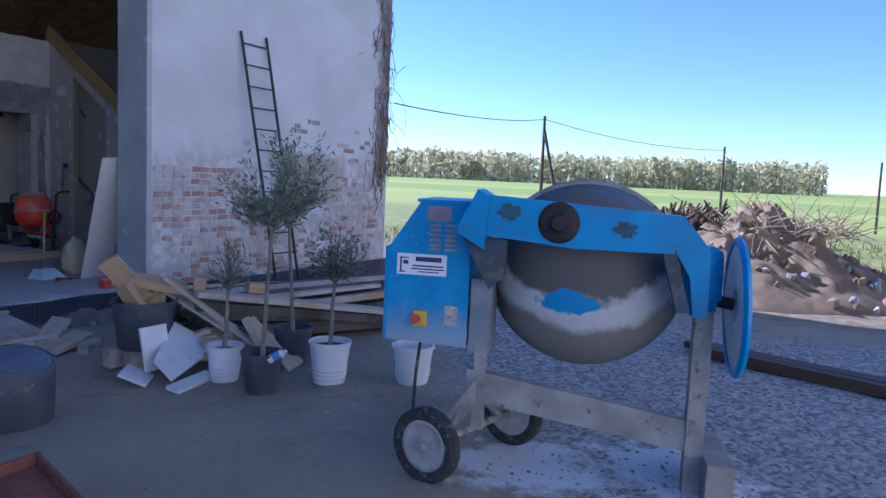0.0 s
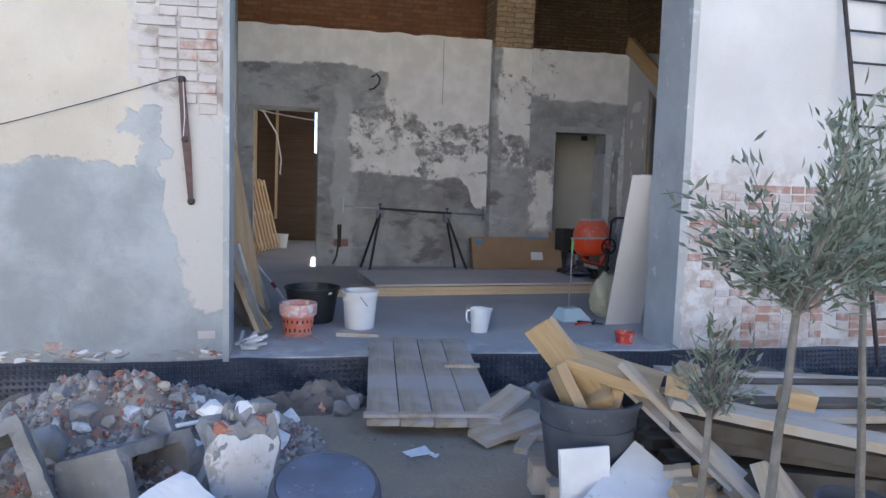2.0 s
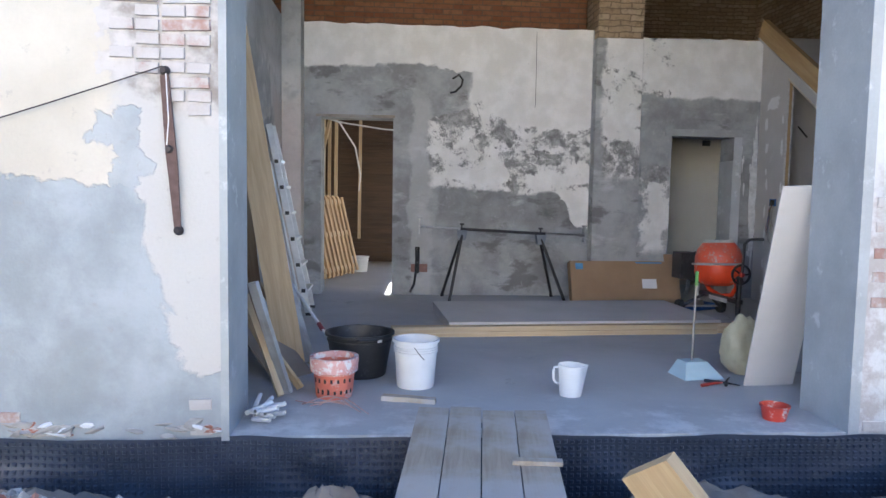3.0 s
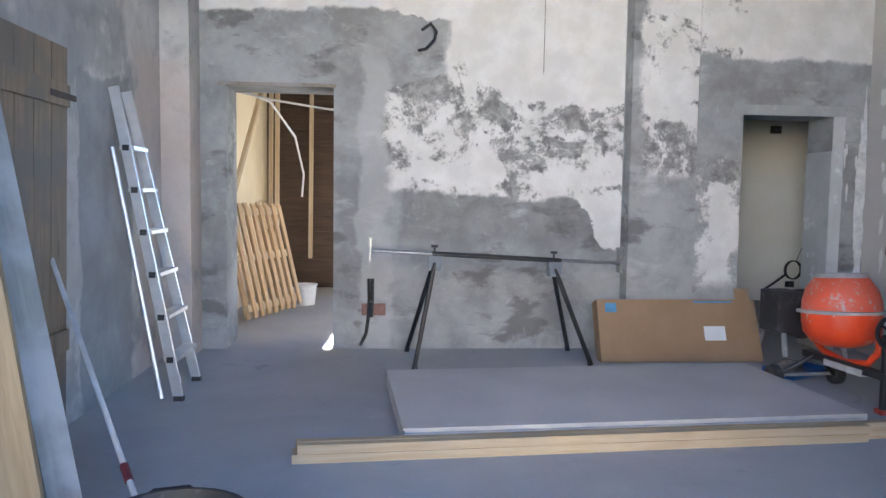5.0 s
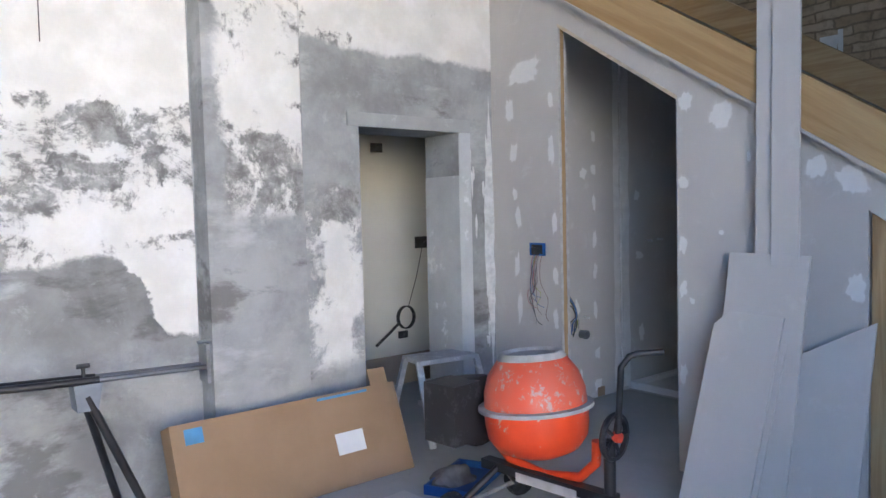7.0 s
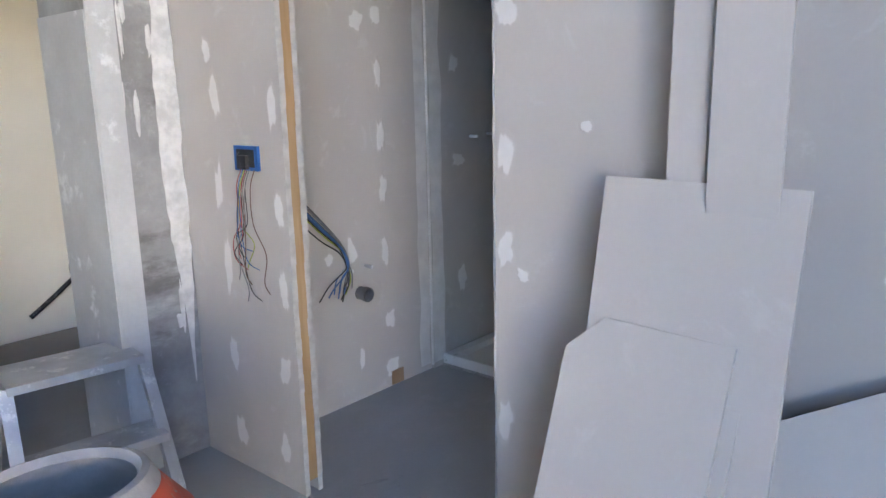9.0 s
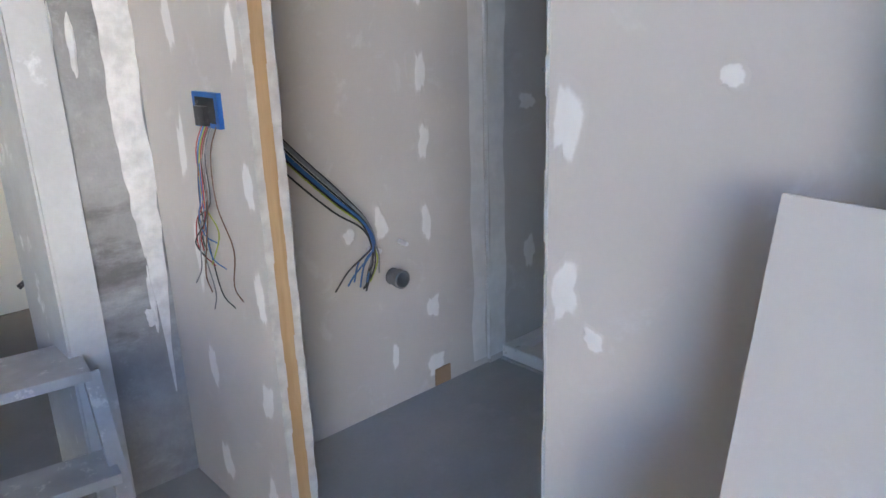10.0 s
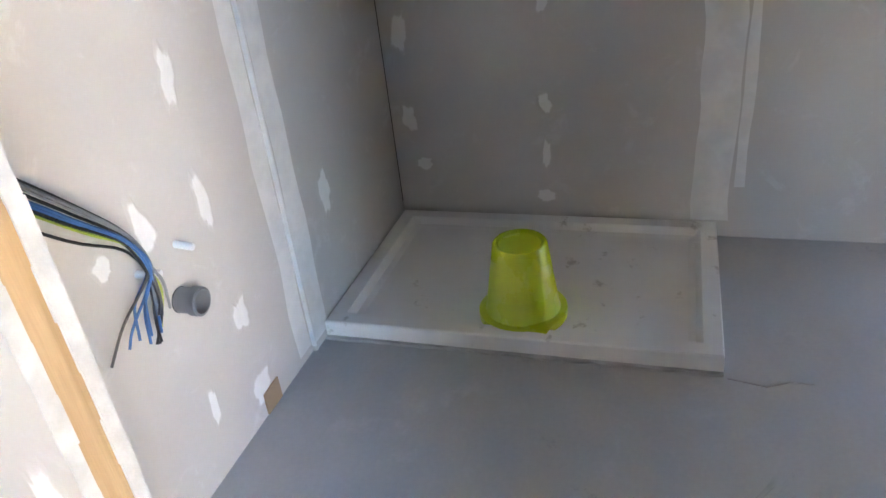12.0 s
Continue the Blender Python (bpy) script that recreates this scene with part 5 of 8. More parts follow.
def panel_quad(a, b, c, d, t, label):
    """A white board whose four corners are fitted to the camera's view; they run round it."""
    a, b, c, d = (Vector(q) for q in (a, b, c, d))
    u = (b - a).normalized()
    n = u.cross(c - a).normalized()
    v = n.cross(u)
    m = Matrix((u, v, n)).transposed().to_4x4()
    m.translation = a
    bm = B()
    bm_prism(bm, [((q - a).dot(u), (q - a).dot(v)) for q in (a, b, c, d)], -t, 0.0, 2)
    return solid("white_panel", bm, STYRO, label, "panel", group="white panels", bevel=0.003, m=m)


panel_quad((2.723, 5.080, 0.180), (2.913, 4.835, 0.017), (2.323, 4.595, -0.058), (2.304, 4.809, -0.036), 0.02, "large white board lying tilted on the scrap beside the bucket")
panel(0.21, 0.29, 0.02, pose(2.44, 4.87, -0.05, -12, 0, 4), "small white board standing against the bucket")
panel(0.24, 0.18, 0.02, pose(2.32, 4.80, -0.09, -66, 0, 40), "small white board lying on the dirt")
panel(0.40, 0.10, 0.025, pose(2.46, 4.50, -0.088, -78, 0, 14), "narrow white board lying on the dirt")
# long planks stacked along the trench
r = random.Random(11)
# old brown wood, set extra dark to stand in partly for shade in the pile
BROWNPLANK = wood("dark brown old plank", (0.075, 0.054, 0.037), (0.035, 0.025, 0.018), 0, grey=(0.10, 0.088, 0.075), vary=0.3)
# a heavy beam with a sawn pale face lies in front, older boards are piled behind it
plank((2.80, 4.95, 0.41), (4.75, 4.47, 0.06), 0.13, 0.04, PALEPLANK, "long pale plank on top of the dark beam", 6, group="planks in the pile")
plank((2.90, 5.02, 0.22), (4.85, 4.60, -0.04), 0.15, 0.06, BROWNPLANK, "dark weathered plank in the pile", -14, group="planks in the pile")
plank((2.84, 5.01, 0.325), (4.60, 4.52, 0.03), 0.15, 0.07, BROWNPLANK, "heavy dark weathered beam in the pile", 9, group="planks in the pile", category="beam", name="timber_beam")
plank((2.98, 5.02, 0.08), (4.9, 4.66, -0.05), 0.22, 0.10, BROWNPLANK, "heavy dark weathered beam at the bottom of the pile", -4, group="planks in the pile", category="beam", name="timber_beam")
plank((3.02, 5.20, 0.14), (5.0, 4.85, -0.05), 0.24, 0.12, BROWNPLANK, "heavy dark weathered beam at the bottom of the pile", 2, group="planks in the pile", category="beam", name="timber_beam")
for i in range(22):
    row, col = i % 4, i // 4
    y = 5.10 + 0.155 * col + r.uniform(-0.04, 0.04)
    z = -0.04 + 0.115 * row + r.uniform(-0.012, 0.012)
    s = r.uniform(-0.14, 0.14)
    plank((2.96 + 0.02 * col + r.uniform(-0.08, 0.16), y + s * 0.4, z), (5.5 + r.uniform(-0.5, 0.8), y + 0.02 - s - 0.10 * col * 0.4, z * 0.35 - 0.03 + 0.03 * row), r.uniform(0.11, 0.19), (0.10, 0.05, 0.06, 0.032)[row], (BROWNPLANK, BROWNPLANK, OLDPLANK, OLDPLANK, FORMPLANK, OLDPLANK)[(i * 5 + col) % 6] if row > 1 else BROWNPLANK, "long weathered plank in the pile beside the trench", r.uniform(-9, 9), group="planks in the pile")
plank((2.66, 5.09, 0.52), (3.13, 4.60, -0.02), 0.042, 0.03, PALEPLANK, "long pale batten leaning off the pile", 12, group="planks in the pile")
plank((2.68, 5.22, 0.48), (3.02, 4.78, 0.12), 0.12, 0.022, OLDPLANK, "grey plank leaning off the pile", 20, group="planks in the pile")
plank((3.04, 4.70, 0.23), (3.03, 4.42, -0.08), 0.06, 0.025, PALEPLANK, "short plank end resting on the dirt", 60, group="planks in the pile")
plank((3.08, 4.70, 0.22), (3.09, 4.28, -0.08), 0.075, 0.025, PALEPLANK, "short plank end resting on the dirt", 25, group="planks in the pile")
plank((3.12, 4.74, 0.18), (3.20, 4.32, -0.08), 0.08, 0.03, PALEPLANK, "short plank end resting on the dirt", 30, group="planks in the pile")
plank((2.80, 4.90, 0.475), (2.97, 5.10, 0.47), 0.085, 0.09, OFFCUT, "square timber block on the pile", 4, "offcut", name="timber_offcut")
plank((3.36, 5.02, 0.385), (3.49, 4.98, 0.365), 0.09, 0.07, OFFCUT, "square timber block on the pile", 4, "offcut", name="timber_offcut")
for i in range(34):
    a = r.uniform(0, 360)
    x, y = r.uniform(2.76, 3.06), r.uniform(4.70, 4.98)
    L = r.uniform(0.07, 0.20)
    z = -0.08 + 0.20 * (i / 34) * (1.0 if y > 4.8 else 0.5)
    plank((x, y, z), (x + L * math.cos(a), y + 0.6 * L * math.sin(a), z + r.uniform(-0.01, 0.04)), r.uniform(0.04, 0.08), r.uniform(0.025, 0.05), (PALEPLANK, OFFCUT, OLDPLANK)[i % 3], "short timber offcut in the scrap heap", r.uniform(-30, 30), "offcut", "offcuts in the scrap heap", "timber_offcut")
for p0, p1, w in (((2.26, 5.83, -0.05), (2.66, 6.03, -0.02), 0.15), ((2.36, 6.02, 0.0), (2.62, 6.26, 0.06), 0.14), ((2.3, 6.0, -0.08), (2.7, 5.9, -0.07), 0.10), ((2.45, 5.72, -0.085), (2.62, 5.98, -0.08), 0.07)):
    plank(p0, p1, w, 0.035, PALEPLANK, "short board end lying beside the ramp", 8, "offcut", "board ends beside the ramp", "timber_offcut")
# dark timbers on the gravel
plank((5.62, 2.1, -0.05), (5.05, 0.1, -0.045), 0.10, 0.08, DARKWOOD, "dark timber beam lying on the gravel", 0, "beam", "beams on the gravel", "timber_beam")
plank((5.85, 2.2, -0.05), (5.30, 0.1, -0.045), 0.16, 0.05, DARKWOOD, "dark timber beam lying on the gravel", 0, "beam", "beams on the gravel", "timber_beam")

# ---- yard: iron ladder on the facade, latch bar and wire ----
lad = thing("iron_ladder", pose(0, 0, 0), "dark iron ladder leaning on the whitewashed wall", "ladder")
A, Bv = Vector((5.47, 7.37, 2.87)), Vector((5.875, 7.37, 2.865))
FA, FB = Vector((5.73, 6.98, -0.06)), Vector((6.13, 6.99, -0.06))
for a, f in ((A, FA), (Bv, FB)):
    bm = B()
    bm_tube(bm, [f, a], 0.017, 8)
    part("rail", bm, IRON, lad, smooth=True)
for i in range(11):
    f = 0.045 + i * 0.0835
    bm = B()
    bm_tube(bm, [A.lerp(FA, f), Bv.lerp(FB, f)], 0.010, 6)
    part("rung", bm, IRON, lad, smooth=True)
bar = thing("latch_bar", pose(0, 0, 0), "rusty iron latch bar hanging from the cream wall", "latch bar")
m, L = along((0.635, 7.375, 1.82), (0.69, 7.375, 1.05))
bm = B()
bm_prism(bm, [(0, -0.02), (L * 0.5, -0.026), (L * 0.62, -0.026), (L, -0.015), (L, 0.015), (L * 0.62, 0.022), (L * 0.5, 0.026), (0, 0.02)], -0.008, 0.008, 2)
part("bar", bm, plain("brown rusted bar", (0.16, 0.10, 0.085), (0.10, 0.06, 0.05), 0.8, 0.2, scale=18), bar, m=m, bevel=0.002)
for q in ((0.635, 7.385, 1.84), (0.69, 7.385, 1.06), (0.655, 7.385, 1.46)):
    bm = B()
    bm_lathe(bm, [(0, 0.04), (0.014, 0.04), (0.02, 0.02), (0.026, 0.0), (0, 0)], 12, pose(*q, 90))
    part("bolt", bm, IRON, bar, smooth=True)
bm = B()
bm_tube(bm, [(0.632, 7.365, 1.855), (0.645, 7.362, 1.83), (0.655, 7.362, 1.6), (0.645, 7.362, 1.48)], 0.003, 5)
part("cord", bm, WHITEP, bar, "thin pale cord")
bm = B()
n = 14
bm_tube(bm, [(-3.2 + 3.83 * i / n, 7.36, 1.86 - 0.85 * (1 - i / n) - 0.16 * math.sin(math.pi * i / n)) for i in range(n + 1)], 0.0035, 6)
solid("wall_wire", bm, IRON, "thin dark cable strung along the cream wall", "cable", smooth=True)

# ---- yard: rubble, blocks, soil and fields ----
def chunk_mesh(name, r, size, mat, flat=0.7, n=20):
    bm = B()
    for _ in range(n):
        v = Vector((r.gauss(0, 1), r.gauss(0, 1), r.gauss(0, 1)))
        v.normalize()
        bm.verts.new((v.x * size * r.uniform(0.7, 1.1), v.y * size * r.uniform(0.6, 1.0), v.z * size * flat * r.uniform(0.7, 1)))
    h = bmesh.ops.convex_hull(bm, input=bm.verts)
    bmesh.ops.delete(bm, geom=[g for g in h["geom_interior"] if isinstance(g, bmesh.types.BMVert)], context="VERTS")
    return mesh_of(bm, name, mat)


REDBRICK = plain("broken red brick", (0.36, 0.15, 0.10), (0.27, 0.11, 0.075), 0.95, scale=12, dirt=(0.5, 0.45, 0.42), dirt_at=0.58, bump=0.5)
MORTAR = plain("broken mortar", (0.42, 0.40, 0.37), (0.30, 0.285, 0.26), 0.95, scale=12, bump=0.5)
EARTH = plain("rubble earth", (0.30, 0.275, 0.25), (0.20, 0.18, 0.16), 0.95, scale=5, bump=0.6, world_space=True)


def mound(name, cx, cy, rx, ry, h, z0, mat, seed, n=40, rough=0.25):
    bm = B()
    g = [[None] * (n + 1) for _ in range(n + 1)]
    for j in range(n + 1):
        for i in range(n + 1):
            u, v = i / n * 2 - 1, j / n * 2 - 1
            d = math.sqrt(u * u + v * v)
            f = max(0.0, 1 - d) ** 0.9 if d < 1 else 0
            k = 1 + rough * noise.noise((u * 3 + seed, v * 3, 0)) + rough * 0.7 * noise.noise((u * 8 + seed, v * 8, 1)) + rough * 0.4 * noise.noise((u * 19, v * 19 + seed, 2))
            g[j][i] = bm.verts.new((cx + u * rx, cy + v * ry, z0 + h * 1.35 * f * k - (0.04 if f == 0 else 0)))
    for j in range(n):
        for i in range(n):
            bm.faces.new((g[j][i], g[j][i + 1], g[j + 1][i + 1], g[j + 1][i]))
    return part(name, bm, mat, None, smooth=True)


def heap_z(x, y, cx, cy, rx, ry, h, z0, seed=9, rough=0.3):
    u, v = (x - cx) / rx, (y - cy) / ry
    d = math.sqrt(u * u + v * v)
    k = 1 + rough * noise.noise((u * 3 + seed, v * 3, 0)) + rough * 0.7 * noise.noise((u * 8 + seed, v * 8, 1)) + rough * 0.4 * noise.noise((u * 19, v * 19 + seed, 2))
    return z0 + h * 1.35 * max(0.0, 1 - d) ** 0.9 * k


heap = mound("rubble_mound", 0.50, 5.98, 0.98, 0.76, 0.27, -0.11, EARTH, 3, 64, 0.4)
tagged(heap, "heap of broken brick, mortar and plaster", "rubble")
r = random.Random(21)
kinds = [chunk_mesh("rubble_chunk", r, s, m) for s, m in ((0.026, MORTAR), (0.04, MORTAR), (0.06, MORTAR), (0.03, REDBRICK), (0.05, REDBRICK), (0.038, STYRO), (0.06, STYRO), (0.06, CONCRETE), (0.085, CONCRETE))]
for i in range(290):
    a, d = r.uniform(0, 2 * math.pi), math.sqrt(r.random())
    x, y = 0.50 + 0.92 * d * math.cos(a), 5.98 + 0.70 * d * math.sin(a)
    if r.random() < 0.2:
        x, y = r.uniform(-0.5, 1.6), r.uniform(5.2, 6.5)
    k = r.choices(range(9), (10, 7, 2.2, 2.4, 0.5, 2.0, 0.4, 1.6, 0.6))[0]
    o = new("rubble_chunk", kinds[k])
    o.parent = heap
    o.matrix_basis = pose(x, y, max(-0.10, heap_z(x, y, 0.50, 5.98, 0.98, 0.76, 0.27, -0.11, 3, 0.4)) + (0.008, 0.014, 0.024, 0.01, 0.02, 0.014, 0.026, 0.026, 0.036)[k], r.uniform(0, 360), r.uniform(0, 360), r.uniform(0, 360))


vs, fs = [], []
for i in range(7000):
    a, d = r.uniform(0, 2 * math.pi), r.random() ** 0.6
    x, y = 0.50 + 1.0 * d * math.cos(a), 5.98 + 0.78 * d * math.sin(a)
    s = r.uniform(0.006, 0.024)
    z, q = max(-0.10, heap_z(x, y, 0.50, 5.98, 0.98, 0.76, 0.27, -0.11, 3, 0.4)), len(vs)
    vs += [(x + s * math.cos(t) * r.uniform(0.6, 1.2), y + s * math.sin(t) * r.uniform(0.6, 1.2), z + r.uniform(-0.2, 0.5) * s) for t in (0, 1.26, 2.5, 3.8, 5.0)] + [(x, y, z + s * r.uniform(0.7, 1.3))]
    fs += [(q + j, q + (j + 1) % 5, q + 5) for j in range(5)]
me = bpy.data.meshes.new("rubble_bits")
me.from_pydata(vs, [], fs)
k = Mat("rubble crumbs", 0.95)
u = k.island()
me.materials.append(k.done(k.mix(k.step(u, 0.75, 0.8), k.mix(u, (0.20, 0.18, 0.16), (0.50, 0.48, 0.45)), (0.36, 0.18, 0.13))))
o = new("rubble_grit", me)
o.parent = heap
o["kind"] = "stuff"


TRENCH = plain("damp trench soil", (0.22, 0.19, 0.16), (0.13, 0.11, 0.09), 0.95, scale=6, bump=0.8, world_space=True)
for cx, cy, rx, ry, h, seed in ((1.45, 6.62, 0.55, 0.26, 0.13, 5), (0.2, 6.72, 0.9, 0.25, 0.12, 8), (3.1, 6.66, 0.75, 0.26, 0.12, 13), (4.6, 6.7, 0.9, 0.28, 0.13, 17)):
    tagged(mound("soil_bank", cx, cy, rx, ry, h, -0.16, TRENCH, seed, 36, 0.6), "low bank of damp soil beside the trench", "soil bank", "soil banks")
r = random.Random(24)
for i in range(46):
    x, y = r.uniform(0.6, 4.2), r.uniform(6.40, 6.74)
    if 1.75 < x < 2.7:
        continue
    o = new("stone", kinds[r.choice((1, 2, 7, 0, 3))])
    o.matrix_basis = pose(x, y, ground_height(x, y) + 0.035, r.uniform(0, 360), r.uniform(0, 360), 0) @ Matrix.Scale(r.uniform(0.7, 1.3), 4)
    tagged(o, "grey stone lump on the edge of the trench", "stone", "stones along the trench")


def hollow_block(m, w, d, h, wall_t, mat, label, broken=0.03, seed=0, face=None):
    """A hollow concrete flue block: four walls round a square shaft, with chipped edges."""
    t = thing("concrete_block", m, label, "concrete block", "broken blocks")
    bm = B()
    n = 5
    out = [(-w / 2, -d / 2), (w / 2, -d / 2), (w / 2, d / 2), (-w / 2, d / 2)]
    inn = [(x - math.copysign(wall_t, x), y - math.copysign(wall_t, y)) for x, y in out]
    rings = []
    for pts, zs in ((out, (0, h)), (inn, (h, 0))):
        for z in zs:
            ring = []
            for i in range(4):
                a, b = Vector(pts[i]), Vector(pts[(i + 1) % 4])
                for j in range(n):
                    q = a.lerp(b, j / n)
                    dz = broken * (noise.noise((q.x * 9, q.y * 9, seed + z * 5)) - 0.15) if z > 0 else 0
                    ring.append(bm.verts.new((q.x + 0.006 * noise.noise((q.x * 20, z * 20, seed)), q.y + 0.006 * noise.noise((q.y * 20, z * 20, seed + 3)), z + dz)))
            rings.append(ring)
    k = len(rings[0])
    for a, b in zip(rings, rings[1:] + rings[:1]):
        for j in range(k):
            bm.faces.new((a[j], a[(j + 1) % k], b[(j + 1) % k], b[j]))
    bmesh.ops.subdivide_edges(bm, edges=bm.edges[:], cuts=1, use_grid_fill=True)
    for v in bm.verts:
        v.co += Vector((noise.noise(v.co * 14 + Vector((seed, 0, 0))), noise.noise(v.co * 14 + Vector((0, seed, 7))), noise.noise(v.co * 14 + Vector((3, 0, seed))))) * 0.009
    part("shell", bm, mat, t)
    if face:
        bm = B()
        bm_box(bm, (-w / 2 + 0.01, -d / 2 - 0.012, 0.01), (w / 2 - 0.01, -d / 2 - 0.004, h - 0.01))
        part("plaster_skin", bm, face, t)
    return t


hollow_block(pose(0.58, 5.42, -0.06, 72, 8, 62), 0.42, 0.36, 0.30, 0.05, CONCRETE, "tilted hollow concrete flue block on the rubble", 0.05, 1)
hollow_block(pose(0.22, 5.30, 0.02, 60, -20, 20), 0.40, 0.36, 0.28, 0.05, CONCRETE, "hollow concrete block lying on its side", 0.06, 4)
def lump_box(bm, lo, hi, cuts, amp, seed):
    bm_box(bm, lo, hi)
    bmesh.ops.subdivide_edges(bm, edges=bm.edges[:], cuts=cuts, use_grid_fill=True)
    for v in bm.verts:
        q = v.co * 9 + Vector((seed, 0, 0))
        v.co += Vector((noise.noise(q), noise.noise(q + Vector((5, 0, 0))), noise.noise(q + Vector((0, 5, 0))))) * amp
    return bm


wb = thing("concrete_block", pose(1.02, 4.80, 0.0, 24, 10, -52), "tilted concrete block with a torn white plaster face", "concrete block", "broken blocks")
part("body", lump_box(B(), (-0.26, -0.13, -0.10), (0.26, 0.13, 0.10), 6, 0.016, 2), CONCRETE, wb)
part("plaster_skin", lump_box(B(), (-0.25, -0.045, 0.092), (0.25, 0.128, 0.112), 6, 0.022, 9), STYRO, wb, "white plaster skin")
q = random.Random(92)
# raised dark patches stand in for the shade inside torn holes
for x, y, w, h in ((0.05, -0.03, 0.07, 0.03), (-0.12, -0.03, 0.045, 0.022)):
    bm = B()
    bm_prism(bm, [(x + w * math.cos(a_) * k_, y + h * math.sin(a_) * k_) for a_, k_ in ((2 * math.pi * i / 16, q.uniform(0.6, 1.25)) for i in range(16))], 0.098, 0.121, 2)
    part("broken_hole", bm, IRON, wb, "dark patch standing for a hole torn in the plaster")
b = thing("concrete_block", pose(0.60, 4.42, -0.10, 0, 3, 18), "grey concrete block with a mortar seam", "concrete block", "broken blocks")
bm = B()
bm_box(bm, (-0.36, -0.17, 0), (0.30, 0.17, 0.22))
bmesh.ops.subdivide_edges(bm, edges=bm.edges[:], cuts=6, use_grid_fill=True)
for v in bm.verts:
    v.co += Vector((noise.noise(v.co * 9), noise.noise(v.co * 9 + Vector((5, 0, 0))), noise.noise(v.co * 9 + Vector((0, 5, 0))))) * 0.014
part("body", bm, CONCRETE, b)
part("mortar_seam", boxed((-0.03, -0.185, 0.0), (0.03, 0.185, 0.232)), MORTAR, b, bevel=0.01)
# upright broken slab with plaster: a rough brick core, a plaster face and rubble stuck to its top
slab = thing("broken_slab", pose(1.14, 5.06, -0.12, -16, 5, 16), "upright broken slab of plastered brick on the rubble", "rubble slab")


def rag_slab(w, h, y0, y1, amp, seed, n=14):
    bm = B()
    g = {}
    for f, y in ((0, y0), (1, y1)):
        for j in range(n + 1):
            for i in range(n + 1):
                u, v = i / n - 0.5, j / n
                wd = w * (1 + 0.25 * noise.noise((v * 4, seed, 3 if u > 0 else 9)) - 0.18 * v)
                hh = h * (0.92 + 0.13 * noise.noise((u * 4, seed, 1)) + 0.05 * noise.noise((u * 11, seed, 2)))
                q = Vector((u * wd, y, v * hh))
                q.y += amp * noise.noise(q * 11 + Vector((seed, f * 5, 0)))
                g[f, j, i] = bm.verts.new(q)
    for j in range(n):
        for i in range(n):
            bm.faces.new((g[0, j, i], g[0, j, i + 1], g[0, j + 1, i + 1], g[0, j + 1, i]))
            bm.faces.new((g[1, j, i], g[1, j + 1, i], g[1, j + 1, i + 1], g[1, j, i + 1]))
    for i in range(n):
        bm.faces.new((g[0, 0, i], g[1, 0, i], g[1, 0, i + 1], g[0, 0, i + 1]))
        bm.faces.new((g[0, n, i], g[0, n, i + 1], g[1, n, i + 1], g[1, n, i]))
        bm.faces.new((g[0, i, 0], g[0, i + 1, 0], g[1, i + 1, 0], g[1, i, 0]))
        bm.faces.new((g[0, i, n], g[1, i, n], g[1, i + 1, n], g[0, i + 1, n]))
    return bm


part("core", rag_slab(0.31, 0.47, -0.03, 0.10, 0.03, 4.3), CONCRETE, slab)
part("plaster_skin", rag_slab(0.29, 0.42, -0.055, -0.025, 0.018, 7.7), plain("dirty plaster skin", (0.60, 0.61, 0.62), (0.44, 0.44, 0.44), 0.9, scale=5, dirt=(0.34, 0.33, 0.31), dirt_at=0.58, bump=0.4), slab, "dirty white plaster face")
r = random.Random(77)
for i in range(20):
    o = new("rubble_chunk", kinds[(8, 4, 7, 6, 2, 8, 5)[i % 7]])
    o.parent = slab
    o.matrix_basis = pose(r.uniform(-0.12, 0.11), r.uniform(-0.03, 0.12), 0.40 + r.uniform(0.0, 0.09), 40 * i, 70 * i, 0)
r = random.Random(78)
for i, (x, y, z, s) in enumerate(((0.36, 5.55, 0.12, 1.7), (0.72, 5.52, 0.07, 1.5), (0.95, 5.50, 0.04, 1.4), (0.10, 5.75, 0.16, 1.6), (0.62, 5.78, 0.16, 1.5), (0.86, 5.30, -0.02, 1.6), (1.30, 5.35, -0.07, 1.3), (1.02, 5.72, 0.06, 1.5), (0.28, 5.95, 0.22, 1.3), (0.78, 5.62, 0.12, 1.8), (1.36, 5.10, -0.08, 1.0), (0.98, 5.22, -0.02, 1.5), (0.45, 5.70, 0.2, 1.2), (0.0, 5.5, 0.05, 1.8))):
    o = new("rubble_chunk", kinds[(8, 7, 8, 2, 6, 8, 7)[i % 7]])
    o.parent = heap
    o.matrix_basis = pose(x, y, z, r.uniform(0, 360), r.uniform(0, 360), r.uniform(0, 360)) @ Matrix.Scale(s * 0.7, 4)
bm = B()
bm_tube(bm, [(0.72, 5.62, 0.13), (1.08, 5.68, 0.17)], 0.010, 8)
solid("plastic_conduit", bm, WHITEP, "pale conduit pipe lying on the rubble", "pipe", smooth=True)
# small basket grid of fired clay
br = thing("hollow_brick", pose(0.93, 5.28, -0.08, 75, 0, 25), "dark hollow clay brick with square cells", "hollow brick")
for i in range(4):
    part("web", boxed((-0.06 + 0.038 * i, -0.05, 0), (-0.052 + 0.038 * i, 0.05, 0.16)), IRON, br)
for i in range(5):
    part("web", boxed((-0.06, -0.05, 0.038 * i), (0.062, 0.05, 0.038 * i + 0.008)), IRON, br)
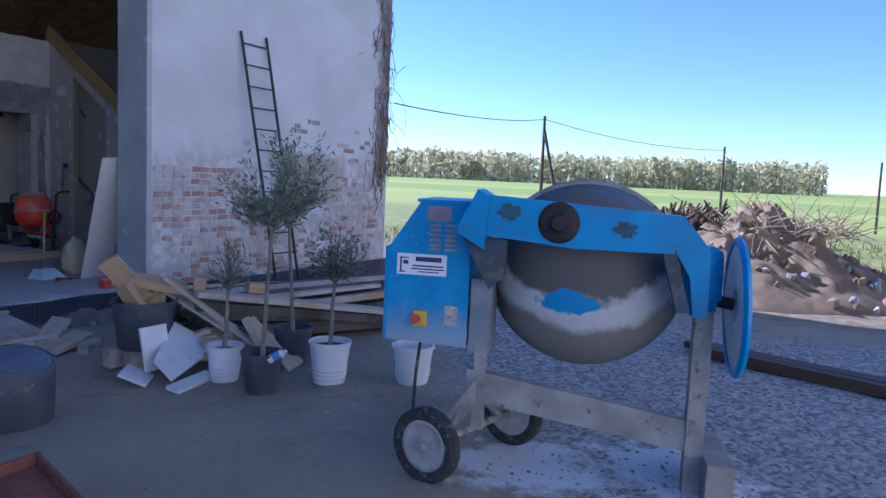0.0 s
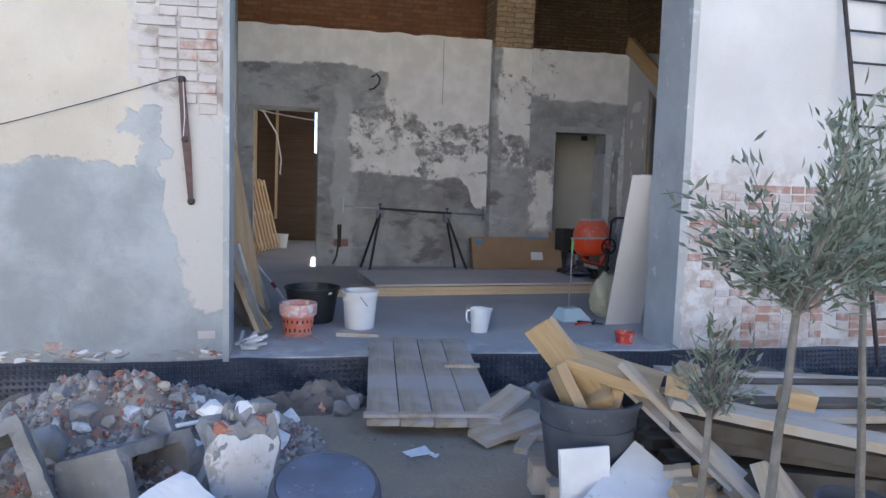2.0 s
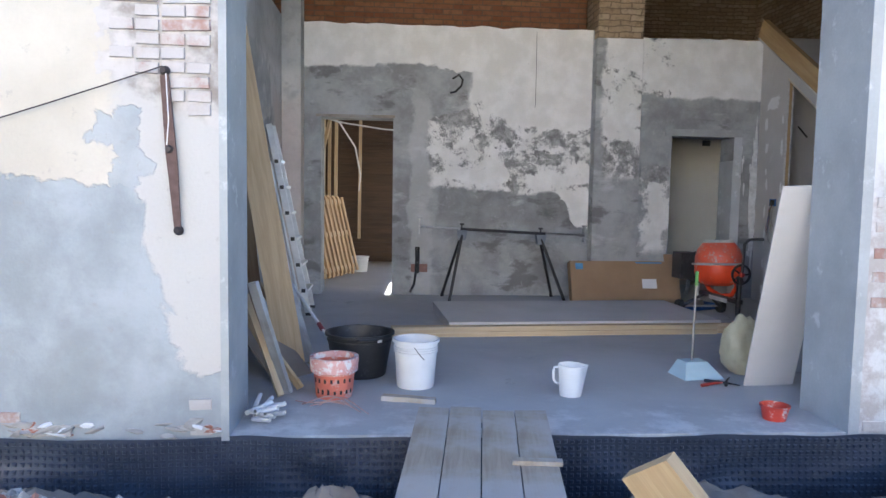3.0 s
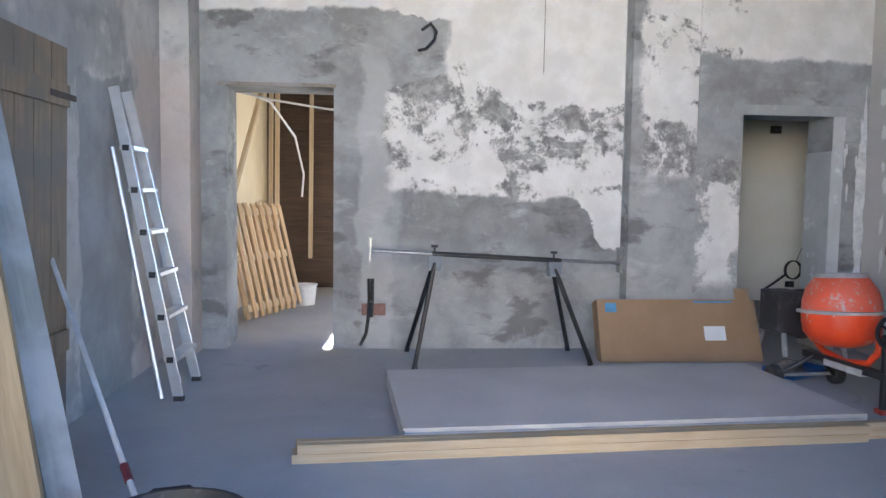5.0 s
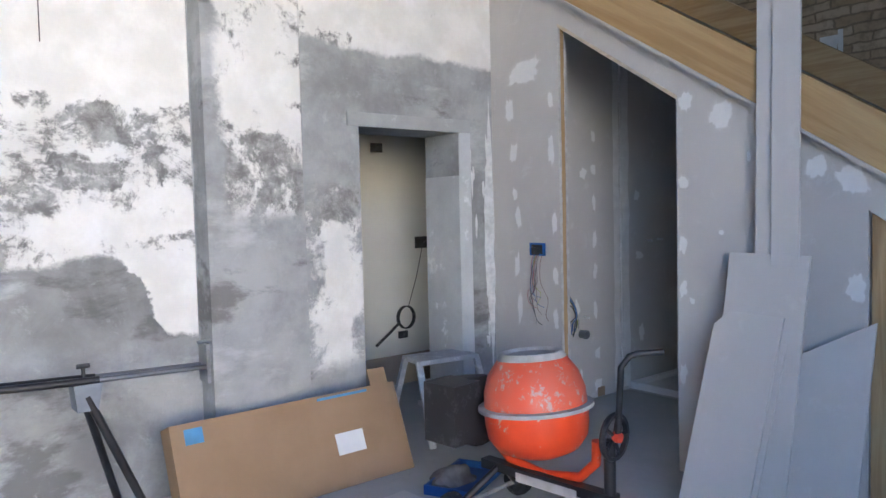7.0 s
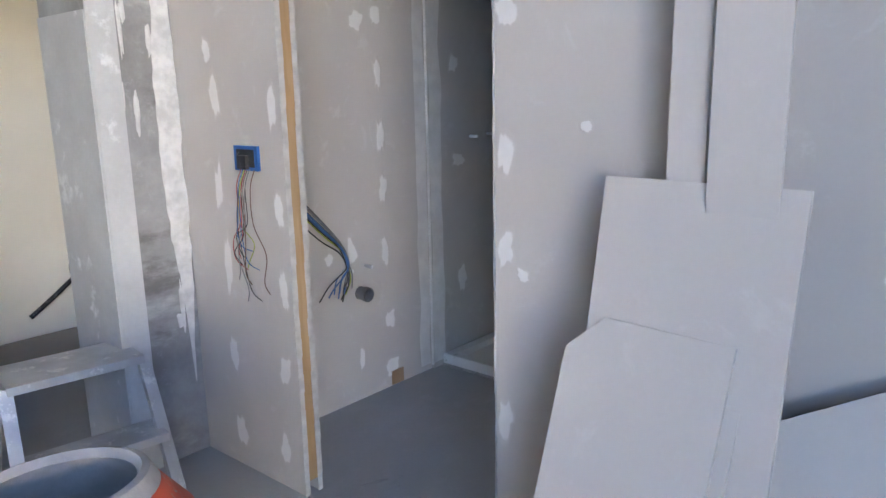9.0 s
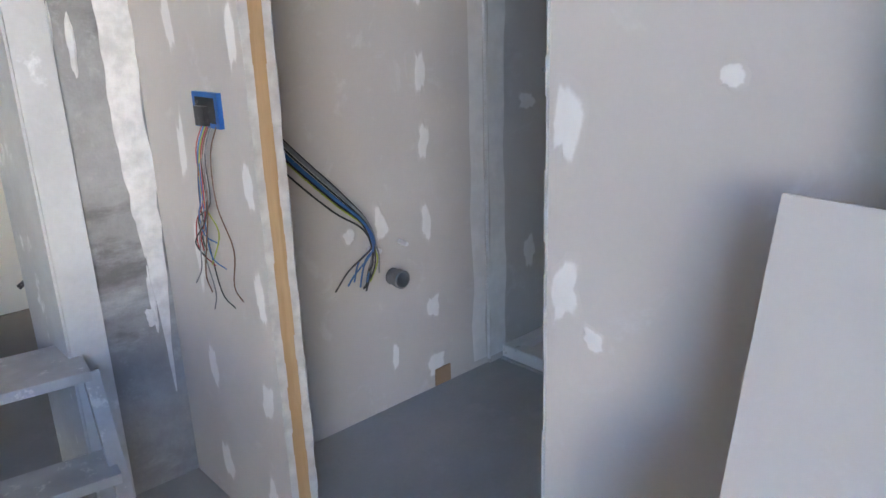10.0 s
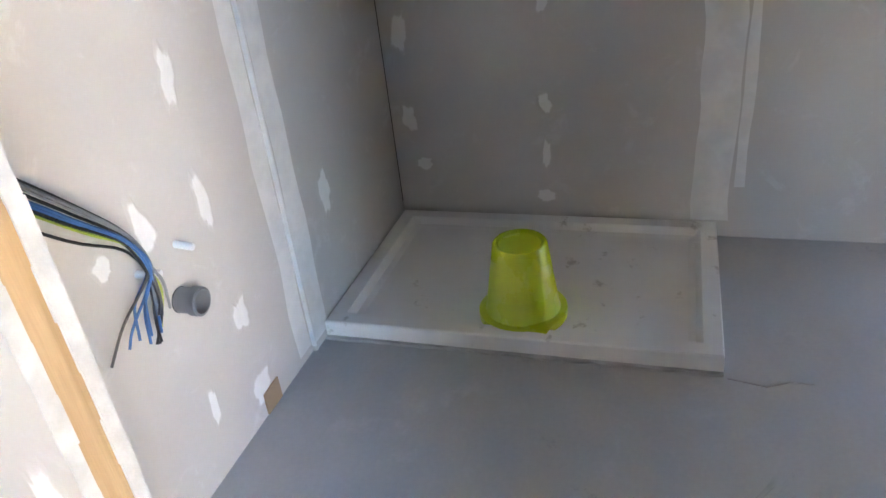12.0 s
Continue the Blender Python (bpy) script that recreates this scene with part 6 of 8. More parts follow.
# rusty sheet at the start of the walk
rs = thing("rusty_sheet", pose(0.25, 3.42, -0.02, 6, -7, -12), "rust red sheet metal tray lying on the dirt", "metal tray")
RED_RUST = plain("red brown rusted paint", (0.24, 0.085, 0.07), (0.15, 0.055, 0.045), 0.75, 0.1, scale=6, dirt=(0.08, 0.05, 0.04), dirt_at=0.6)
part("plate", boxed((-0.75, -0.35, 0), (0.62, 0.35, 0.012)), RED_RUST, rs)
for lo, hi in (((-0.75, -0.365, 0), (0.62, -0.351, 0.06)), ((-0.75, 0.351, 0), (0.62, 0.365, 0.06)), ((0.621, -0.365, 0), (0.635, 0.365, 0.06))):
    part("flange", boxed(lo, hi), RED_RUST, rs)
# litter
for i, (x, y, w, h, a) in enumerate(((1.90, 5.72, 0.13, 0.09, 20), (2.02, 5.70, 0.05, 0.04, 60))):
    bm = B()
    q = [bm.verts.new((u * w / 4, v * h / 3, 0.012 * noise.noise((u * 2.1, v * 2.3 + i, 0)) + 0.008)) for v in range(4) for u in range(5)]
    for v in range(3):
        for u in range(4):
            bm.faces.new((q[v * 5 + u], q[v * 5 + u + 1], q[v * 5 + u + 6], q[v * 5 + u + 5]))
    solid("paper_scrap", bm, PAPER, "crumpled pale paper scrap on the dirt", "litter", m=pose(x, y, -0.095, 0, 0, a))
# loose stones on the gravel
vs, fs = [], []
r = random.Random(5)
for i in range(5200):
    x, y = r.uniform(2.4, 7.2), r.uniform(-0.9, 4.2)
    if x - y < 0.3 + r.gauss(0, 0.5):
        if r.random() < 0.8:
            continue
    s = r.uniform(0.006, 0.015)
    z, k = ground_height(x, y), len(vs)
    ring = [(x + s * math.cos(a) * r.uniform(0.7, 1.2), y + s * math.sin(a) * r.uniform(0.7, 1.2), z) for a in (0, 1.26, 2.5, 3.8, 5.0)]
    vs += ring + [(x + r.uniform(-0.3, 0.3) * s, y + r.uniform(-0.3, 0.3) * s, z + s * r.uniform(0.5, 0.9))]
    fs += [(k + j, k + (j + 1) % 5, k + 5) for j in range(5)]
for i in range(900):
    x, y = r.uniform(-1.5, 6), r.uniform(2.0, 6.6)
    s = r.uniform(0.003, 0.010)
    z, k = ground_height(x, y), len(vs)
    vs += [(x + s * math.cos(a), y + s * math.sin(a), z) for a in (0, 1.5, 3.1, 4.6)] + [(x, y, z + s * 0.8)]
    fs += [(k + j, k + (j + 1) % 4, k + 4) for j in range(4)]
me = bpy.data.meshes.new("gravel")
me.from_pydata(vs, [], fs)
k = Mat("loose gravel", 0.9)
me.materials.append(k.done(k.mix(k.island(), (0.10, 0.10, 0.095), (0.42, 0.41, 0.39))))
tagged(new("gravel", me), "loose grey gravel on the yard", "gravel", kind="stuff")

# soil heap with brush behind the mixer
DRYSOIL = plain("dry brown soil", (0.25, 0.175, 0.105), (0.145, 0.10, 0.062), 0.95, scale=2.5, bump=0.8, world_space=True)
tagged(mound("soil_heap", 11.0, 2.55, 2.7, 2.3, 0.82, -0.12, DRYSOIL, 9, 80, 0.32), "heap of dry brown soil beyond the yard", "soil heap")
tagged(mound("soil_heap", 11.5, 5.6, 2.0, 2.6, 0.34, -0.12, DRYSOIL, 4, 50, 0.35), "low heap of dry soil and stones", "soil heap")
BRUSH = plain("dry brush", (0.30, 0.22, 0.14), (0.16, 0.11, 0.07), 0.95, scale=9)
r = random.Random(31)


def brush(name, cx, cy, cz, rad, n, up, label, mat=BRUSH, length=(0.25, 0.7), thick=0.008):
    bm = B()
    for i in range(n):
        a, d = r.uniform(0, 2 * math.pi), rad * math.sqrt(r.random())
        p = Vector((cx + d * math.cos(a), cy + d * math.sin(a), cz + r.uniform(-0.05, 0.05)))
        v = Vector((r.gauss(0, 1), r.gauss(0, 1), up + r.gauss(0, 0.5)))
        v.normalize()
        L = r.uniform(*length)
        q = p + v * L * 0.5 + Vector((r.gauss(0, 1), r.gauss(0, 1), r.gauss(0, 1))) * 0.05
        bm_tube(bm, [p, q, p + v * L], thick, 4, False, radii=[thick * 1.3, thick, thick * 0.4])
    return solid(name, bm, mat, label, "brush", "stuff")


brush("brush_pile", 11.3, 3.45, 0.62, 0.60, 300, 0.9, "bundle of dark cut stumps on the soil heap", plain("dark stumps", (0.13, 0.09, 0.06), (0.07, 0.05, 0.035), 0.95, scale=9), (0.15, 0.55), 0.035)
brush("dry_twigs", 11.3, 2.1, 0.72, 1.0, 300, 0.15, "dry pale twigs strewn over the soil heap", plain("pale twigs", (0.42, 0.33, 0.20), (0.30, 0.22, 0.13), 0.9, scale=9), (0.3, 0.9), 0.008)
brush("dry_roots", 10.4, 2.8, 0.25, 1.0, 200, 0.3, "dry roots and twigs in the soil")
# weeds along the edge of the field
bm = B()
for i in range(2600):
    x, y = r.uniform(11.5, 22), r.uniform(-6, 12)
    z = -0.1
    h, a = r.uniform(0.06, 0.22), r.uniform(0, 6.28)
    p = Vector((x, y, z))
    w = 0.02
    v0, v1 = bm.verts.new(p + Vector((w * math.cos(a), w * math.sin(a), 0))), bm.verts.new(p - Vector((w * math.cos(a), w * math.sin(a), 0)))
    v2 = bm.verts.new(p + Vector((r.uniform(-0.08, 0.08), r.uniform(-0.08, 0.08), h)))
    bm.faces.new((v0, v1, v2))
solid("weeds", bm, leaf_mat("weed leaves", (0.10, 0.13, 0.03), (0.30, 0.30, 0.08)), "low weeds along the field edge", "grass", "stuff")
clods = [chunk_mesh("stone", random.Random(34 + i), q, m) for i, (q, m) in enumerate(((0.05, DRYSOIL), (0.085, DRYSOIL), (0.05, MORTAR)))]
r = random.Random(32)
for i in range(150):
    a, d = r.uniform(0, 2 * math.pi), math.sqrt(r.random())
    x, y = 10.3 + 1.5 * d * math.cos(a), 2.4 + 2.6 * d * math.sin(a)
    o = new("stone", clods[r.choice((0, 0, 1, 1, 2))] if i % 5 else kinds[r.choice((4, 7, 8))])
    o.matrix_basis = pose(x, y, max(-0.09, heap_z(x, y, 11.0, 2.55, 2.7, 2.3, 0.82, -0.12, 9, 0.32)) + 0.02, r.uniform(0, 360), r.uniform(0, 360), 0) @ Matrix.Scale(r.uniform(0.8, 1.7), 4)
    tagged(o, "clod or stone lump on the soil heap", "stone", "stones on the soil heap")

# posts and wire towards the field
def post(x, y, z1, r0, brace=None):
    t = thing("fence_post", pose(x, y, -0.12), "thin dark wooden field post", "post", "field posts")
    bm = B()
    bm_tube(bm, [(0, 0, 0), (0.02, 0.02, z1 + 0.12)], r0, 8, radii=[r0, r0 * 0.75])
    part("pole", bm, DARKWOOD, t, smooth=True)
    if brace:
        bm = B()
        bm_tube(bm, [(brace[0], brace[1], 0), (0.02, 0.02, z1 - 0.25)], r0 * 0.8, 8)
        part("brace", bm, DARKWOOD, t, smooth=True)
    return t


post(20, 9.78, 3.25, 0.06, (-0.3, -0.85))
post(26, 5.6, 2.75, 0.05)
post(30, 0.9, 2.5, 0.05)
post(32, -2.5, 2.1, 0.05, (0.2, 0.6))
for a, b, sag in (((8.45, 7.25, 2.36), (20, 9.78, 3.15), 0.12), ((20, 9.78, 3.15), (26, 5.6, 2.62), 0.22)):
    bm = B()
    bm_tube(bm, [Vector(a).lerp(Vector(b), i / 16) - Vector((0, 0, sag * 4 * (i / 16) * (1 - i / 16))) for i in range(17)], 0.010, 5)
    solid("overhead_wire", bm, IRON, "thin wire strung from the house corner to the posts", "wire", smooth=True)
# dry creeper on the house corner
bm = B()
r = random.Random(41)
for i in range(70):
    z = r.uniform(1.1, 3.9)
    x = 8.45 - abs(r.gauss(0, 0.10)) * (1.5 if z > 1.6 else 2.2)
    pts = [Vector((x, 7.385, z))]
    for j in range(6):
        pts.append(pts[-1] + Vector((r.gauss(0.0, 0.045), r.gauss(0, 0.008), r.gauss(-0.05, 0.07))))
        pts[-1].y = min(7.392, max(7.33, pts[-1].y))
    bm_tube(bm, pts, 0.006, 4, False)
for i in range(26):
    z = r.uniform(1.7, 3.2)
    pts = [Vector((8.5, 7.45, z))]
    d = Vector((r.uniform(0.03, 0.09), r.uniform(-0.02, 0.04), r.uniform(-0.04, 0.08)))
    for j in range(7):
        d += Vector((r.gauss(-0.012, 0.03), r.gauss(0, 0.02), r.gauss(-0.015, 0.04)))
        pts.append(pts[-1] + d)
    bm_tube(bm, pts, 0.004, 4, False)
solid("dry_creeper", bm, BRUSH, "dry leafless creeper clinging to the house corner", "creeper", "stuff")

# far wood
r = random.Random(51)
bm = B()
tr = B()
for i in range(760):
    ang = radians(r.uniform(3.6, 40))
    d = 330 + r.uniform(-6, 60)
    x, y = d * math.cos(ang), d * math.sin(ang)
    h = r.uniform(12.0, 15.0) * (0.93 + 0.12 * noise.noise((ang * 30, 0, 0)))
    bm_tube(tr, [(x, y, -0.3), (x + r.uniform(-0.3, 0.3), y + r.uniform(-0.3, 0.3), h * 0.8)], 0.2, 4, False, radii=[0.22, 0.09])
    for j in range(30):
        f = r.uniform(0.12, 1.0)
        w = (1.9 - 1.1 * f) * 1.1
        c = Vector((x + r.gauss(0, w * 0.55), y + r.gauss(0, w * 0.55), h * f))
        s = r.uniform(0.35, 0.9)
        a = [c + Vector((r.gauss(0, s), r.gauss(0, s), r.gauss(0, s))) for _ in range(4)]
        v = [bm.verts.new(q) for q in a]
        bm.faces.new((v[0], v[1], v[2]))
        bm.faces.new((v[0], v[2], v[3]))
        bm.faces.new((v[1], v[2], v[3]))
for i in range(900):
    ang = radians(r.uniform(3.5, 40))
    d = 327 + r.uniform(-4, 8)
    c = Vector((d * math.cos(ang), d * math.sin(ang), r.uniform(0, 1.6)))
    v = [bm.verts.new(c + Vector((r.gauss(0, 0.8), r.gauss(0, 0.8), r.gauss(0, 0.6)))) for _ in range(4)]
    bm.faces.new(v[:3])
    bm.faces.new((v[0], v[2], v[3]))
wood_far = thing("far_wood", pose(0, 0, 0), "distant row of spring trees, leaf colour paled for haze", "trees", kind="stuff")
# leaf colour is paled to stand in for the haze of distance
part("foliage", bm, leaf_mat("spring foliage paled for haze", (0.58, 0.55, 0.34), (0.72, 0.68, 0.46)), wood_far)
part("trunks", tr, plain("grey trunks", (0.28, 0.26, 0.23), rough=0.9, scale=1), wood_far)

# ---- inside: things on the floor ----
pail("paint_bucket", pose(1.91, 8.37, 0.0), 0.122, 0.143, 0.315, WHITEP, "white plastic pail with a wire handle on the concrete floor", "bucket", rings=(0.235, 0.25, 0.265), handle=(IRON, radians(55), -95))
mortar = pail("mortar_bucket", pose(1.40, 8.14, 0.0), 0.112, 0.135, 0.25, plain("orange red pail", (0.66, 0.20, 0.13), (0.58, 0.15, 0.09), 0.5, scale=6, dirt=(0.58, 0.40, 0.34), dirt_at=0.6), "orange mortar bucket with a dusty pink rim", "bucket", rings=(0.16, 0.18), rim_mat=SALMON, fill=0.12, inside=CEMENTED)
tub = pail("rubber_tub", pose(1.53, 8.68, 0.0), 0.18, 0.228, 0.30, BLACKP, "large black rubber tub on the floor", "tub", rings=(0.25,))
part("sticker", boxed((-0.018, -0.002, -0.012), (0.018, 0.0, 0.012)), PAPER, tub, "small white sticker", m=pose(0.14, -0.175, 0.262, 8, 0, 39))
for a in (-75, 105):
    bm = B()
    bm_tube(bm, [(0.236, -0.07, 0.285), (0.262, -0.055, 0.288), (0.262, 0.055, 0.288), (0.236, 0.07, 0.285)], 0.010, 8)
    part("grip", bm, BLACKP, tub, smooth=True, m=Matrix.Rotation(radians(a), 4, "Z"))
q = random.Random(19)
for i in range(14):
    a = radians(-150 + 9.5 * i)
    z = 0.035 if i % 2 else 0.105
    rr_ = 0.1125 + 0.023 * z / 0.25
    part("print", boxed((-0.007, -0.002, 0), (0.007, 0.0015, 0.018 + 0.022 * q.random())), IRON, mortar, "dark worn print", m=pose(rr_ * math.cos(a), rr_ * math.sin(a), z, 0, 0, math.degrees(a) + 90))
for i in range(4):
    bm = B()
    x0, y0 = 1.18 + 0.05 * i, 8.02 - 0.03 * i
    bm_tube(bm, [(x0 + 0.30 * f, y0 - 0.05 * math.sin(f * 5 + i) - 0.14 * f, 0.004 + 0.05 * math.sin(f * 3.1) * (1 if i % 2 else 0.4)) for f in (j / 9 for j in range(10))], 0.0035, 5)
    solid("loose_wire", bm, plain("dusty pink wire", (0.50, 0.33, 0.28), rough=0.6, scale=20), "thin dusty wire lying on the floor edge", "wire", group="wires on the floor", smooth=True)
plank((1.70, 8.05, 0.015), (2.02, 7.97, 0.015), 0.06, 0.03, OLDPLANK, "grey batten lying on the floor edge", category="batten", name="batten")
mug = thing("measuring_jug", pose(2.885, 8.14, 0.0, 0, 0, -6), "white plastic measuring jug with spout and handle", "jug")
bm = B()
vs = bm_lathe(bm, [(0, 0), (0.066, 0), (0.069, 0.006), (0.080, 0.19), (0.083, 0.193), (0.082, 0.198), (0.077, 0.198), (0.066, 0.010), (0, 0.008)], 32)
for v in vs:
    if v.co.x > 0.05 and v.co.z > 0.14 and abs(v.co.y) < 0.035:
        v.co.x += 0.03 * (v.co.z - 0.14) / 0.058 * (1 - abs(v.co.y) / 0.035)
part("body", bm, WHITEP, mug, smooth=True)
bm = B()
bm_tube(bm, [(-0.077, 0, 0.18), (-0.105, 0, 0.178), (-0.112, 0, 0.15), (-0.108, 0, 0.10), (-0.095, 0, 0.08), (-0.072, 0, 0.075)], 0.008, 8)
part("handle", bm, WHITEP, mug, smooth=True)
pail("red_bowl", pose(3.955, 7.645, 0.0), 0.066, 0.078, 0.085, REDP, "small red plastic tub on the floor edge", "tub", rim=0.006)
# long handled dustpan
dp = thing("dustpan", pose(3.90, 8.62, 0.0, 0, 0, 8), "pale blue long-handled dustpan on the floor", "dustpan")
PALEBLUE = plain("pale blue plastic", (0.50, 0.66, 0.72), (0.44, 0.60, 0.66), 0.45, scale=7)
bm = B()
v = bm_box(bm, (-0.15, -0.12, 0.0), (0.15, 0.12, 0.10))
for q in v:
    if q.co.z > 0.05:
        q.co.x *= 0.55
        q.co.y = q.co.y * 0.5 + 0.05
part("pan", bm, PALEBLUE, dp, bevel=0.01, smooth=True)
bm = B()
bm_tube(bm, [(0.0, 0.06, 0.09), (0.0, 0.04, 0.70)], 0.008, 8)
part("stick", bm, CHROME, dp, smooth=True)
bm = B()
bm_tube(bm, [(0.0, 0.04, 0.64), (0.0, 0.038, 0.74)], 0.013, 8)
part("grip", bm, plain("green grip", (0.10, 0.30, 0.08), rough=0.5), dp, "green grip", smooth=True)
for i, (a, c) in enumerate(((20, REDP), (-35, BLACKM), (60, IRON))):
    bm = B()
    bm_tube(bm, [(-0.11, 0, 0.012), (0.0, 0.008, 0.014), (0.12, 0, 0.012)], 0.010, 6, radii=[0.012, 0.009, 0.004])
    solid("hand_tool", bm, c, "small hand tool lying on the floor", "tool", group="tools on the floor", smooth=True, m=pose(3.92 + 0.06 * i, 8.36 + 0.03 * i, 0, 0, 0, a))
# crumpled yellow bag
bm = B()
bmesh.ops.create_icosphere(bm, subdivisions=4, radius=0.17)
for v in bm.verts:
    n = noise.noise(v.co * 9) * 0.035 + noise.noise(v.co * 24) * 0.016
    v.co += v.co.normalized() * n
    v.co.z = max(-0.17, v.co.z * (1.5 if v.co.z > 0 else 1.0))
    v.co.x *= 0.8
    v.co.y *= 0.7
solid("dust_bag", bm, plain("yellowish plastic sack", (0.50, 0.46, 0.32), (0.40, 0.36, 0.24), 0.45, scale=7, bump=0.5), "crumpled yellowish sack beside the leaning board", "sack", smooth=True, m=pose(4.25, 8.68, 0.17))


def lean_board(name, base, top, w, t, mat, label, across, group="", cut=0.0, clip=0.0):
    """A sheet that stands on its lower edge and leans: base and top are the middles of its edges, across the direction of its width."""
    base, top = Vector(base), Vector(top)
    u = Vector(across).normalized()
    v = (top - base)
    h = v.length
    v.normalize()
    n = u.cross(v).normalized()
    m = Matrix((u, n, v)).transposed().to_4x4()
    m.translation = base
    bm = B()
    bm_prism(bm, [(-w / 2, 0), (w / 2, 0), *([(w / 2, h - clip), (w / 2 - clip, h)] if clip else [(w / 2, h - max(0, cut))]), (-w / 2, h - max(0, -cut))], -t / 2, t / 2, 1)
    return solid(name, bm, mat, label, "board", group=group, m=m, bevel=0.001)


SHEET = drywall("plasterboard sheet", (0.56, 0.545, 0.525), (0.64, 0.62, 0.60))
lean_board("plasterboard_offcut", (4.29, 8.36, 0.004), (4.16, 7.87, 1.34), 0.34, 0.0125, SHEET, "tall plasterboard offcut leaning on the jamb", (1, 0.0, 0))
GREYWALL = wood("blue grey weathered plank", (0.36, 0.36, 0.34), (0.25, 0.25, 0.24), 0, grey=(0.40, 0.41, 0.41))
FORMBOARD = wood("brown formwork board", (0.47, 0.35, 0.21), (0.34, 0.24, 0.13), 0, vary=0.1)
BROWNWALL = wood("brown stained plank", (0.30, 0.20, 0.11), (0.19, 0.12, 0.065), 0)
# timber leaning on the left wall
for p0, p1, w, t_, mt, ro, lb in (
        ((1.043, 8.816, 0.03), (0.485, 9.03, 3.10), 0.19, 0.035, FORMBOARD, 10, "long wide stained formwork plank leaning on the side wall"),
        ((0.74, 9.35, 0.03), (0.475, 9.36, 2.35), 0.09, 0.04, BROWNWALL, 12, "dark stained plank leaning on the side wall"),
        ((1.15, 8.94, 0.02), (0.51, 9.60, 1.86), 0.12, 0.022, GREYWALL, 12, "grey weathered plank leaning on the side wall"),
        ((1.17, 8.96, 0.02), (0.60, 9.86, 0.50), 0.035, 0.05, FORMPLANK, 20, "thin plank edge leaning on the side wall"),
        ((0.60, 9.38, 0.02), (0.50, 8.967, 1.10), 0.19, 0.025, WARMPLANK, 84, "short wide plank leaning on the side wall"),
        ((0.64, 9.05, 0.03), (0.49, 8.854, 1.04), 0.08, 0.03, WARMPLANK, 80, "short plank leaning on the side wall"),
        ((1.08, 8.35, 0.03), (0.56, 8.74, 0.69), 0.065, 0.025, WARMPLANK, 75, "pale batten leaning on the side wall"),
        ((1.09, 8.03, 0.03), (0.84, 8.25, 0.60), 0.075, 0.035, WARMPLANK, 60, "pale batten leaning behind the jamb"),
        ((1.12, 8.10, 0.03), (0.93, 8.02, 0.72), 0.060, 0.03, GREYWALL, 40, "grey batten leaning behind the jamb"),
        ((1.18, 8.24, 0.02), (0.96, 8.23, 0.33), 0.055, 0.02, WARMPLANK, 50, "short batten leaning behind the jamb")):
    plank(p0, p1, w, t_, mt, lb, ro, group="timber leaning on the side wall")
lean_board("brown_board", (1.10, 8.56, 0.004), (0.80, 8.84, 0.33), 0.36, 0.012, plain("brown fibreboard", (0.30, 0.235, 0.18), (0.25, 0.19, 0.14), 0.85, scale=4), "brown fibreboard leaning with the planks", (0.55, 0.8, 0))
# old door on the side wall
od = thing("old_door", pose(0.455, 10.06, 0.0, 0, 1.5, 0), "old stained brown boarded door standing against the side wall", "door")
for i in range(4):
    part("board", boxed((0.0, -0.35 + 0.178 * i, 0.0), (0.028, -0.178 + 0.178 * i, 2.0)), OLDBOARD, od, bevel=0.004)
for z in (0.45, 1.70):
    part("ledge", boxed((0.0285, -0.34, z), (0.05, 0.34, z + 0.11)), OLDBOARD, od, bevel=0.004)
part("hinge", boxed((0.0505, 0.12, 1.735), (0.056, 0.40, 1.765)), IRON, od)
# telescopic pole
bm = B()
bm_tube(bm, [(1.40, 8.98, 0.013), (0.475, 10.30, 0.96)], 0.012, 10)
pl = solid("telescopic_pole", bm, plain("white lacquered tube", (0.66, 0.67, 0.68), rough=0.4, scale=9), "white and chrome telescopic pole leaning on the side wall", "pole", smooth=True)
bm = B()
bm_tube(bm, [(1.22, 9.237, 0.197), (1.18, 9.294, 0.238)], 0.017, 10)
part("collar", bm, plain("wine red collar", (0.16, 0.03, 0.04), rough=0.5), pl, "dark red collar", smooth=True)
# white sleeves
r = random.Random(61)
for i in range(16):
    bm = B()
    bm_lathe(bm, [(0.013, 0), (0.013, 0.13), (0.010, 0.13), (0.010, 0)], 10, close=True)
    solid("plastic_sleeve", bm, WHITEP, "short white plastic sleeve in a small pile", "sleeve", group="plastic sleeves", smooth=True,
          m=pose(1.0 + r.uniform(-0.05, 0.07), 7.66 + r.uniform(-0.05, 0.12), 0.015 + 0.022 * (i // 5), 80 + r.uniform(-15, 8), 0, r.uniform(0, 180)))
# aluminium step ladder folded against the wall
sl = thing("step_ladder", pose(0, 0, 0), "folded aluminium step ladder leaning on the side wall", "ladder")
for a, b in (((0.90, 11.01, 0.0), (0.475, 11.20, 1.92)), ((0.88, 11.50, 0.0), (0.475, 11.42, 1.92))):
    m, L = along(a, b)
    part("rail", boxed((0, -0.03, -0.012), (L, 0.03, 0.012)), ALU, sl, m=m, bevel=0.004)
for a, b in (((0.78, 11.06, 0.0), (0.46, 11.20, 1.55)), ((0.76, 11.46, 0.0), (0.46, 11.38, 1.55))):
    bm = B()
    bm_tube(bm, [a, b], 0.014, 8)
    part("rear_leg", bm, ALU, sl, smooth=True)
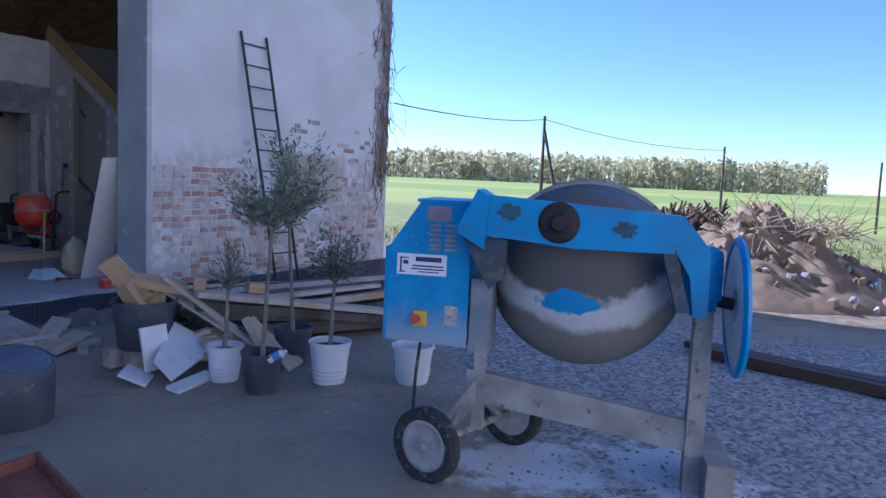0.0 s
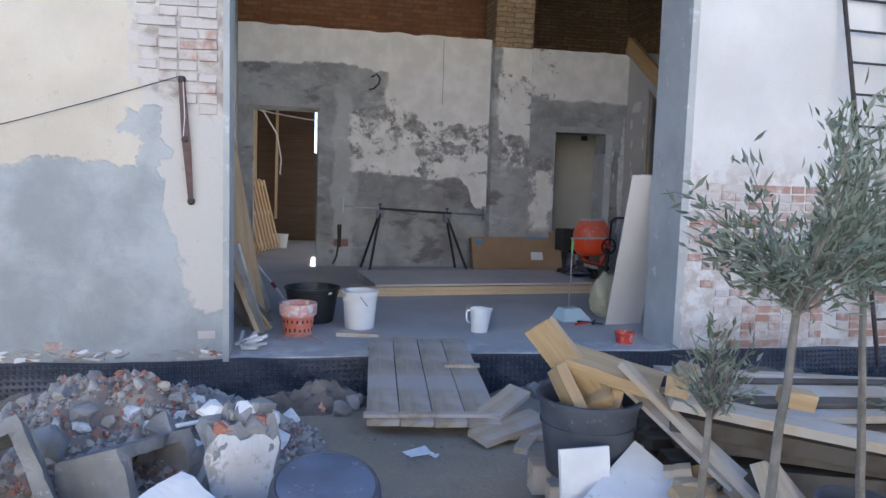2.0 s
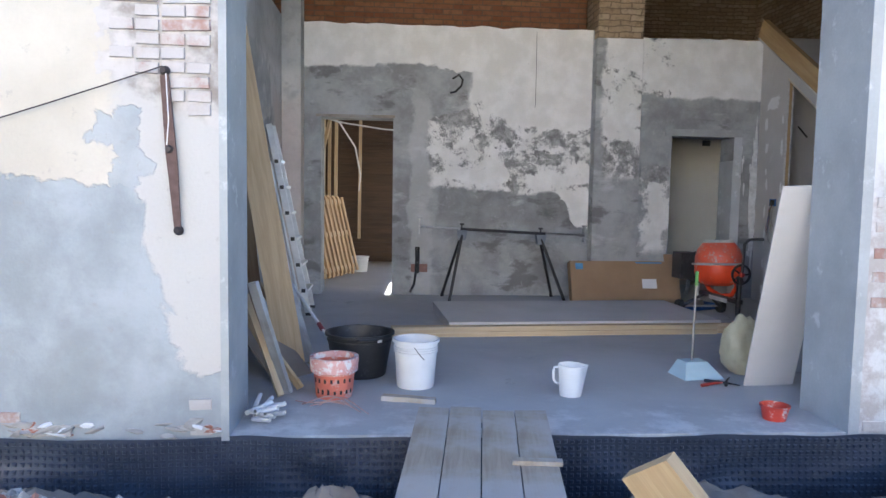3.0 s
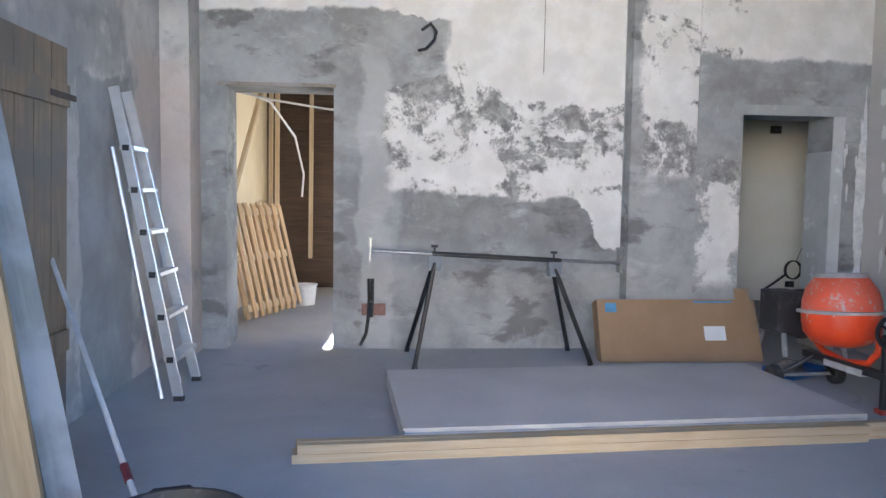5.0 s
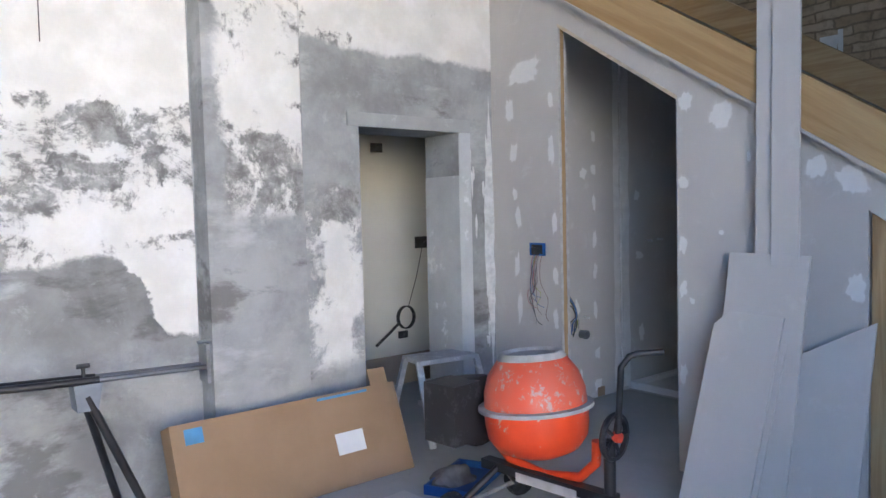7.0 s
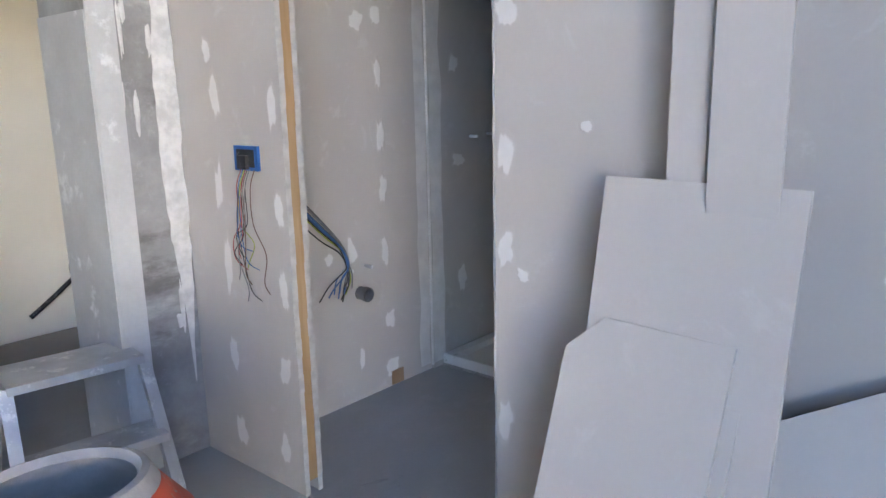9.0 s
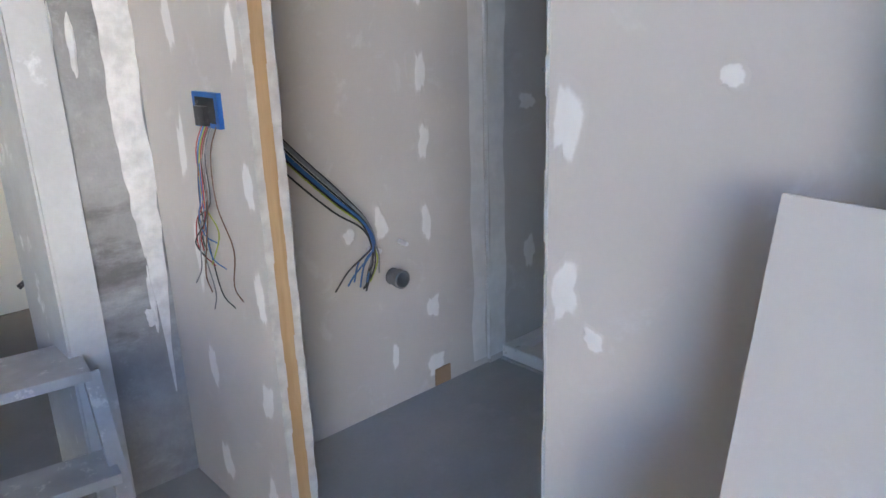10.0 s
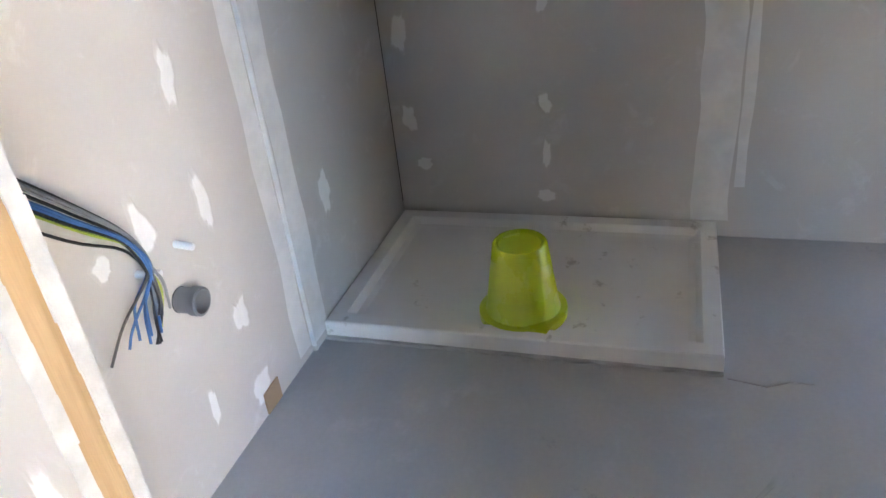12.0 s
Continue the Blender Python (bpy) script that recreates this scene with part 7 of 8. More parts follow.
for i in range(6):
    f = 0.13 + 0.135 * i
    a, b = Vector((0.90, 11.01, 0)).lerp(Vector((0.475, 11.20, 1.92)), f), Vector((0.88, 11.50, 0)).lerp(Vector((0.475, 11.42, 1.92)), f)
    st = part("tread", boxed((a.x - 0.045, a.y + 0.008, a.z - 0.012), (a.x + 0.045, b.y - 0.008, a.z + 0.012)), ALU, sl, bevel=0.003)
    part("hinge_cap", boxed((a.x - 0.02, a.y - 0.016, a.z - 0.018), (a.x + 0.02, a.y + 0.006, a.z + 0.018)), BLACKP, st)
for a in ((0.90, 11.01), (0.88, 11.50)):
    part("foot", boxed((a[0] - 0.03, a[1] - 0.02, 0.0005), (a[0] + 0.03, a[1] + 0.02, 0.03)), BLACKP, sl)

# plasterboard stack and battens
ANG = 4.0
st = thing("plasterboard_stack", pose(2.255, 10.13, 0.0, 0, 0, ANG), "stack of grey plasterboard sheets on the floor", "plasterboard stack")
for i in range(7):
    part("sheet", boxed((0.006 * (i % 3), 0.005 * (i % 2), 0.0135 * i + 0.003), (2.60 + 0.006 * (i % 2), 1.25 + 0.005 * (i % 3), 0.0135 * i + 0.0155)), SHEET, st)
for y, L, x0 in ((9.985, 2.3, 1.72), (9.935, 3.0, 1.73)):
    for z in (0.023, 0.069):
        plank((x0 + 0.02 * (z > 0.05), y, z), (x0 + L, y + L * 0.07, z), 0.046, 0.044, PINE_X, "pale planed batten on the floor before the boards", category="batten", group="battens on the floor", name="batten")
plank((3.45, 10.10, 0.069), (5.0, 10.21, 0.069), 0.046, 0.044, PINE_X, "pale planed batten on the floor before the boards", category="batten", group="battens on the floor", name="batten")
plank((3.45, 10.10, 0.023), (5.0, 10.21, 0.023), 0.046, 0.044, PINE_X, "pale planed batten on the floor before the boards", category="batten", group="battens on the floor", name="batten")

# mitre saw stand
ss = thing("saw_stand", pose(0, 0, 0), "black saw stand with chrome extension arms", "saw stand")
SY = 11.95
for dy in (-0.035, 0.035):
    bm = B()
    bm_tube(bm, [(2.50, SY + dy, 0.845), (3.48, SY + dy, 0.80)], 0.016, 10)
    part("main_rail", bm, BLACKM, ss, smooth=True)
    bm = B()
    bm_tube(bm, [(2.05, SY + dy, 0.865), (2.50, SY + dy, 0.845)], 0.012, 10)
    part("extension_arm", bm, CHROME, ss, "chrome arm", smooth=True)
    bm = B()
    bm_tube(bm, [(3.48, SY + dy, 0.80), (3.95, SY + dy, 0.785)], 0.012, 10)
    part("extension_arm", bm, plain("grey steel arm", (0.30, 0.31, 0.32), rough=0.4, metal=0.8), ss, smooth=True)
for x, z in ((2.04, 0.87), (3.94, 0.80)):
    e = part("work_support", boxed((x - 0.008, SY - 0.05, z - 0.09), (x + 0.008, SY + 0.05, z + 0.085)), CHROME, ss, "bright end support", bevel=0.003)
    bm = B()
    bm_tube(bm, [(x - 0.03, SY, z + 0.095), (x + 0.03, SY, z + 0.095)], 0.009, 10)
    part("roller", bm, CHROME, e, smooth=True)
for x, f0, f1 in ((2.52, (2.33, 12.42), (2.37, 11.76)), (3.43, (3.68, 12.44), (3.72, 11.88))):
    bm = B()
    z = 0.80 if x < 3 else 0.76
    bm_prism(bm, [(x - 0.04, z - 0.08), (x + 0.04, z - 0.08), (x + 0.06, z + 0.03), (x - 0.05, z + 0.03)], SY - 0.055, SY + 0.055, 1)
    h = part("leg_bracket", bm, plain("dull grey bracket", (0.20, 0.23, 0.27), rough=0.55, scale=9), ss, bevel=0.006)
    bm = B()
    bm_tube(bm, [(x, SY, z + 0.05), (x, SY, z + 0.10)], 0.008, 8)
    bm_tube(bm, [(x - 0.025, SY, z + 0.10), (x + 0.025, SY, z + 0.10)], 0.010, 8)
    part("clamp_knob", bm, BLACKP, h, smooth=True)
    for f in (f0, f1):
        bm = B()
        bm_tube(bm, [(x, SY + (0.04 if f[1] > SY else -0.04), z - 0.02), (f[0], f[1], 0.014)], 0.018, 10)
        lg = part("leg", bm, BLACKM, ss, smooth=True)
        bm = B()
        bm_tube(bm, [Vector((x, SY, z)).lerp(Vector((f[0], f[1], 0.0)), 0.965), (f[0], f[1], 0.004)], 0.022, 8)
        part("rubber_foot", bm, BLACKP, lg, smooth=True)

# flat cardboard box leaning on the pillar
cb = thing("cardboard_box", pose(4.49, 11.985, 0.004, -22, 0, 0.5), "large flat brown cardboard box leaning on the back wall", "box")
part("carton", boxed((-0.655, 0.0, 0.0), (0.655, 0.13, 0.505)), CARD, cb, bevel=0.004)
part("shipping_label", boxed((0.20, -0.003, 0.17), (0.375, -0.0005, 0.285)), PAPER, cb, "white shipping label")
part("tape_square", boxed((-0.59, -0.003, 0.40), (-0.50, -0.0005, 0.475)), BLUETAPE, cb, "blue sticker")
part("print_line", boxed((0.14, -0.003, 0.478), (0.46, -0.0005, 0.492)), BLUETAPE, cb, "faint blue print")
part("flap", boxed((0.50, 0.01, 0.506), (0.62, 0.016, 0.60)), CARD, cb)


# ---- inside: orange mixer ----
def orange_mixer():
    t = thing("small_mixer", pose(5.12, 10.98, 0.0, 0, 0, 6), "small orange concrete mixer on a black stand", "concrete mixer")
    dr = pose(0, 0, 0.335, 0, 0, 0) @ Matrix.Rotation(radians(-5), 4, "X") @ Matrix.Scale(0.93, 4)
    bm = B()
    bm_lathe(bm, [(0, 0.0), (0.12, 0.005), (0.20, 0.04), (0.245, 0.10), (0.255, 0.16), (0.258, 0.235)], 40)
    part("drum_bowl", bm, ORANGE, t, "glossy orange lower drum", smooth=True, m=dr)
    bm = B()
    bm_lathe(bm, [(0.255, 0.236), (0.285, 0.238), (0.285, 0.256), (0.255, 0.26)], 40)
    part("drum_flange", bm, CEMENTED, t, "cement crusted flange", smooth=True, m=dr)
    bm = B()
    bm_lathe(bm, [(0.255, 0.258), (0.25, 0.33), (0.225, 0.41), (0.17, 0.485), (0.15, 0.50)], 40)
    part("drum_cone", bm, ORANGE_DUSTY, t, "cement dusted upper drum", smooth=True, m=dr)
    bm = B()
    bm_lathe(bm, [(0.172, 0.483), (0.158, 0.512), (0.145, 0.515), (0.135, 0.50), (0.21, 0.40), (0.235, 0.25), (0.2, 0.06), (0, 0.03)], 40)
    part("drum_mouth", bm, CEMENTED, t, "grey cement crusted mouth", smooth=True, m=dr)
    # tilting arm round the drum
    bm = B()
    bm_tube(bm, [(-0.02, 0.30, 0.46), (0.0, 0.29, 0.36), (0.02, 0.20, 0.27), (0.03, 0.0, 0.235), (0.03, -0.20, 0.27), (0.02, -0.29, 0.36), (0.01, -0.30, 0.46)], 0.022, 10)
    part("yoke", bm, ORANGE, t, smooth=True)
    bm = B()
    bm_lathe(bm, [(0, 0), (0.17, 0), (0.175, 0.02), (0.15, 0.16), (0, 0.165)], 24, pose(-0.06, 0.30, 0.50, -90))
    part("motor_cover", bm, BLACKP, t, smooth=True, bevel=0.0)
    part("motor_box", boxed((-0.29, 0.26, 0.38), (-0.11, 0.46, 0.66)), BLACKP, t, bevel=0.05, smooth=True)
    part("frame_bar", boxed((-0.03, -0.40, 0.205), (0.03, 0.34, 0.25)), BLACKM, t, bevel=0.004)
    part("cement_crust", boxed((-0.034, -0.22, 0.19), (0.034, 0.12, 0.232)), CEMENTED, t, bevel=0.012)
    bm = B()
    bm_tube(bm, [(0.0, -0.37, 0.0), (0.0, -0.37, 0.48)], 0.026, 10)
    part("front_leg", bm, BLACKM, t, smooth=True)
    part("red_foot", boxed((-0.035, -0.405, 0.0005), (0.035, -0.335, 0.03)), REDP, t, "red plastic foot")
    for x, wx in ((-0.01, -0.24), (0.01, 0.20)):
        bm = B()
        bm_tube(bm, [(x, 0.24, 0.23), (wx, 0.31, 0.075)], 0.016, 8)
        part("rear_leg", bm, BLACKM, t, smooth=True)
        bm = B()
        bm_lathe(bm, [(0, -0.022), (0.04, -0.022), (0.05, -0.03), (0.072, -0.028), (0.076, 0), (0.072, 0.028), (0.05, 0.03), (0.04, 0.022), (0, 0.022)], 24)
        w = part("wheel", bm, RUBBER, t, smooth=True, m=pose(wx - 0.02 if wx < 0 else wx + 0.02, 0.315, 0.077, 0, 90))
        bm = B()
        bm_lathe(bm, [(0, 0.034), (0.018, 0.034), (0.02, 0.02), (0, 0.02)], 12)
        part("hub", bm, ALU, w)
    bm = B()
    bm_tube(bm, [(-0.24, 0.315, 0.077), (0.20, 0.315, 0.077)], 0.012, 8)
    part("axle", bm, DUST_STEEL, t, smooth=True)
    bm = B()
    bm_tube(bm, [(0.0, -0.41, 0.50), (0.0, -0.43, 0.80), (0.025, -0.455, 0.845), (0.05, -0.48, 0.855), (0.125, -0.555, 0.86)], 0.014, 10)
    part("tilt_handle", bm, BLACKM, t, smooth=True)
    bm = B()
    bm_lathe(bm, [(0.085, -0.012), (0.10, -0.012), (0.105, 0), (0.10, 0.012), (0.085, 0.012)], 28, close=True)
    lk = part("lock_ring", bm, BLACKM, t, smooth=True, m=pose(0.0, -0.395, 0.50, 90))
    for i in range(5):
        bm = B()
        bm_tube(bm, [(0, 0, 0), (0.088, 0, 0)], 0.009, 6)
        part("spoke", bm, BLACKM, lk, m=Matrix.Rotation(radians(72 * i), 4, "Z"))
    bm = B()
    bm_lathe(bm, [(0, 0.03), (0.022, 0.03), (0.025, 0.0), (0, 0)], 12)
    part("hub_cap", bm, REDP, lk, "red hub cap")
    return t


orange_mixer()
bt = thing("blue_tray", pose(5.20, 11.62, 0.0, 0, 0, 25), "blue plastic tray with rags on the floor", "tray")
part("base", boxed((-0.22, -0.13, 0.0), (0.22, 0.13, 0.012)), BLUETRAY, bt)
for lo, hi in (((-0.22, -0.13, 0.0125), (0.22, -0.118, 0.05)), ((-0.22, 0.118, 0.0125), (0.22, 0.13, 0.05)), ((-0.22, -0.117, 0.0125), (-0.208, 0.117, 0.05)), ((0.208, -0.117, 0.0125), (0.22, 0.117, 0.05))):
    part("side", boxed(lo, hi), BLUETRAY, bt)
bm = B()
bmesh.ops.create_icosphere(bm, subdivisions=3, radius=0.12)
for v in bm.verts:
    v.co = Vector((v.co.x * 1.2, v.co.y * 0.7, max(0, v.co.z) * 0.7)) * (1 + 0.45 * noise.noise(v.co * 11))
solid("rag", bm, plain("dark rag", (0.12, 0.10, 0.09), (0.25, 0.23, 0.22), 0.95, scale=9), "dark crumpled rag in the tray", "rag", smooth=True, m=pose(5.17, 11.66, 0.013))
# step stool in the narrow doorway
STOOL_ALU = plain("scuffed pale aluminium", (0.66, 0.67, 0.68), (0.5, 0.51, 0.52), 0.5, 0.35, scale=9, dirt=(0.8, 0.8, 0.79), dirt_at=0.6)
so = thing("step_stool", pose(5.705, 12.45, 0.0, 0, 0, -8) @ Matrix.Scale(1.14, 4), "small aluminium step stool in the narrow doorway", "step stool")
part("top", boxed((-0.19, -0.12, 0.425), (0.19, 0.10, 0.45)), STOOL_ALU, so, bevel=0.005)
part("lower_tread", boxed((-0.20, -0.24, 0.205), (0.20, -0.10, 0.23)), STOOL_ALU, so, bevel=0.005)
for x in (-0.19, 0.19):
    for a, b in (((x, -0.10, 0.44), (x * 1.1, -0.27, 0.0)), ((x, 0.06, 0.44), (x * 1.1, 0.24, 0.0))):
        m, L = along(a, b)
        part("leg", boxed((0, -0.018, -0.010), (L, 0.018, 0.010)), STOOL_ALU, so, m=m, bevel=0.003)

# ---- inside: small room and wall fittings ----
solid("wall_closet_base", boxed((4.725, 13.70, 0.0), (6.655, 13.719, 0.25)), plain("bare brown wall foot", (0.34, 0.29, 0.22), (0.26, 0.22, 0.17), 0.95, scale=3, world_space=True), "bare unplastered wall foot", "wall", "structure")


def flush_box(m, w, h, label, mat=BLACKP):
    t = thing("socket_box", m, label, "socket box")
    part("box", boxed((-w / 2, -0.012, -h / 2), (w / 2, 0.004, h / 2)), mat, t, bevel=0.002)
    for i in (-1, 0, 1):
        part("cell", boxed((i * w * 0.3 - w * 0.11, -0.014, -h * 0.33), (i * w * 0.3 + w * 0.11, -0.0125, h * 0.33)), RUBBER, t)
    return t


flush_box(pose(6.10, 13.715, 2.0), 0.11, 0.075, "black flush socket box in the cream wall")
flush_box(pose(6.56, 13.715, 1.20), 0.17, 0.10, "black flush socket box in the cream wall")
flush_box(pose(6.32, 13.715, 0.42), 0.09, 0.06, "black flush socket box in the cream wall")
bm = B()
for k in range(3):
    bm_tube(bm, [(6.33 + 0.085 * math.cos(a + k) + 0.005 * k, 13.69 - 0.008 * k, 0.57 + 0.095 * math.sin(a + k)) for a in (i * 0.42 for i in range(16))], 0.006, 6)
bm_tube(bm, [(6.26, 13.69, 0.52), (6.15, 13.69, 0.44), (6.03, 13.69, 0.36)], 0.012, 6)
solid("cable_coil", bm, RUBBER, "coiled dark cable hanging on the cream wall", "cable", smooth=True)
bm = B()
bm_tube(bm, [(6.54, 13.70, 1.16), (6.46, 13.69, 0.9), (6.37, 13.69, 0.66)], 0.003, 5)
solid("loose_wire", bm, IRON, "thin wire hanging from a socket box", "wire", smooth=True)
# back wall: hook, fused cable ends, clay socket
bm = B()
bm_tube(bm, [(2.43, WB - 0.005, 2.62), (2.50, WB - 0.06, 2.66), (2.545, WB - 0.07, 2.60), (2.53, WB - 0.06, 2.53), (2.46, WB - 0.05, 2.46), (2.40, WB - 0.03, 2.45)], 0.012, 8)
solid("cable_stub", bm, RUBBER, "black cable end curling from the plaster", "cable", smooth=True)
cs = thing("cable_duct", pose(2.045, WB, 0.33), "black cable duct over a small clay niche", "cable duct")
part("niche", boxed((-0.09, -0.006, -0.05), (0.11, 0.001, 0.05)), plain("clay niche", (0.30, 0.17, 0.14), (0.2, 0.11, 0.09), 0.9, scale=20), cs, "reddish clay niche")
bm = B()
bm_tube(bm, [(-0.03, -0.03, 0.26), (-0.025, -0.035, 0.10), (-0.03, -0.03, -0.05), (-0.05, -0.02, -0.20), (-0.10, -0.012, -0.30)], 0.014, 8)
bm_tube(bm, [(0.0, -0.03, 0.26), (0.0, -0.035, 0.10), (-0.005, -0.03, -0.06)], 0.014, 8)
part("conduit", bm, RUBBER, cs, smooth=True)
bm = B()
bm_tube(bm, [(3.44, WB - 0.001, 2.30), (3.442, WB - 0.001, 2.7), (3.437, WB - 0.001, 3.2)], 0.0025, 4)
solid("plaster_crack", bm, IRON, "thin upright crack in the white plaster", "crack", "structure")

# things in the back room
B0, B1, T0 = Vector((0.80, 13.82, 0.02)), Vector((1.17, 14.74, 0.02)), Vector((0.56, 14.0, 1.17))
pu = (B1 - B0).normalized()
pn = pu.cross(T0 - B0).normalized()
pv = pn.cross(pu)
pm = Matrix((pu, pn, pv)).transposed().to_4x4()
pm.translation = B0
pt = thing("wooden_pallet", pm, "slatted pale wooden pallet leaning on the cream wall", "pallet")
for i in range(8):
    a = part("slat", boxed((0.13 * i, -0.045, 0.0), (0.13 * i + 0.062, -0.02, 1.20)), PINE_Z, pt, bevel=0.003)
    a.rotation_euler = (0, radians((i * 37 % 5 - 2) * 0.35), 0)
    part("back_slat", boxed((0.13 * i + 0.05, 0.02, 0.03), (0.13 * i + 0.11, 0.04, 1.16)), PINE_Z, pt)
for z in (0.07, 0.58, 1.06):
    part("rail", boxed((-0.01, -0.019, z), (0.99, 0.019, z + 0.075)), PINE_X, pt)
pail("small_pail", pose(1.22, 15.0, 0.0), 0.105, 0.125, 0.24, WHITEP, "white plastic pail in the back room", "bucket", rings=(0.19,))
for x, y in ((0.60, 16.35), (1.12, 16.45), (0.75, 15.9), (2.9, 16.45)):
    plank((x, y, 0.0 if x != 1.12 else 0.42), (x + 0.02, y, 2.92), 0.07, 0.05, PINE_X, "upright pine batten in the back room", 90, "batten", "battens in the back room", "batten")
plank((0.56, 13.9, 1.0), (0.85, 14.6, 2.6), 0.05, 0.03, PINE_X, "thin batten leaning in the back room", 0, "batten", "battens in the back room", "batten")
bm = B()
bm_tube(bm, [(0.75, 13.4, 2.25), (0.95, 14.2, 2.22), (1.15, 14.6, 1.9), (1.22, 14.8, 1.5), (1.20, 14.8, 1.25)], 0.012, 8)
bm_tube(bm, [(0.7, 13.3, 2.22), (1.1, 13.4, 2.14), (1.6, 13.5, 2.08), (2.0, 13.5, 2.06)], 0.010, 8)
solid("hanging_conduit", bm, WHITEP, "pale conduit loops hanging from the ceiling", "conduit", smooth=True)
for i in range(34):
    part("plank", boxed((0.53, RY - 0.028, 0.01 + 0.086 * i), (1.82, RY - 0.004, 0.085 + 0.086 * i)), DARKWOOD, bpy.data.objects["wall_room_3"], bevel=0.004)

# ---- inside: boards leaning on the partition ----
lean_board("plasterboard_offcut", (6.085, 10.428, 0.004), (6.118, 10.420, 2.75), 0.075, 0.0125, SHEET, "narrow plasterboard strip leaning on the partition", (0, 1, 0), "leaning plasterboard offcuts")
lean_board("plasterboard_offcut", (6.06, 10.31, 0.004), (6.10, 10.31, 2.80), 0.13, 0.0125, SHEET, "tall plasterboard strip leaning on the partition", (0, 1, 0), "leaning plasterboard offcuts")
lean_board("plasterboard_offcut", (5.86, 10.41, 0.004), (6.068, 10.372, 1.225), 0.39, 0.0125, SHEET, "plasterboard offcut leaning on the partition", (0, 1, 0), "leaning plasterboard offcuts")
lean_board("plasterboard_offcut", (5.72, 10.49, 0.004), (5.985, 10.415, 0.95), 0.335, 0.0125, SHEET, "plasterboard offcut with a clipped corner leaning on the stack", (0, 1, 0), "leaning plasterboard offcuts", clip=0.075)
lean_board("plasterboard_offcut", (5.74, 10.47, 0.004), (5.995, 10.395, 0.89), 0.335, 0.0125, SHEET, "plasterboard offcut leaning on the stack", (0, 1, 0), "leaning plasterboard offcuts")
lean_board("plasterboard_offcut", (5.93, 10.12, 0.004), (6.17, 10.12, 0.93), 0.34, 0.0125, SHEET, "plasterboard offcut with a sloping top leaning on the partition", (0, -1, 0), "leaning plasterboard offcuts", cut=-0.20)


# ---- filler on the boards ----
def blob(parent, origin, u, v, w, h, seed):
    """A thin smear of filler on a wall."""
    q = random.Random(seed)
    n = 26
    o, u, v = Vector(origin), Vector(u), Vector(v)
    nn = u.cross(v).normalized()
    bm = B()
    a = []
    for i in range(n):
        t = 2 * math.pi * i / n
        k = 0.95 + 0.42 * noise.noise((math.cos(t) * 1.5 + seed * 3.1, math.sin(t) * 1.5, seed)) + 0.16 * noise.noise((math.cos(t) * 5 + seed, math.sin(t) * 5, 3)) + 0.03 * q.uniform(-1, 1)
        c, s = math.cos(t), math.sin(t)
        a.append((math.copysign(abs(c) ** 0.85, c) * w / 2 * k + 0.12 * w * s * (seed % 3 - 1), math.copysign(abs(s) ** 0.8, s) * h / 2 * k))
    lay = bm.verts.layers.float.new("cover")
    rings = []
    for f, lift, cover in ((1.28, 0.0, 0.0), (1.0, 0.0010, 0.22), (0.70, 0.0020, 0.85), (0.35, 0.0024, 1.0)):
        rings.append([bm.verts.new(o + u * x * f + v * y * f + nn * lift) for x, y in a])
        for q in rings[-1]:
            q[lay] = cover
    bm.faces.new(rings[-1])
    for r0, r1 in zip(rings, rings[1:]):
        for i in range(n):
            bm.faces.new((r0[i], r0[(i + 1) % n], r1[(i + 1) % n], r1[i]))
    return part("filler_patch", bm, FEATHER, parent)


def feathered():
    """Joint filler that thins out to bare board at its rim."""
    k = Mat("feathered joint filler", 0.85, 0, 0.3)
    p = k.pos()
    at = k.t.nodes.new("ShaderNodeAttribute")
    at.attribute_name = "cover"
    n1, n2 = k.noise(p, 22, 8, 0.7), k.noise(k.stretch(p, (1, 1, 0.35)), 60, 4)
    cov = k.step(k.m("ADD", at.outputs["Fac"], k.m("ADD", k.m("MULTIPLY", k.m("SUBTRACT", n1, 0.5), 0.9), k.m("MULTIPLY", k.m("SUBTRACT", n2, 0.5), 0.4))), 0.12, 0.62)
    board = k.mix(k.step(k.noise(p, 1.5, 5), 0.3, 0.7), (0.53, 0.505, 0.475), (0.60, 0.575, 0.545))
    fill = k.mix(n1, (0.70, 0.69, 0.67), (0.84, 0.83, 0.81))
    return k.done(k.mix(cov, board, fill), n2, 0.15, 0.002)


FEATHER = feathered()
UP = (0, 0, 1)
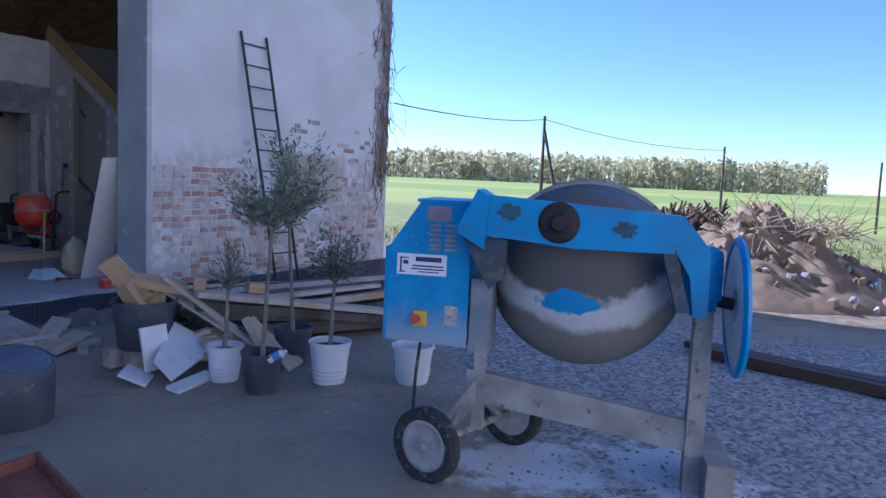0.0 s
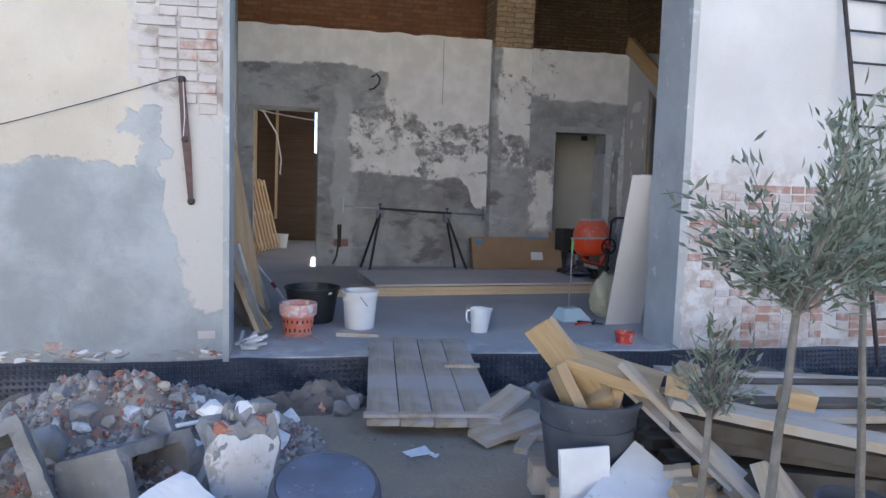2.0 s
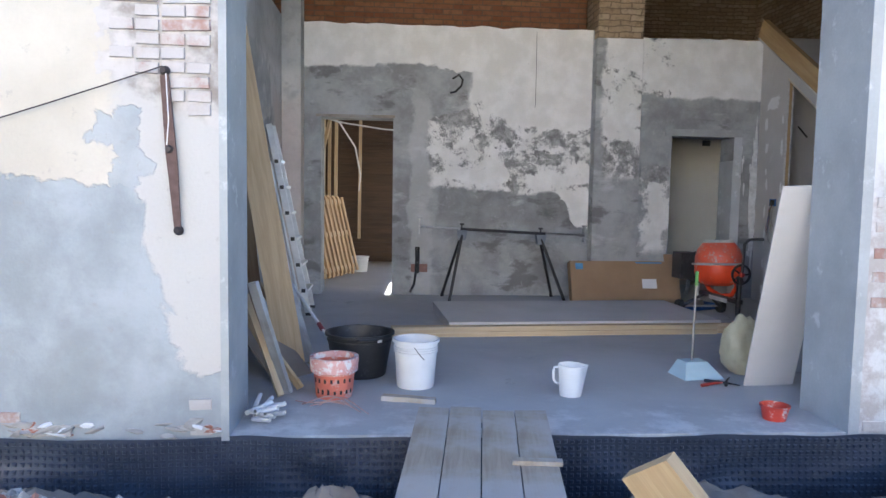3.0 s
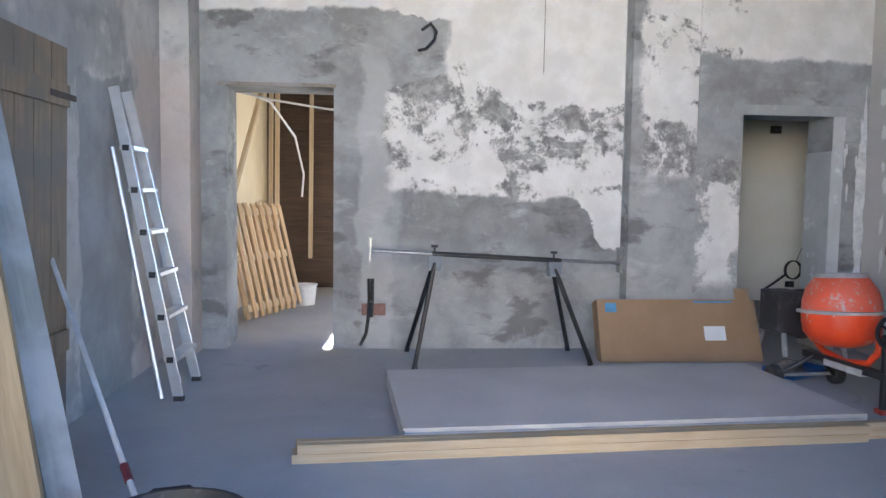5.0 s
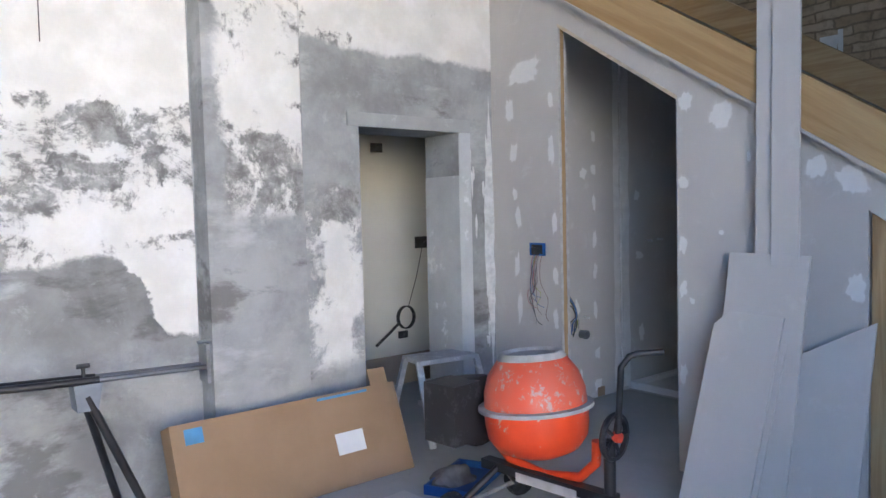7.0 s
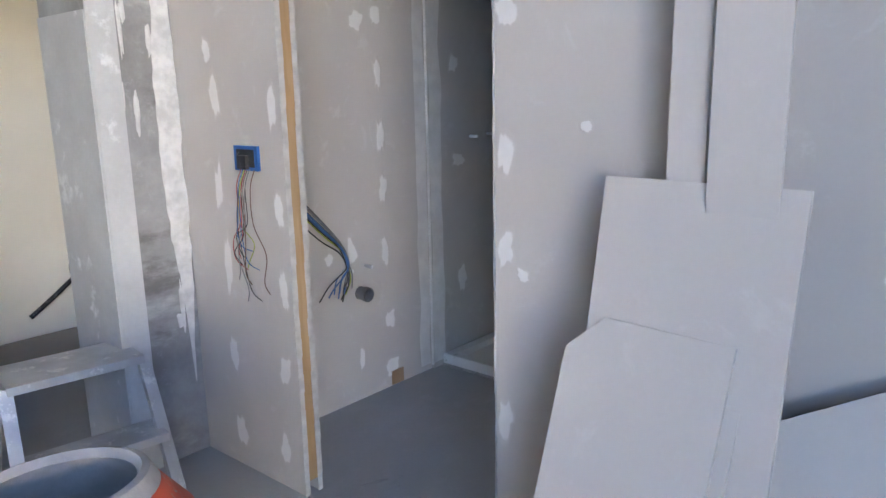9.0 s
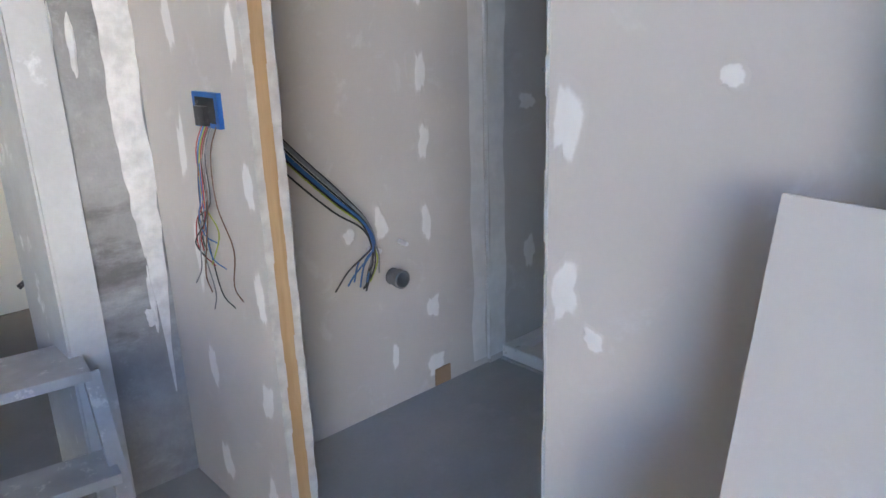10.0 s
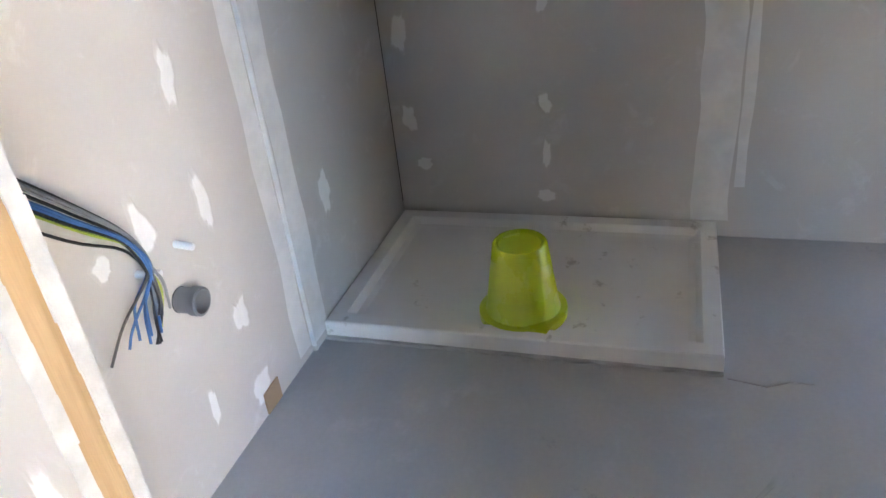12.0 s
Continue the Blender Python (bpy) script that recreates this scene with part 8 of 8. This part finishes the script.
for i, (y, z, w, h) in enumerate(((12.17, 1.41, 0.06, 0.13), (11.85, 1.37, 0.05, 0.13), (12.19, 1.09, 0.05, 0.17), (11.845, 1.03, 0.05, 0.12), (12.18, 0.46, 0.06, 0.15), (11.87, 0.46, 0.06, 0.11),
                                  (12.17, 0.15, 0.07, 0.13), (11.90, 0.15, 0.06, 0.11), (12.17, 0.80, 0.05, 0.20), (11.85, 0.75, 0.05, 0.14), (12.24, 2.13, 0.09, 0.16), (12.21, 1.845, 0.08, 0.13), (12.20, 1.56, 0.05, 0.08),
                                  (11.87, 1.84, 0.06, 0.20), (12.10, 2.36, 0.30, 0.16), (11.87, 2.15, 0.05, 0.10), (10.905, 2.02, 0.09, 0.10), (10.70, 1.92, 0.14, 0.13), (10.918, 1.586, 0.06, 0.07), (10.925, 1.25, 0.05, 0.10),
                                  (10.922, 1.01, 0.05, 0.09), (10.87, 0.95, 0.035, 0.03), (10.70, 1.32, 0.03, 0.03), (10.22, 1.63, 0.10, 0.12), (10.07, 1.56, 0.13, 0.14), (10.05, 1.07, 0.09, 0.13), (10.925, 0.55, 0.05, 0.11), (10.55, 1.70, 0.02, 0.06))):
    blob(partition, (WR - 0.0003, y, z), (0, -1, 0), UP, w, h, i)
wc, w1, w2 = (bpy.data.objects[n] for n in ("wall_cable", "wall_shower_1", "wall_shower_2"))
for i, (x, z, w, h) in enumerate(((7.10, 1.22, 0.05, 0.15), (7.106, 0.978, 0.055, 0.12), (7.105, 0.678, 0.045, 0.14), (7.125, 0.345, 0.07, 0.10), (7.13, 0.10, 0.09, 0.09), (6.895, 0.722, 0.055, 0.13), (6.76, 0.70, 0.05, 0.06), (6.93, 0.20, 0.03, 0.12),
                                  (7.10, 1.50, 0.04, 0.13), (7.10, 1.75, 0.06, 0.10), (6.98, 1.72, 0.08, 0.09), (7.10, 2.0, 0.05, 0.10))):
    blob(wc, (x, CBY - 0.0003, z), (1, 0, 0), UP, w, h, 40 + i)
for i, (x, z, w, h) in enumerate(((7.65, 1.07, 0.10, 0.07), (7.67, 0.447, 0.07, 0.14), (7.62, 1.55, 0.08, 0.08))):
    blob(w1, (x, SHY - 0.0003, z), (1, 0, 0), UP, w, h, 60 + i)
for i, (y, z, w, h) in enumerate(((12.18, 0.78, 0.06, 0.14), (12.18, 0.457, 0.06, 0.11), (12.14, 0.27, 0.07, 0.05), (11.66, 0.87, 0.04, 0.08), (11.66, 0.51, 0.05, 0.07), (11.665, 0.145, 0.07, 0.05), (11.66, 0.32, 0.035, 0.11), (11.66, 1.2, 0.05, 0.09))):
    blob(w2, (SHX - 0.0003, y, z), (0, -1, 0), UP, w, h, 80 + i)


def tape(parent, origin, u, w, z1, seed, taper=False):
    """A ragged upright band of filler over a joint."""
    bm = B()
    n = 36
    o, u = Vector(origin), Vector(u)
    nn = u.cross(Vector(UP))
    L, R = [], []
    for i in range(n + 1):
        z = z1 * i / n
        if taper:
            f = i / n
            k = min(1.0, 3.0 * f + 0.05, 3.0 * (1 - f) + 0.05) * (1 + 0.5 * noise.noise((z * 9, seed, 4)))
        else:
            k = 1.0
        a = -w * k / 2 * (1 + 0.45 * noise.noise((z * 4.0, seed, 0)) + 0.14 * noise.noise((z * 30, seed, 1)))
        b = w * k / 2 * (1 + 0.45 * noise.noise((z * 4.0, seed, 7)) + 0.14 * noise.noise((z * 30, seed, 8)))
        L.append(bm.verts.new(o + u * a + Vector((0, 0, z)) + nn * 0.002))
        R.append(bm.verts.new(o + u * b + Vector((0, 0, z)) + nn * 0.002))
    for i in range(n):
        bm.faces.new((L[i], R[i], R[i + 1], L[i + 1]))
    return part("joint_tape", bm, FILLER, parent)


corner = bpy.data.objects["wall_back_5"]
q = random.Random(91)
LIMEWASH = plain("flaking lime at the wall corner", (0.78, 0.785, 0.78), (0.56, 0.57, 0.565), 0.9, scale=18, bump=0.5)
for i in range(14):
    z = q.uniform(0.5, 1.95)
    o = blob(corner, (6.178 - abs(q.gauss(0, 0.026)) - 0.02 * (z < 0.8), YR - 0.0003 - 0.0002 * i, z), (1, 0, 0), UP, q.uniform(0.010, 0.030), q.uniform(0.04, 0.15), 120 + i)
    o.data.materials[0] = LIMEWASH
for i in range(8):
    o = blob(corner, (6.0 + q.gauss(0, 0.02), YR - 0.0003 - 0.0002 * i, q.uniform(1.25, 1.95)), (1, 0, 0), UP, q.uniform(0.008, 0.02), q.uniform(0.05, 0.16), 180 + i)
    o.data.materials[0] = LIMEWASH
for x, z0, w, h, sd in ((6.165, 0.30, 0.066, 1.95, 21), (6.135, 0.75, 0.06, 1.05, 23)):
    o = tape(corner, (x, YR - 0.0015 - 0.0002 * sd, z0), (1, 0, 0), w, h, sd, True)
    o.data.materials[0] = LIMEWASH
tape(wc, (TPX - 0.045, CBY, 0.03), (1, 0, 0), 0.075, 2.9, 1)
tape(w1, (TPX + 0.05, SHY, 0.03), (1, 0, 0), 0.09, 2.9, 2)
part("corner_bead", boxed((TPX - 0.003, SHY - 0.003, 0.02), (TPX + 0.004, CBY - 0.001, 3.0)), FILLER, wc)
tape(w2, (SHX, 11.075, 0.066), (0, -1, 0), 0.13, 2.6, 3)
tape(w2, (SHX, 10.985, 0.20), (0, -1, 0), 0.035, 2.5, 11)
tape(w2, (SHX, 11.05, 2.0), (0, -1, 0), 0.3, 0.1, 5)
part("floor_scrap", boxed((7.12, CBY - 0.006, 0.004), (7.20, CBY - 0.001, 0.075)), CARD, wc, "scrap of brown card at the wall foot")
# thin dark line down the shower corner
part("silicone_line", boxed((SHX - 0.003, SHY - 0.003, 0.1), (SHX - 0.0005, SHY - 0.0005, 2.9)), IRON, w2)

# ---- shower room ----
tr = thing("shower_tray", pose(0, 0, 0), "dusty white shower tray in the plasterboard corner", "shower tray")
tx0, tx1, ty0, ty1 = 7.497, SHX - 0.004, 11.05, SHY - 0.004
bm = B()
def rect(x0, x1, y0, y1, z):
    return [bm.verts.new((x0, y0, z)), bm.verts.new((x1, y0, z)), bm.verts.new((x1, y1, z)), bm.verts.new((x0, y1, z))]
rr = [rect(tx0, tx1, ty0, ty1, 0.0), rect(tx0, tx1, ty0, ty1, 0.058), rect(tx0 + 0.004, tx1 - 0.004, ty0 + 0.004, ty1 - 0.004, 0.063), rect(tx0 + 0.055, tx1 - 0.055, ty0 + 0.055, ty1 - 0.055, 0.062),
      rect(tx0 + 0.072, tx1 - 0.072, ty0 + 0.072, ty1 - 0.072, 0.038), rect(tx0 + 0.095, tx1 - 0.095, ty0 + 0.095, ty1 - 0.095, 0.034)]
for a, b in zip(rr, rr[1:]):
    for i in range(4):
        bm.faces.new((a[i], a[(i + 1) % 4], b[(i + 1) % 4], b[i]))
bm.faces.new(rr[-1])
part("basin", bm, CERAMIC, tr, bevel=0.003)
bm = B()
n = 40
bead = [(tx0 - 0.010 - 0.008 * rnd.random(), ty0 + (ty1 - ty0) * i / n) for i in range(n + 1)]
bm_prism(bm, bead + [(tx0 - 0.0005, ty1), (tx0 - 0.0005, ty0)], 0.0005, 0.009)
part("mortar_bead", bm, CEMENTED, tr)
gb = thing("green_bucket", pose(7.665, 11.64, 0.035, 0, 0, 35) @ Matrix.Scale(0.95, 4), "lime green plastic bucket upside down on the shower tray", "bucket")
bm = B()
vs = bm_lathe(bm, [(0.118, 0.0), (0.142, 0.0), (0.146, 0.004), (0.146, 0.028), (0.142, 0.031), (0.124, 0.032), (0.121, 0.036), (0.088, 0.268), (0.082, 0.276), (0.074, 0.276), (0.068, 0.268), (0, 0.268)], 40)
for v in vs:
    if v.co.x < -0.122 and v.co.z < 0.035 and abs(v.co.y) < 0.035:
        v.co.x -= 0.030 * (1 - abs(v.co.y) / 0.035)
part("shell", bm, LIME, gb, smooth=True)
bm = B()
bm_tube(bm, [(0.128 * math.cos(a), 0.128 * math.sin(a), 0.014 + 0.0 * a) for a in (math.pi * (0.55 + 0.9 * i / 14) for i in range(15))], 0.003, 6)
part("handle", bm, LIME, gb, smooth=True)


def stub(x, y, z, n, r0=0.0085, L=0.055, mat=WHITEP, label="white capped water pipe stub in the wall"):
    bm = B()
    bm_lathe(bm, [(0, 0), (r0, 0), (r0, L), (r0 * 0.8, L + 0.002), (0, L + 0.002)], 12)
    return solid("pipe_stub", bm, mat, label, "pipe stub", group="pipe stubs", smooth=True, m=pose(x, y, z, 90, 0, n))


stub(6.84, CBY + 0.004, 0.640, 12)
stub(6.975, CBY + 0.004, 0.638, -8)
stub(7.75, SHY + 0.004, 1.185, 0)
stub(7.90, SHY + 0.004, 1.192, 0)
dpipe = thing("drain_pipe", pose(6.935, CBY, 0.515, 90), "grey drain pipe end in the wall", "pipe")
bm = B()
bm_lathe(bm, [(0.024, -0.02), (0.030, -0.02), (0.030, 0.035), (0.034, 0.037), (0.034, 0.058), (0.028, 0.06), (0.026, 0.02), (0.025, -0.02)], 28, close=True)
part("socket", bm, PIPEGREY, dpipe, smooth=True)
# dark disc stands in for the shade down the pipe
bm = B()
bm_lathe(bm, [(0, 0.003), (0.031, 0.003), (0.031, 0.001), (0, 0.001)], 20)
part("bore", bm, RUBBER, dpipe)
WIRES = [plain("wire " + n, c, rough=0.45, scale=30) for n, c in (("black", (0.02, 0.02, 0.022)), ("blue", (0.04, 0.14, 0.36)), ("brown", (0.14, 0.06, 0.03)), ("yellow green", (0.35, 0.42, 0.05)), ("red", (0.35, 0.03, 0.03)), ("grey", (0.22, 0.23, 0.24)))]
cbn = thing("cable_bundle", pose(0, 0, 0), "bundle of blue and black electric cables leaving the wall", "cables")
r = random.Random(71)
for i in range(15):
    o = Vector((r.gauss(0, 0.010), r.gauss(0, 0.006), r.gauss(0, 0.010)))
    pts = [Vector((6.29, CBY - 0.03, 1.25)) + o * 1.5, Vector((6.40, CBY - 0.04, 1.15)) + o * 1.8, Vector((6.53, CBY - 0.05, 1.00)) + o * 2.2, Vector((6.68, CBY - 0.055, 0.85)) + o * 2.0, Vector((6.78, CBY - 0.06, 0.755)) + o, Vector((6.815, CBY - 0.06, 0.67)) + o * 0.7]
    e = Vector((6.81 + r.uniform(-0.10, 0.03), CBY - 0.07 + r.uniform(-0.03, 0.03), 0.62 + r.uniform(-0.05, 0.02)))
    pts += [e, e + Vector((r.uniform(-0.06, 0.0), r.uniform(-0.03, 0.02), r.uniform(-0.08, -0.01)))]
    bm = B()
    bm_tube(bm, flowing(pts), 0.0032, 5)
    part("wire", bm, WIRES[(0, 1, 5, 0, 1, 0, 1, 0, 5, 1, 3)[i % 11]], cbn, smooth=True)
jb = thing("junction_box", pose(WR, 11.998, 1.20), "blue junction box in the partition with loose wires", "junction box")
part("box_rim", boxed((-0.012, -0.066, -0.042), (0.012, 0.066, 0.042)), plain("bright blue plastic", (0.02, 0.13, 0.42), rough=0.4, scale=12), jb, bevel=0.011)
# dark sheet on the solid rim stands in for a shaded hollow
part("box_inside", boxed((-0.0135, -0.050, -0.030), (-0.0122, 0.050, 0.030)), RUBBER, jb, "dark sheet standing for the box opening")
part("socket_frame", boxed((-0.028, -0.02, -0.036), (-0.0137, 0.030, 0.010)), BLACKP, jb, bevel=0.003)
for i in range(12):
    y0 = r.uniform(-0.045, 0.045)
    e = Vector((-0.05 + r.uniform(-0.05, 0.02), y0 * 1.6 + r.uniform(-0.09, 0.03), -0.40 + r.uniform(-0.06, 0.12)))
    pts = [Vector((-0.008, y0, -0.03)), Vector((-0.035, y0 * 1.05, -0.10)), Vector((-0.04, y0 * 1.2 + r.gauss(0, 0.01), -0.22)), e.lerp(Vector((-0.04, y0, -0.2)), 0.45) + Vector((0, r.gauss(0, 0.03), 0)), e, e + Vector((r.gauss(0, 0.02), -r.uniform(0.0, 0.06), -r.uniform(0.0, 0.05)))]
    bm = B()
    bm_tube(bm, flowing(pts), 0.0018, 5)
    part("wire", bm, WIRES[(2, 0, 1, 4, 3, 5, 0, 4, 2, 1, 0, 5)[i]], jb, smooth=True)
# edge of an older floor layer beside the tray
bm = B()
bm_tube(bm, [(7.48, 11.04, 0.001), (7.47, 10.99, 0.001), (7.46, 10.94, 0.001), (7.49, 10.88, 0.001), (7.49, 10.82, 0.001)], 0.0025, 5)
solid("floor_crack", bm, CEMENTED, "raised edge of a floor layer beside the tray", "crack", "structure")
# dark slot high in the shower room
bm = B()
bm_tube(bm, [(6.60, CBY - 0.01, 2.12), (6.72, CBY - 0.012, 1.99)], 0.010, 6)
solid("wall_slot", bm, RUBBER, "black conduit end high on the plasterboard", "conduit", smooth=True)

# ---- bricks showing through the facade ----
def facade_brick_mat(name, white):
    k = Mat(name, 0.92, 0, 0.3)
    p = k.pos()
    n1, n2 = k.noise(p, 9, 6, 0.65), k.noise(p, 70, 4)
    rn = k.random()
    red = k.mix(rn, (0.36, 0.20, 0.155), (0.48, 0.36, 0.30))
    wash = k.mix(n1, (0.42, 0.385, 0.36), (0.62, 0.60, 0.58))
    cov = k.step(k.m("ADD", n1, k.m("MULTIPLY", k.m("SUBTRACT", rn, 0.5), 0.35)), white - 0.13, white + 0.13)
    c = k.mix(cov, red, wash)
    c = k.mix(k.m("MULTIPLY", n2, 0.25), c, (0.25, 0.2, 0.17))
    return k.done(c, k.m("ADD", n2, n1), 0.5, 0.005)


BRICK_PINK, BRICK_WHITE = facade_brick_mat("limewashed brick", 0.475), facade_brick_mat("white painted brick", 0.37)
r = random.Random(81)


def brick_meshes(mat, n, L, deep=0.007):
    out = []
    for i in range(n):
        bm = B()
        h, d = 0.056, deep * (1 + 0.6 * r.random())
        a = [(-L / 2, 0, -h / 2), (L / 2, 0, -h / 2), (L / 2, 0, h / 2), (-L / 2, 0, h / 2)]
        v0 = [bm.verts.new(q) for q in a]
        v1 = [bm.verts.new((q[0] * (0.95 + 0.03 * r.random()) + r.uniform(-0.003, 0.003), -d + r.uniform(-0.002, 0.002), q[2] * (0.86 + 0.08 * r.random()))) for q in a]
        bm.faces.new(v1)
        for j in range(4):
            bm.faces.new((v0[j], v0[(j + 1) % 4], v1[(j + 1) % 4], v1[j]))
        out.append(mesh_of(bm, "brick", mat))
    return out


def lay_bricks(parent, mat, x0, x1, z0, z1, chance, limit, headers=3, deep=0.007):
    full, half = brick_meshes(mat, 6, 0.235, deep), brick_meshes(mat, 6, 0.112, deep)
    rest = B()
    count = 0
    row = 0
    z = z0 + 0.034
    while z < z1:
        x = x0 + (0.125 if row % 2 else 0.0)
        while x < x1:
            hd = row % headers == headers - 1 or (headers < 3 and r.random() < 0.6)
            L = 0.125 if hd else 0.25
            cx = x + L / 2
            if cx + L / 2 < x1 and r.random() < chance(cx, z):
                me = r.choice(half if hd else full)
                if count < limit:
                    o = new("brick", me)
                    o.parent = parent
                    o.matrix_basis = pose(cx + r.uniform(-0.006, 0.006), FY - 0.0005, z + r.uniform(-0.004, 0.004), 0, r.uniform(-2.0, 2.0), 0)
                    count += 1
                else:
                    n0 = len(rest.verts)
                    rest.from_mesh(me)
                    rest.verts.ensure_lookup_table()
                    for v in rest.verts[n0:]:
                        v.co += Vector((cx, FY - 0.0005, z))
            x += L
        z += 0.068
        row += 1
    if len(rest.verts):
        part("brick_rest", rest, mat, parent)["kind"] = "stuff"
    else:
        rest.free()


def right_chance(x, z):
    n = noise.noise((x * 1.3, z * 1.6, 4)) + 0.5 * noise.noise((x * 4, z * 4, 8))
    if 5.95 < x < 7.3 and 0.78 < z < 1.5:
        return 0.04
    top = 1.30 + 0.25 * noise.noise((x * 0.9, 0, 2))
    if z < top:
        return min(0.96, max(0.0, 0.80 + 0.7 * n - (0.22 if x > 6 else 0)))
    if 6.4 < x < 7.9 and 1.62 < z < 1.95:
        return 0.12 + 0.6 * n
    if z < top + 0.45:
        return max(0.0, 0.06 + 0.5 * n - 0.1)
    return 0.0


lay_bricks(bpy.data.objects["wall_facade_2"], BRICK_PINK, X1 + 0.06, XE - 0.12, 0.0, 2.05, right_chance, 295, 2, 0.006)
lay_bricks(bpy.data.objects["wall_facade_1"], BRICK_WHITE, 0.36, X0 - 0.03, 1.62, 3.3, lambda x, z: 0.95 if z + 0.5 * x > 2.05 and (x > 0.46 + 0.12 * noise.noise((z * 5, 3, 0))) else 0.12, 230, 2, 0.011)
lay_bricks(bpy.data.objects["wall_facade_1"], BRICK_WHITE, -1.6, X0 - 0.035, 0.0, 0.12, lambda x, z: max(0.0, 0.45 + 0.8 * noise.noise((x * 2.2, z * 3, 1)) - 3.0 * max(0, z - 0.05)), 50, 2)
lay_bricks(bpy.data.objects["wall_facade_1"], BRICK_WHITE, X0 - 0.19, X0 - 0.03, 0.0, 0.30, lambda x, z: 0.8, 20, 2)
# lumps of fallen plaster and mortar along the wall foot
r = random.Random(83)
for i in range(70):
    x = -1.5 + 2.4 * r.random()
    o = new("plaster_lump", kinds[r.choice((0, 1, 2, 0, 1, 5, 3))])
    o.parent = bpy.data.objects["wall_facade_1"]
    o.matrix_basis = pose(x, FY - 0.012 * r.random(), r.uniform(0.005, 0.07), r.uniform(0, 360), r.uniform(-25, 25), r.uniform(-15, 15)) @ Matrix.Diagonal((r.uniform(1.0, 2.2), 0.35, r.uniform(0.4, 0.9), 1))
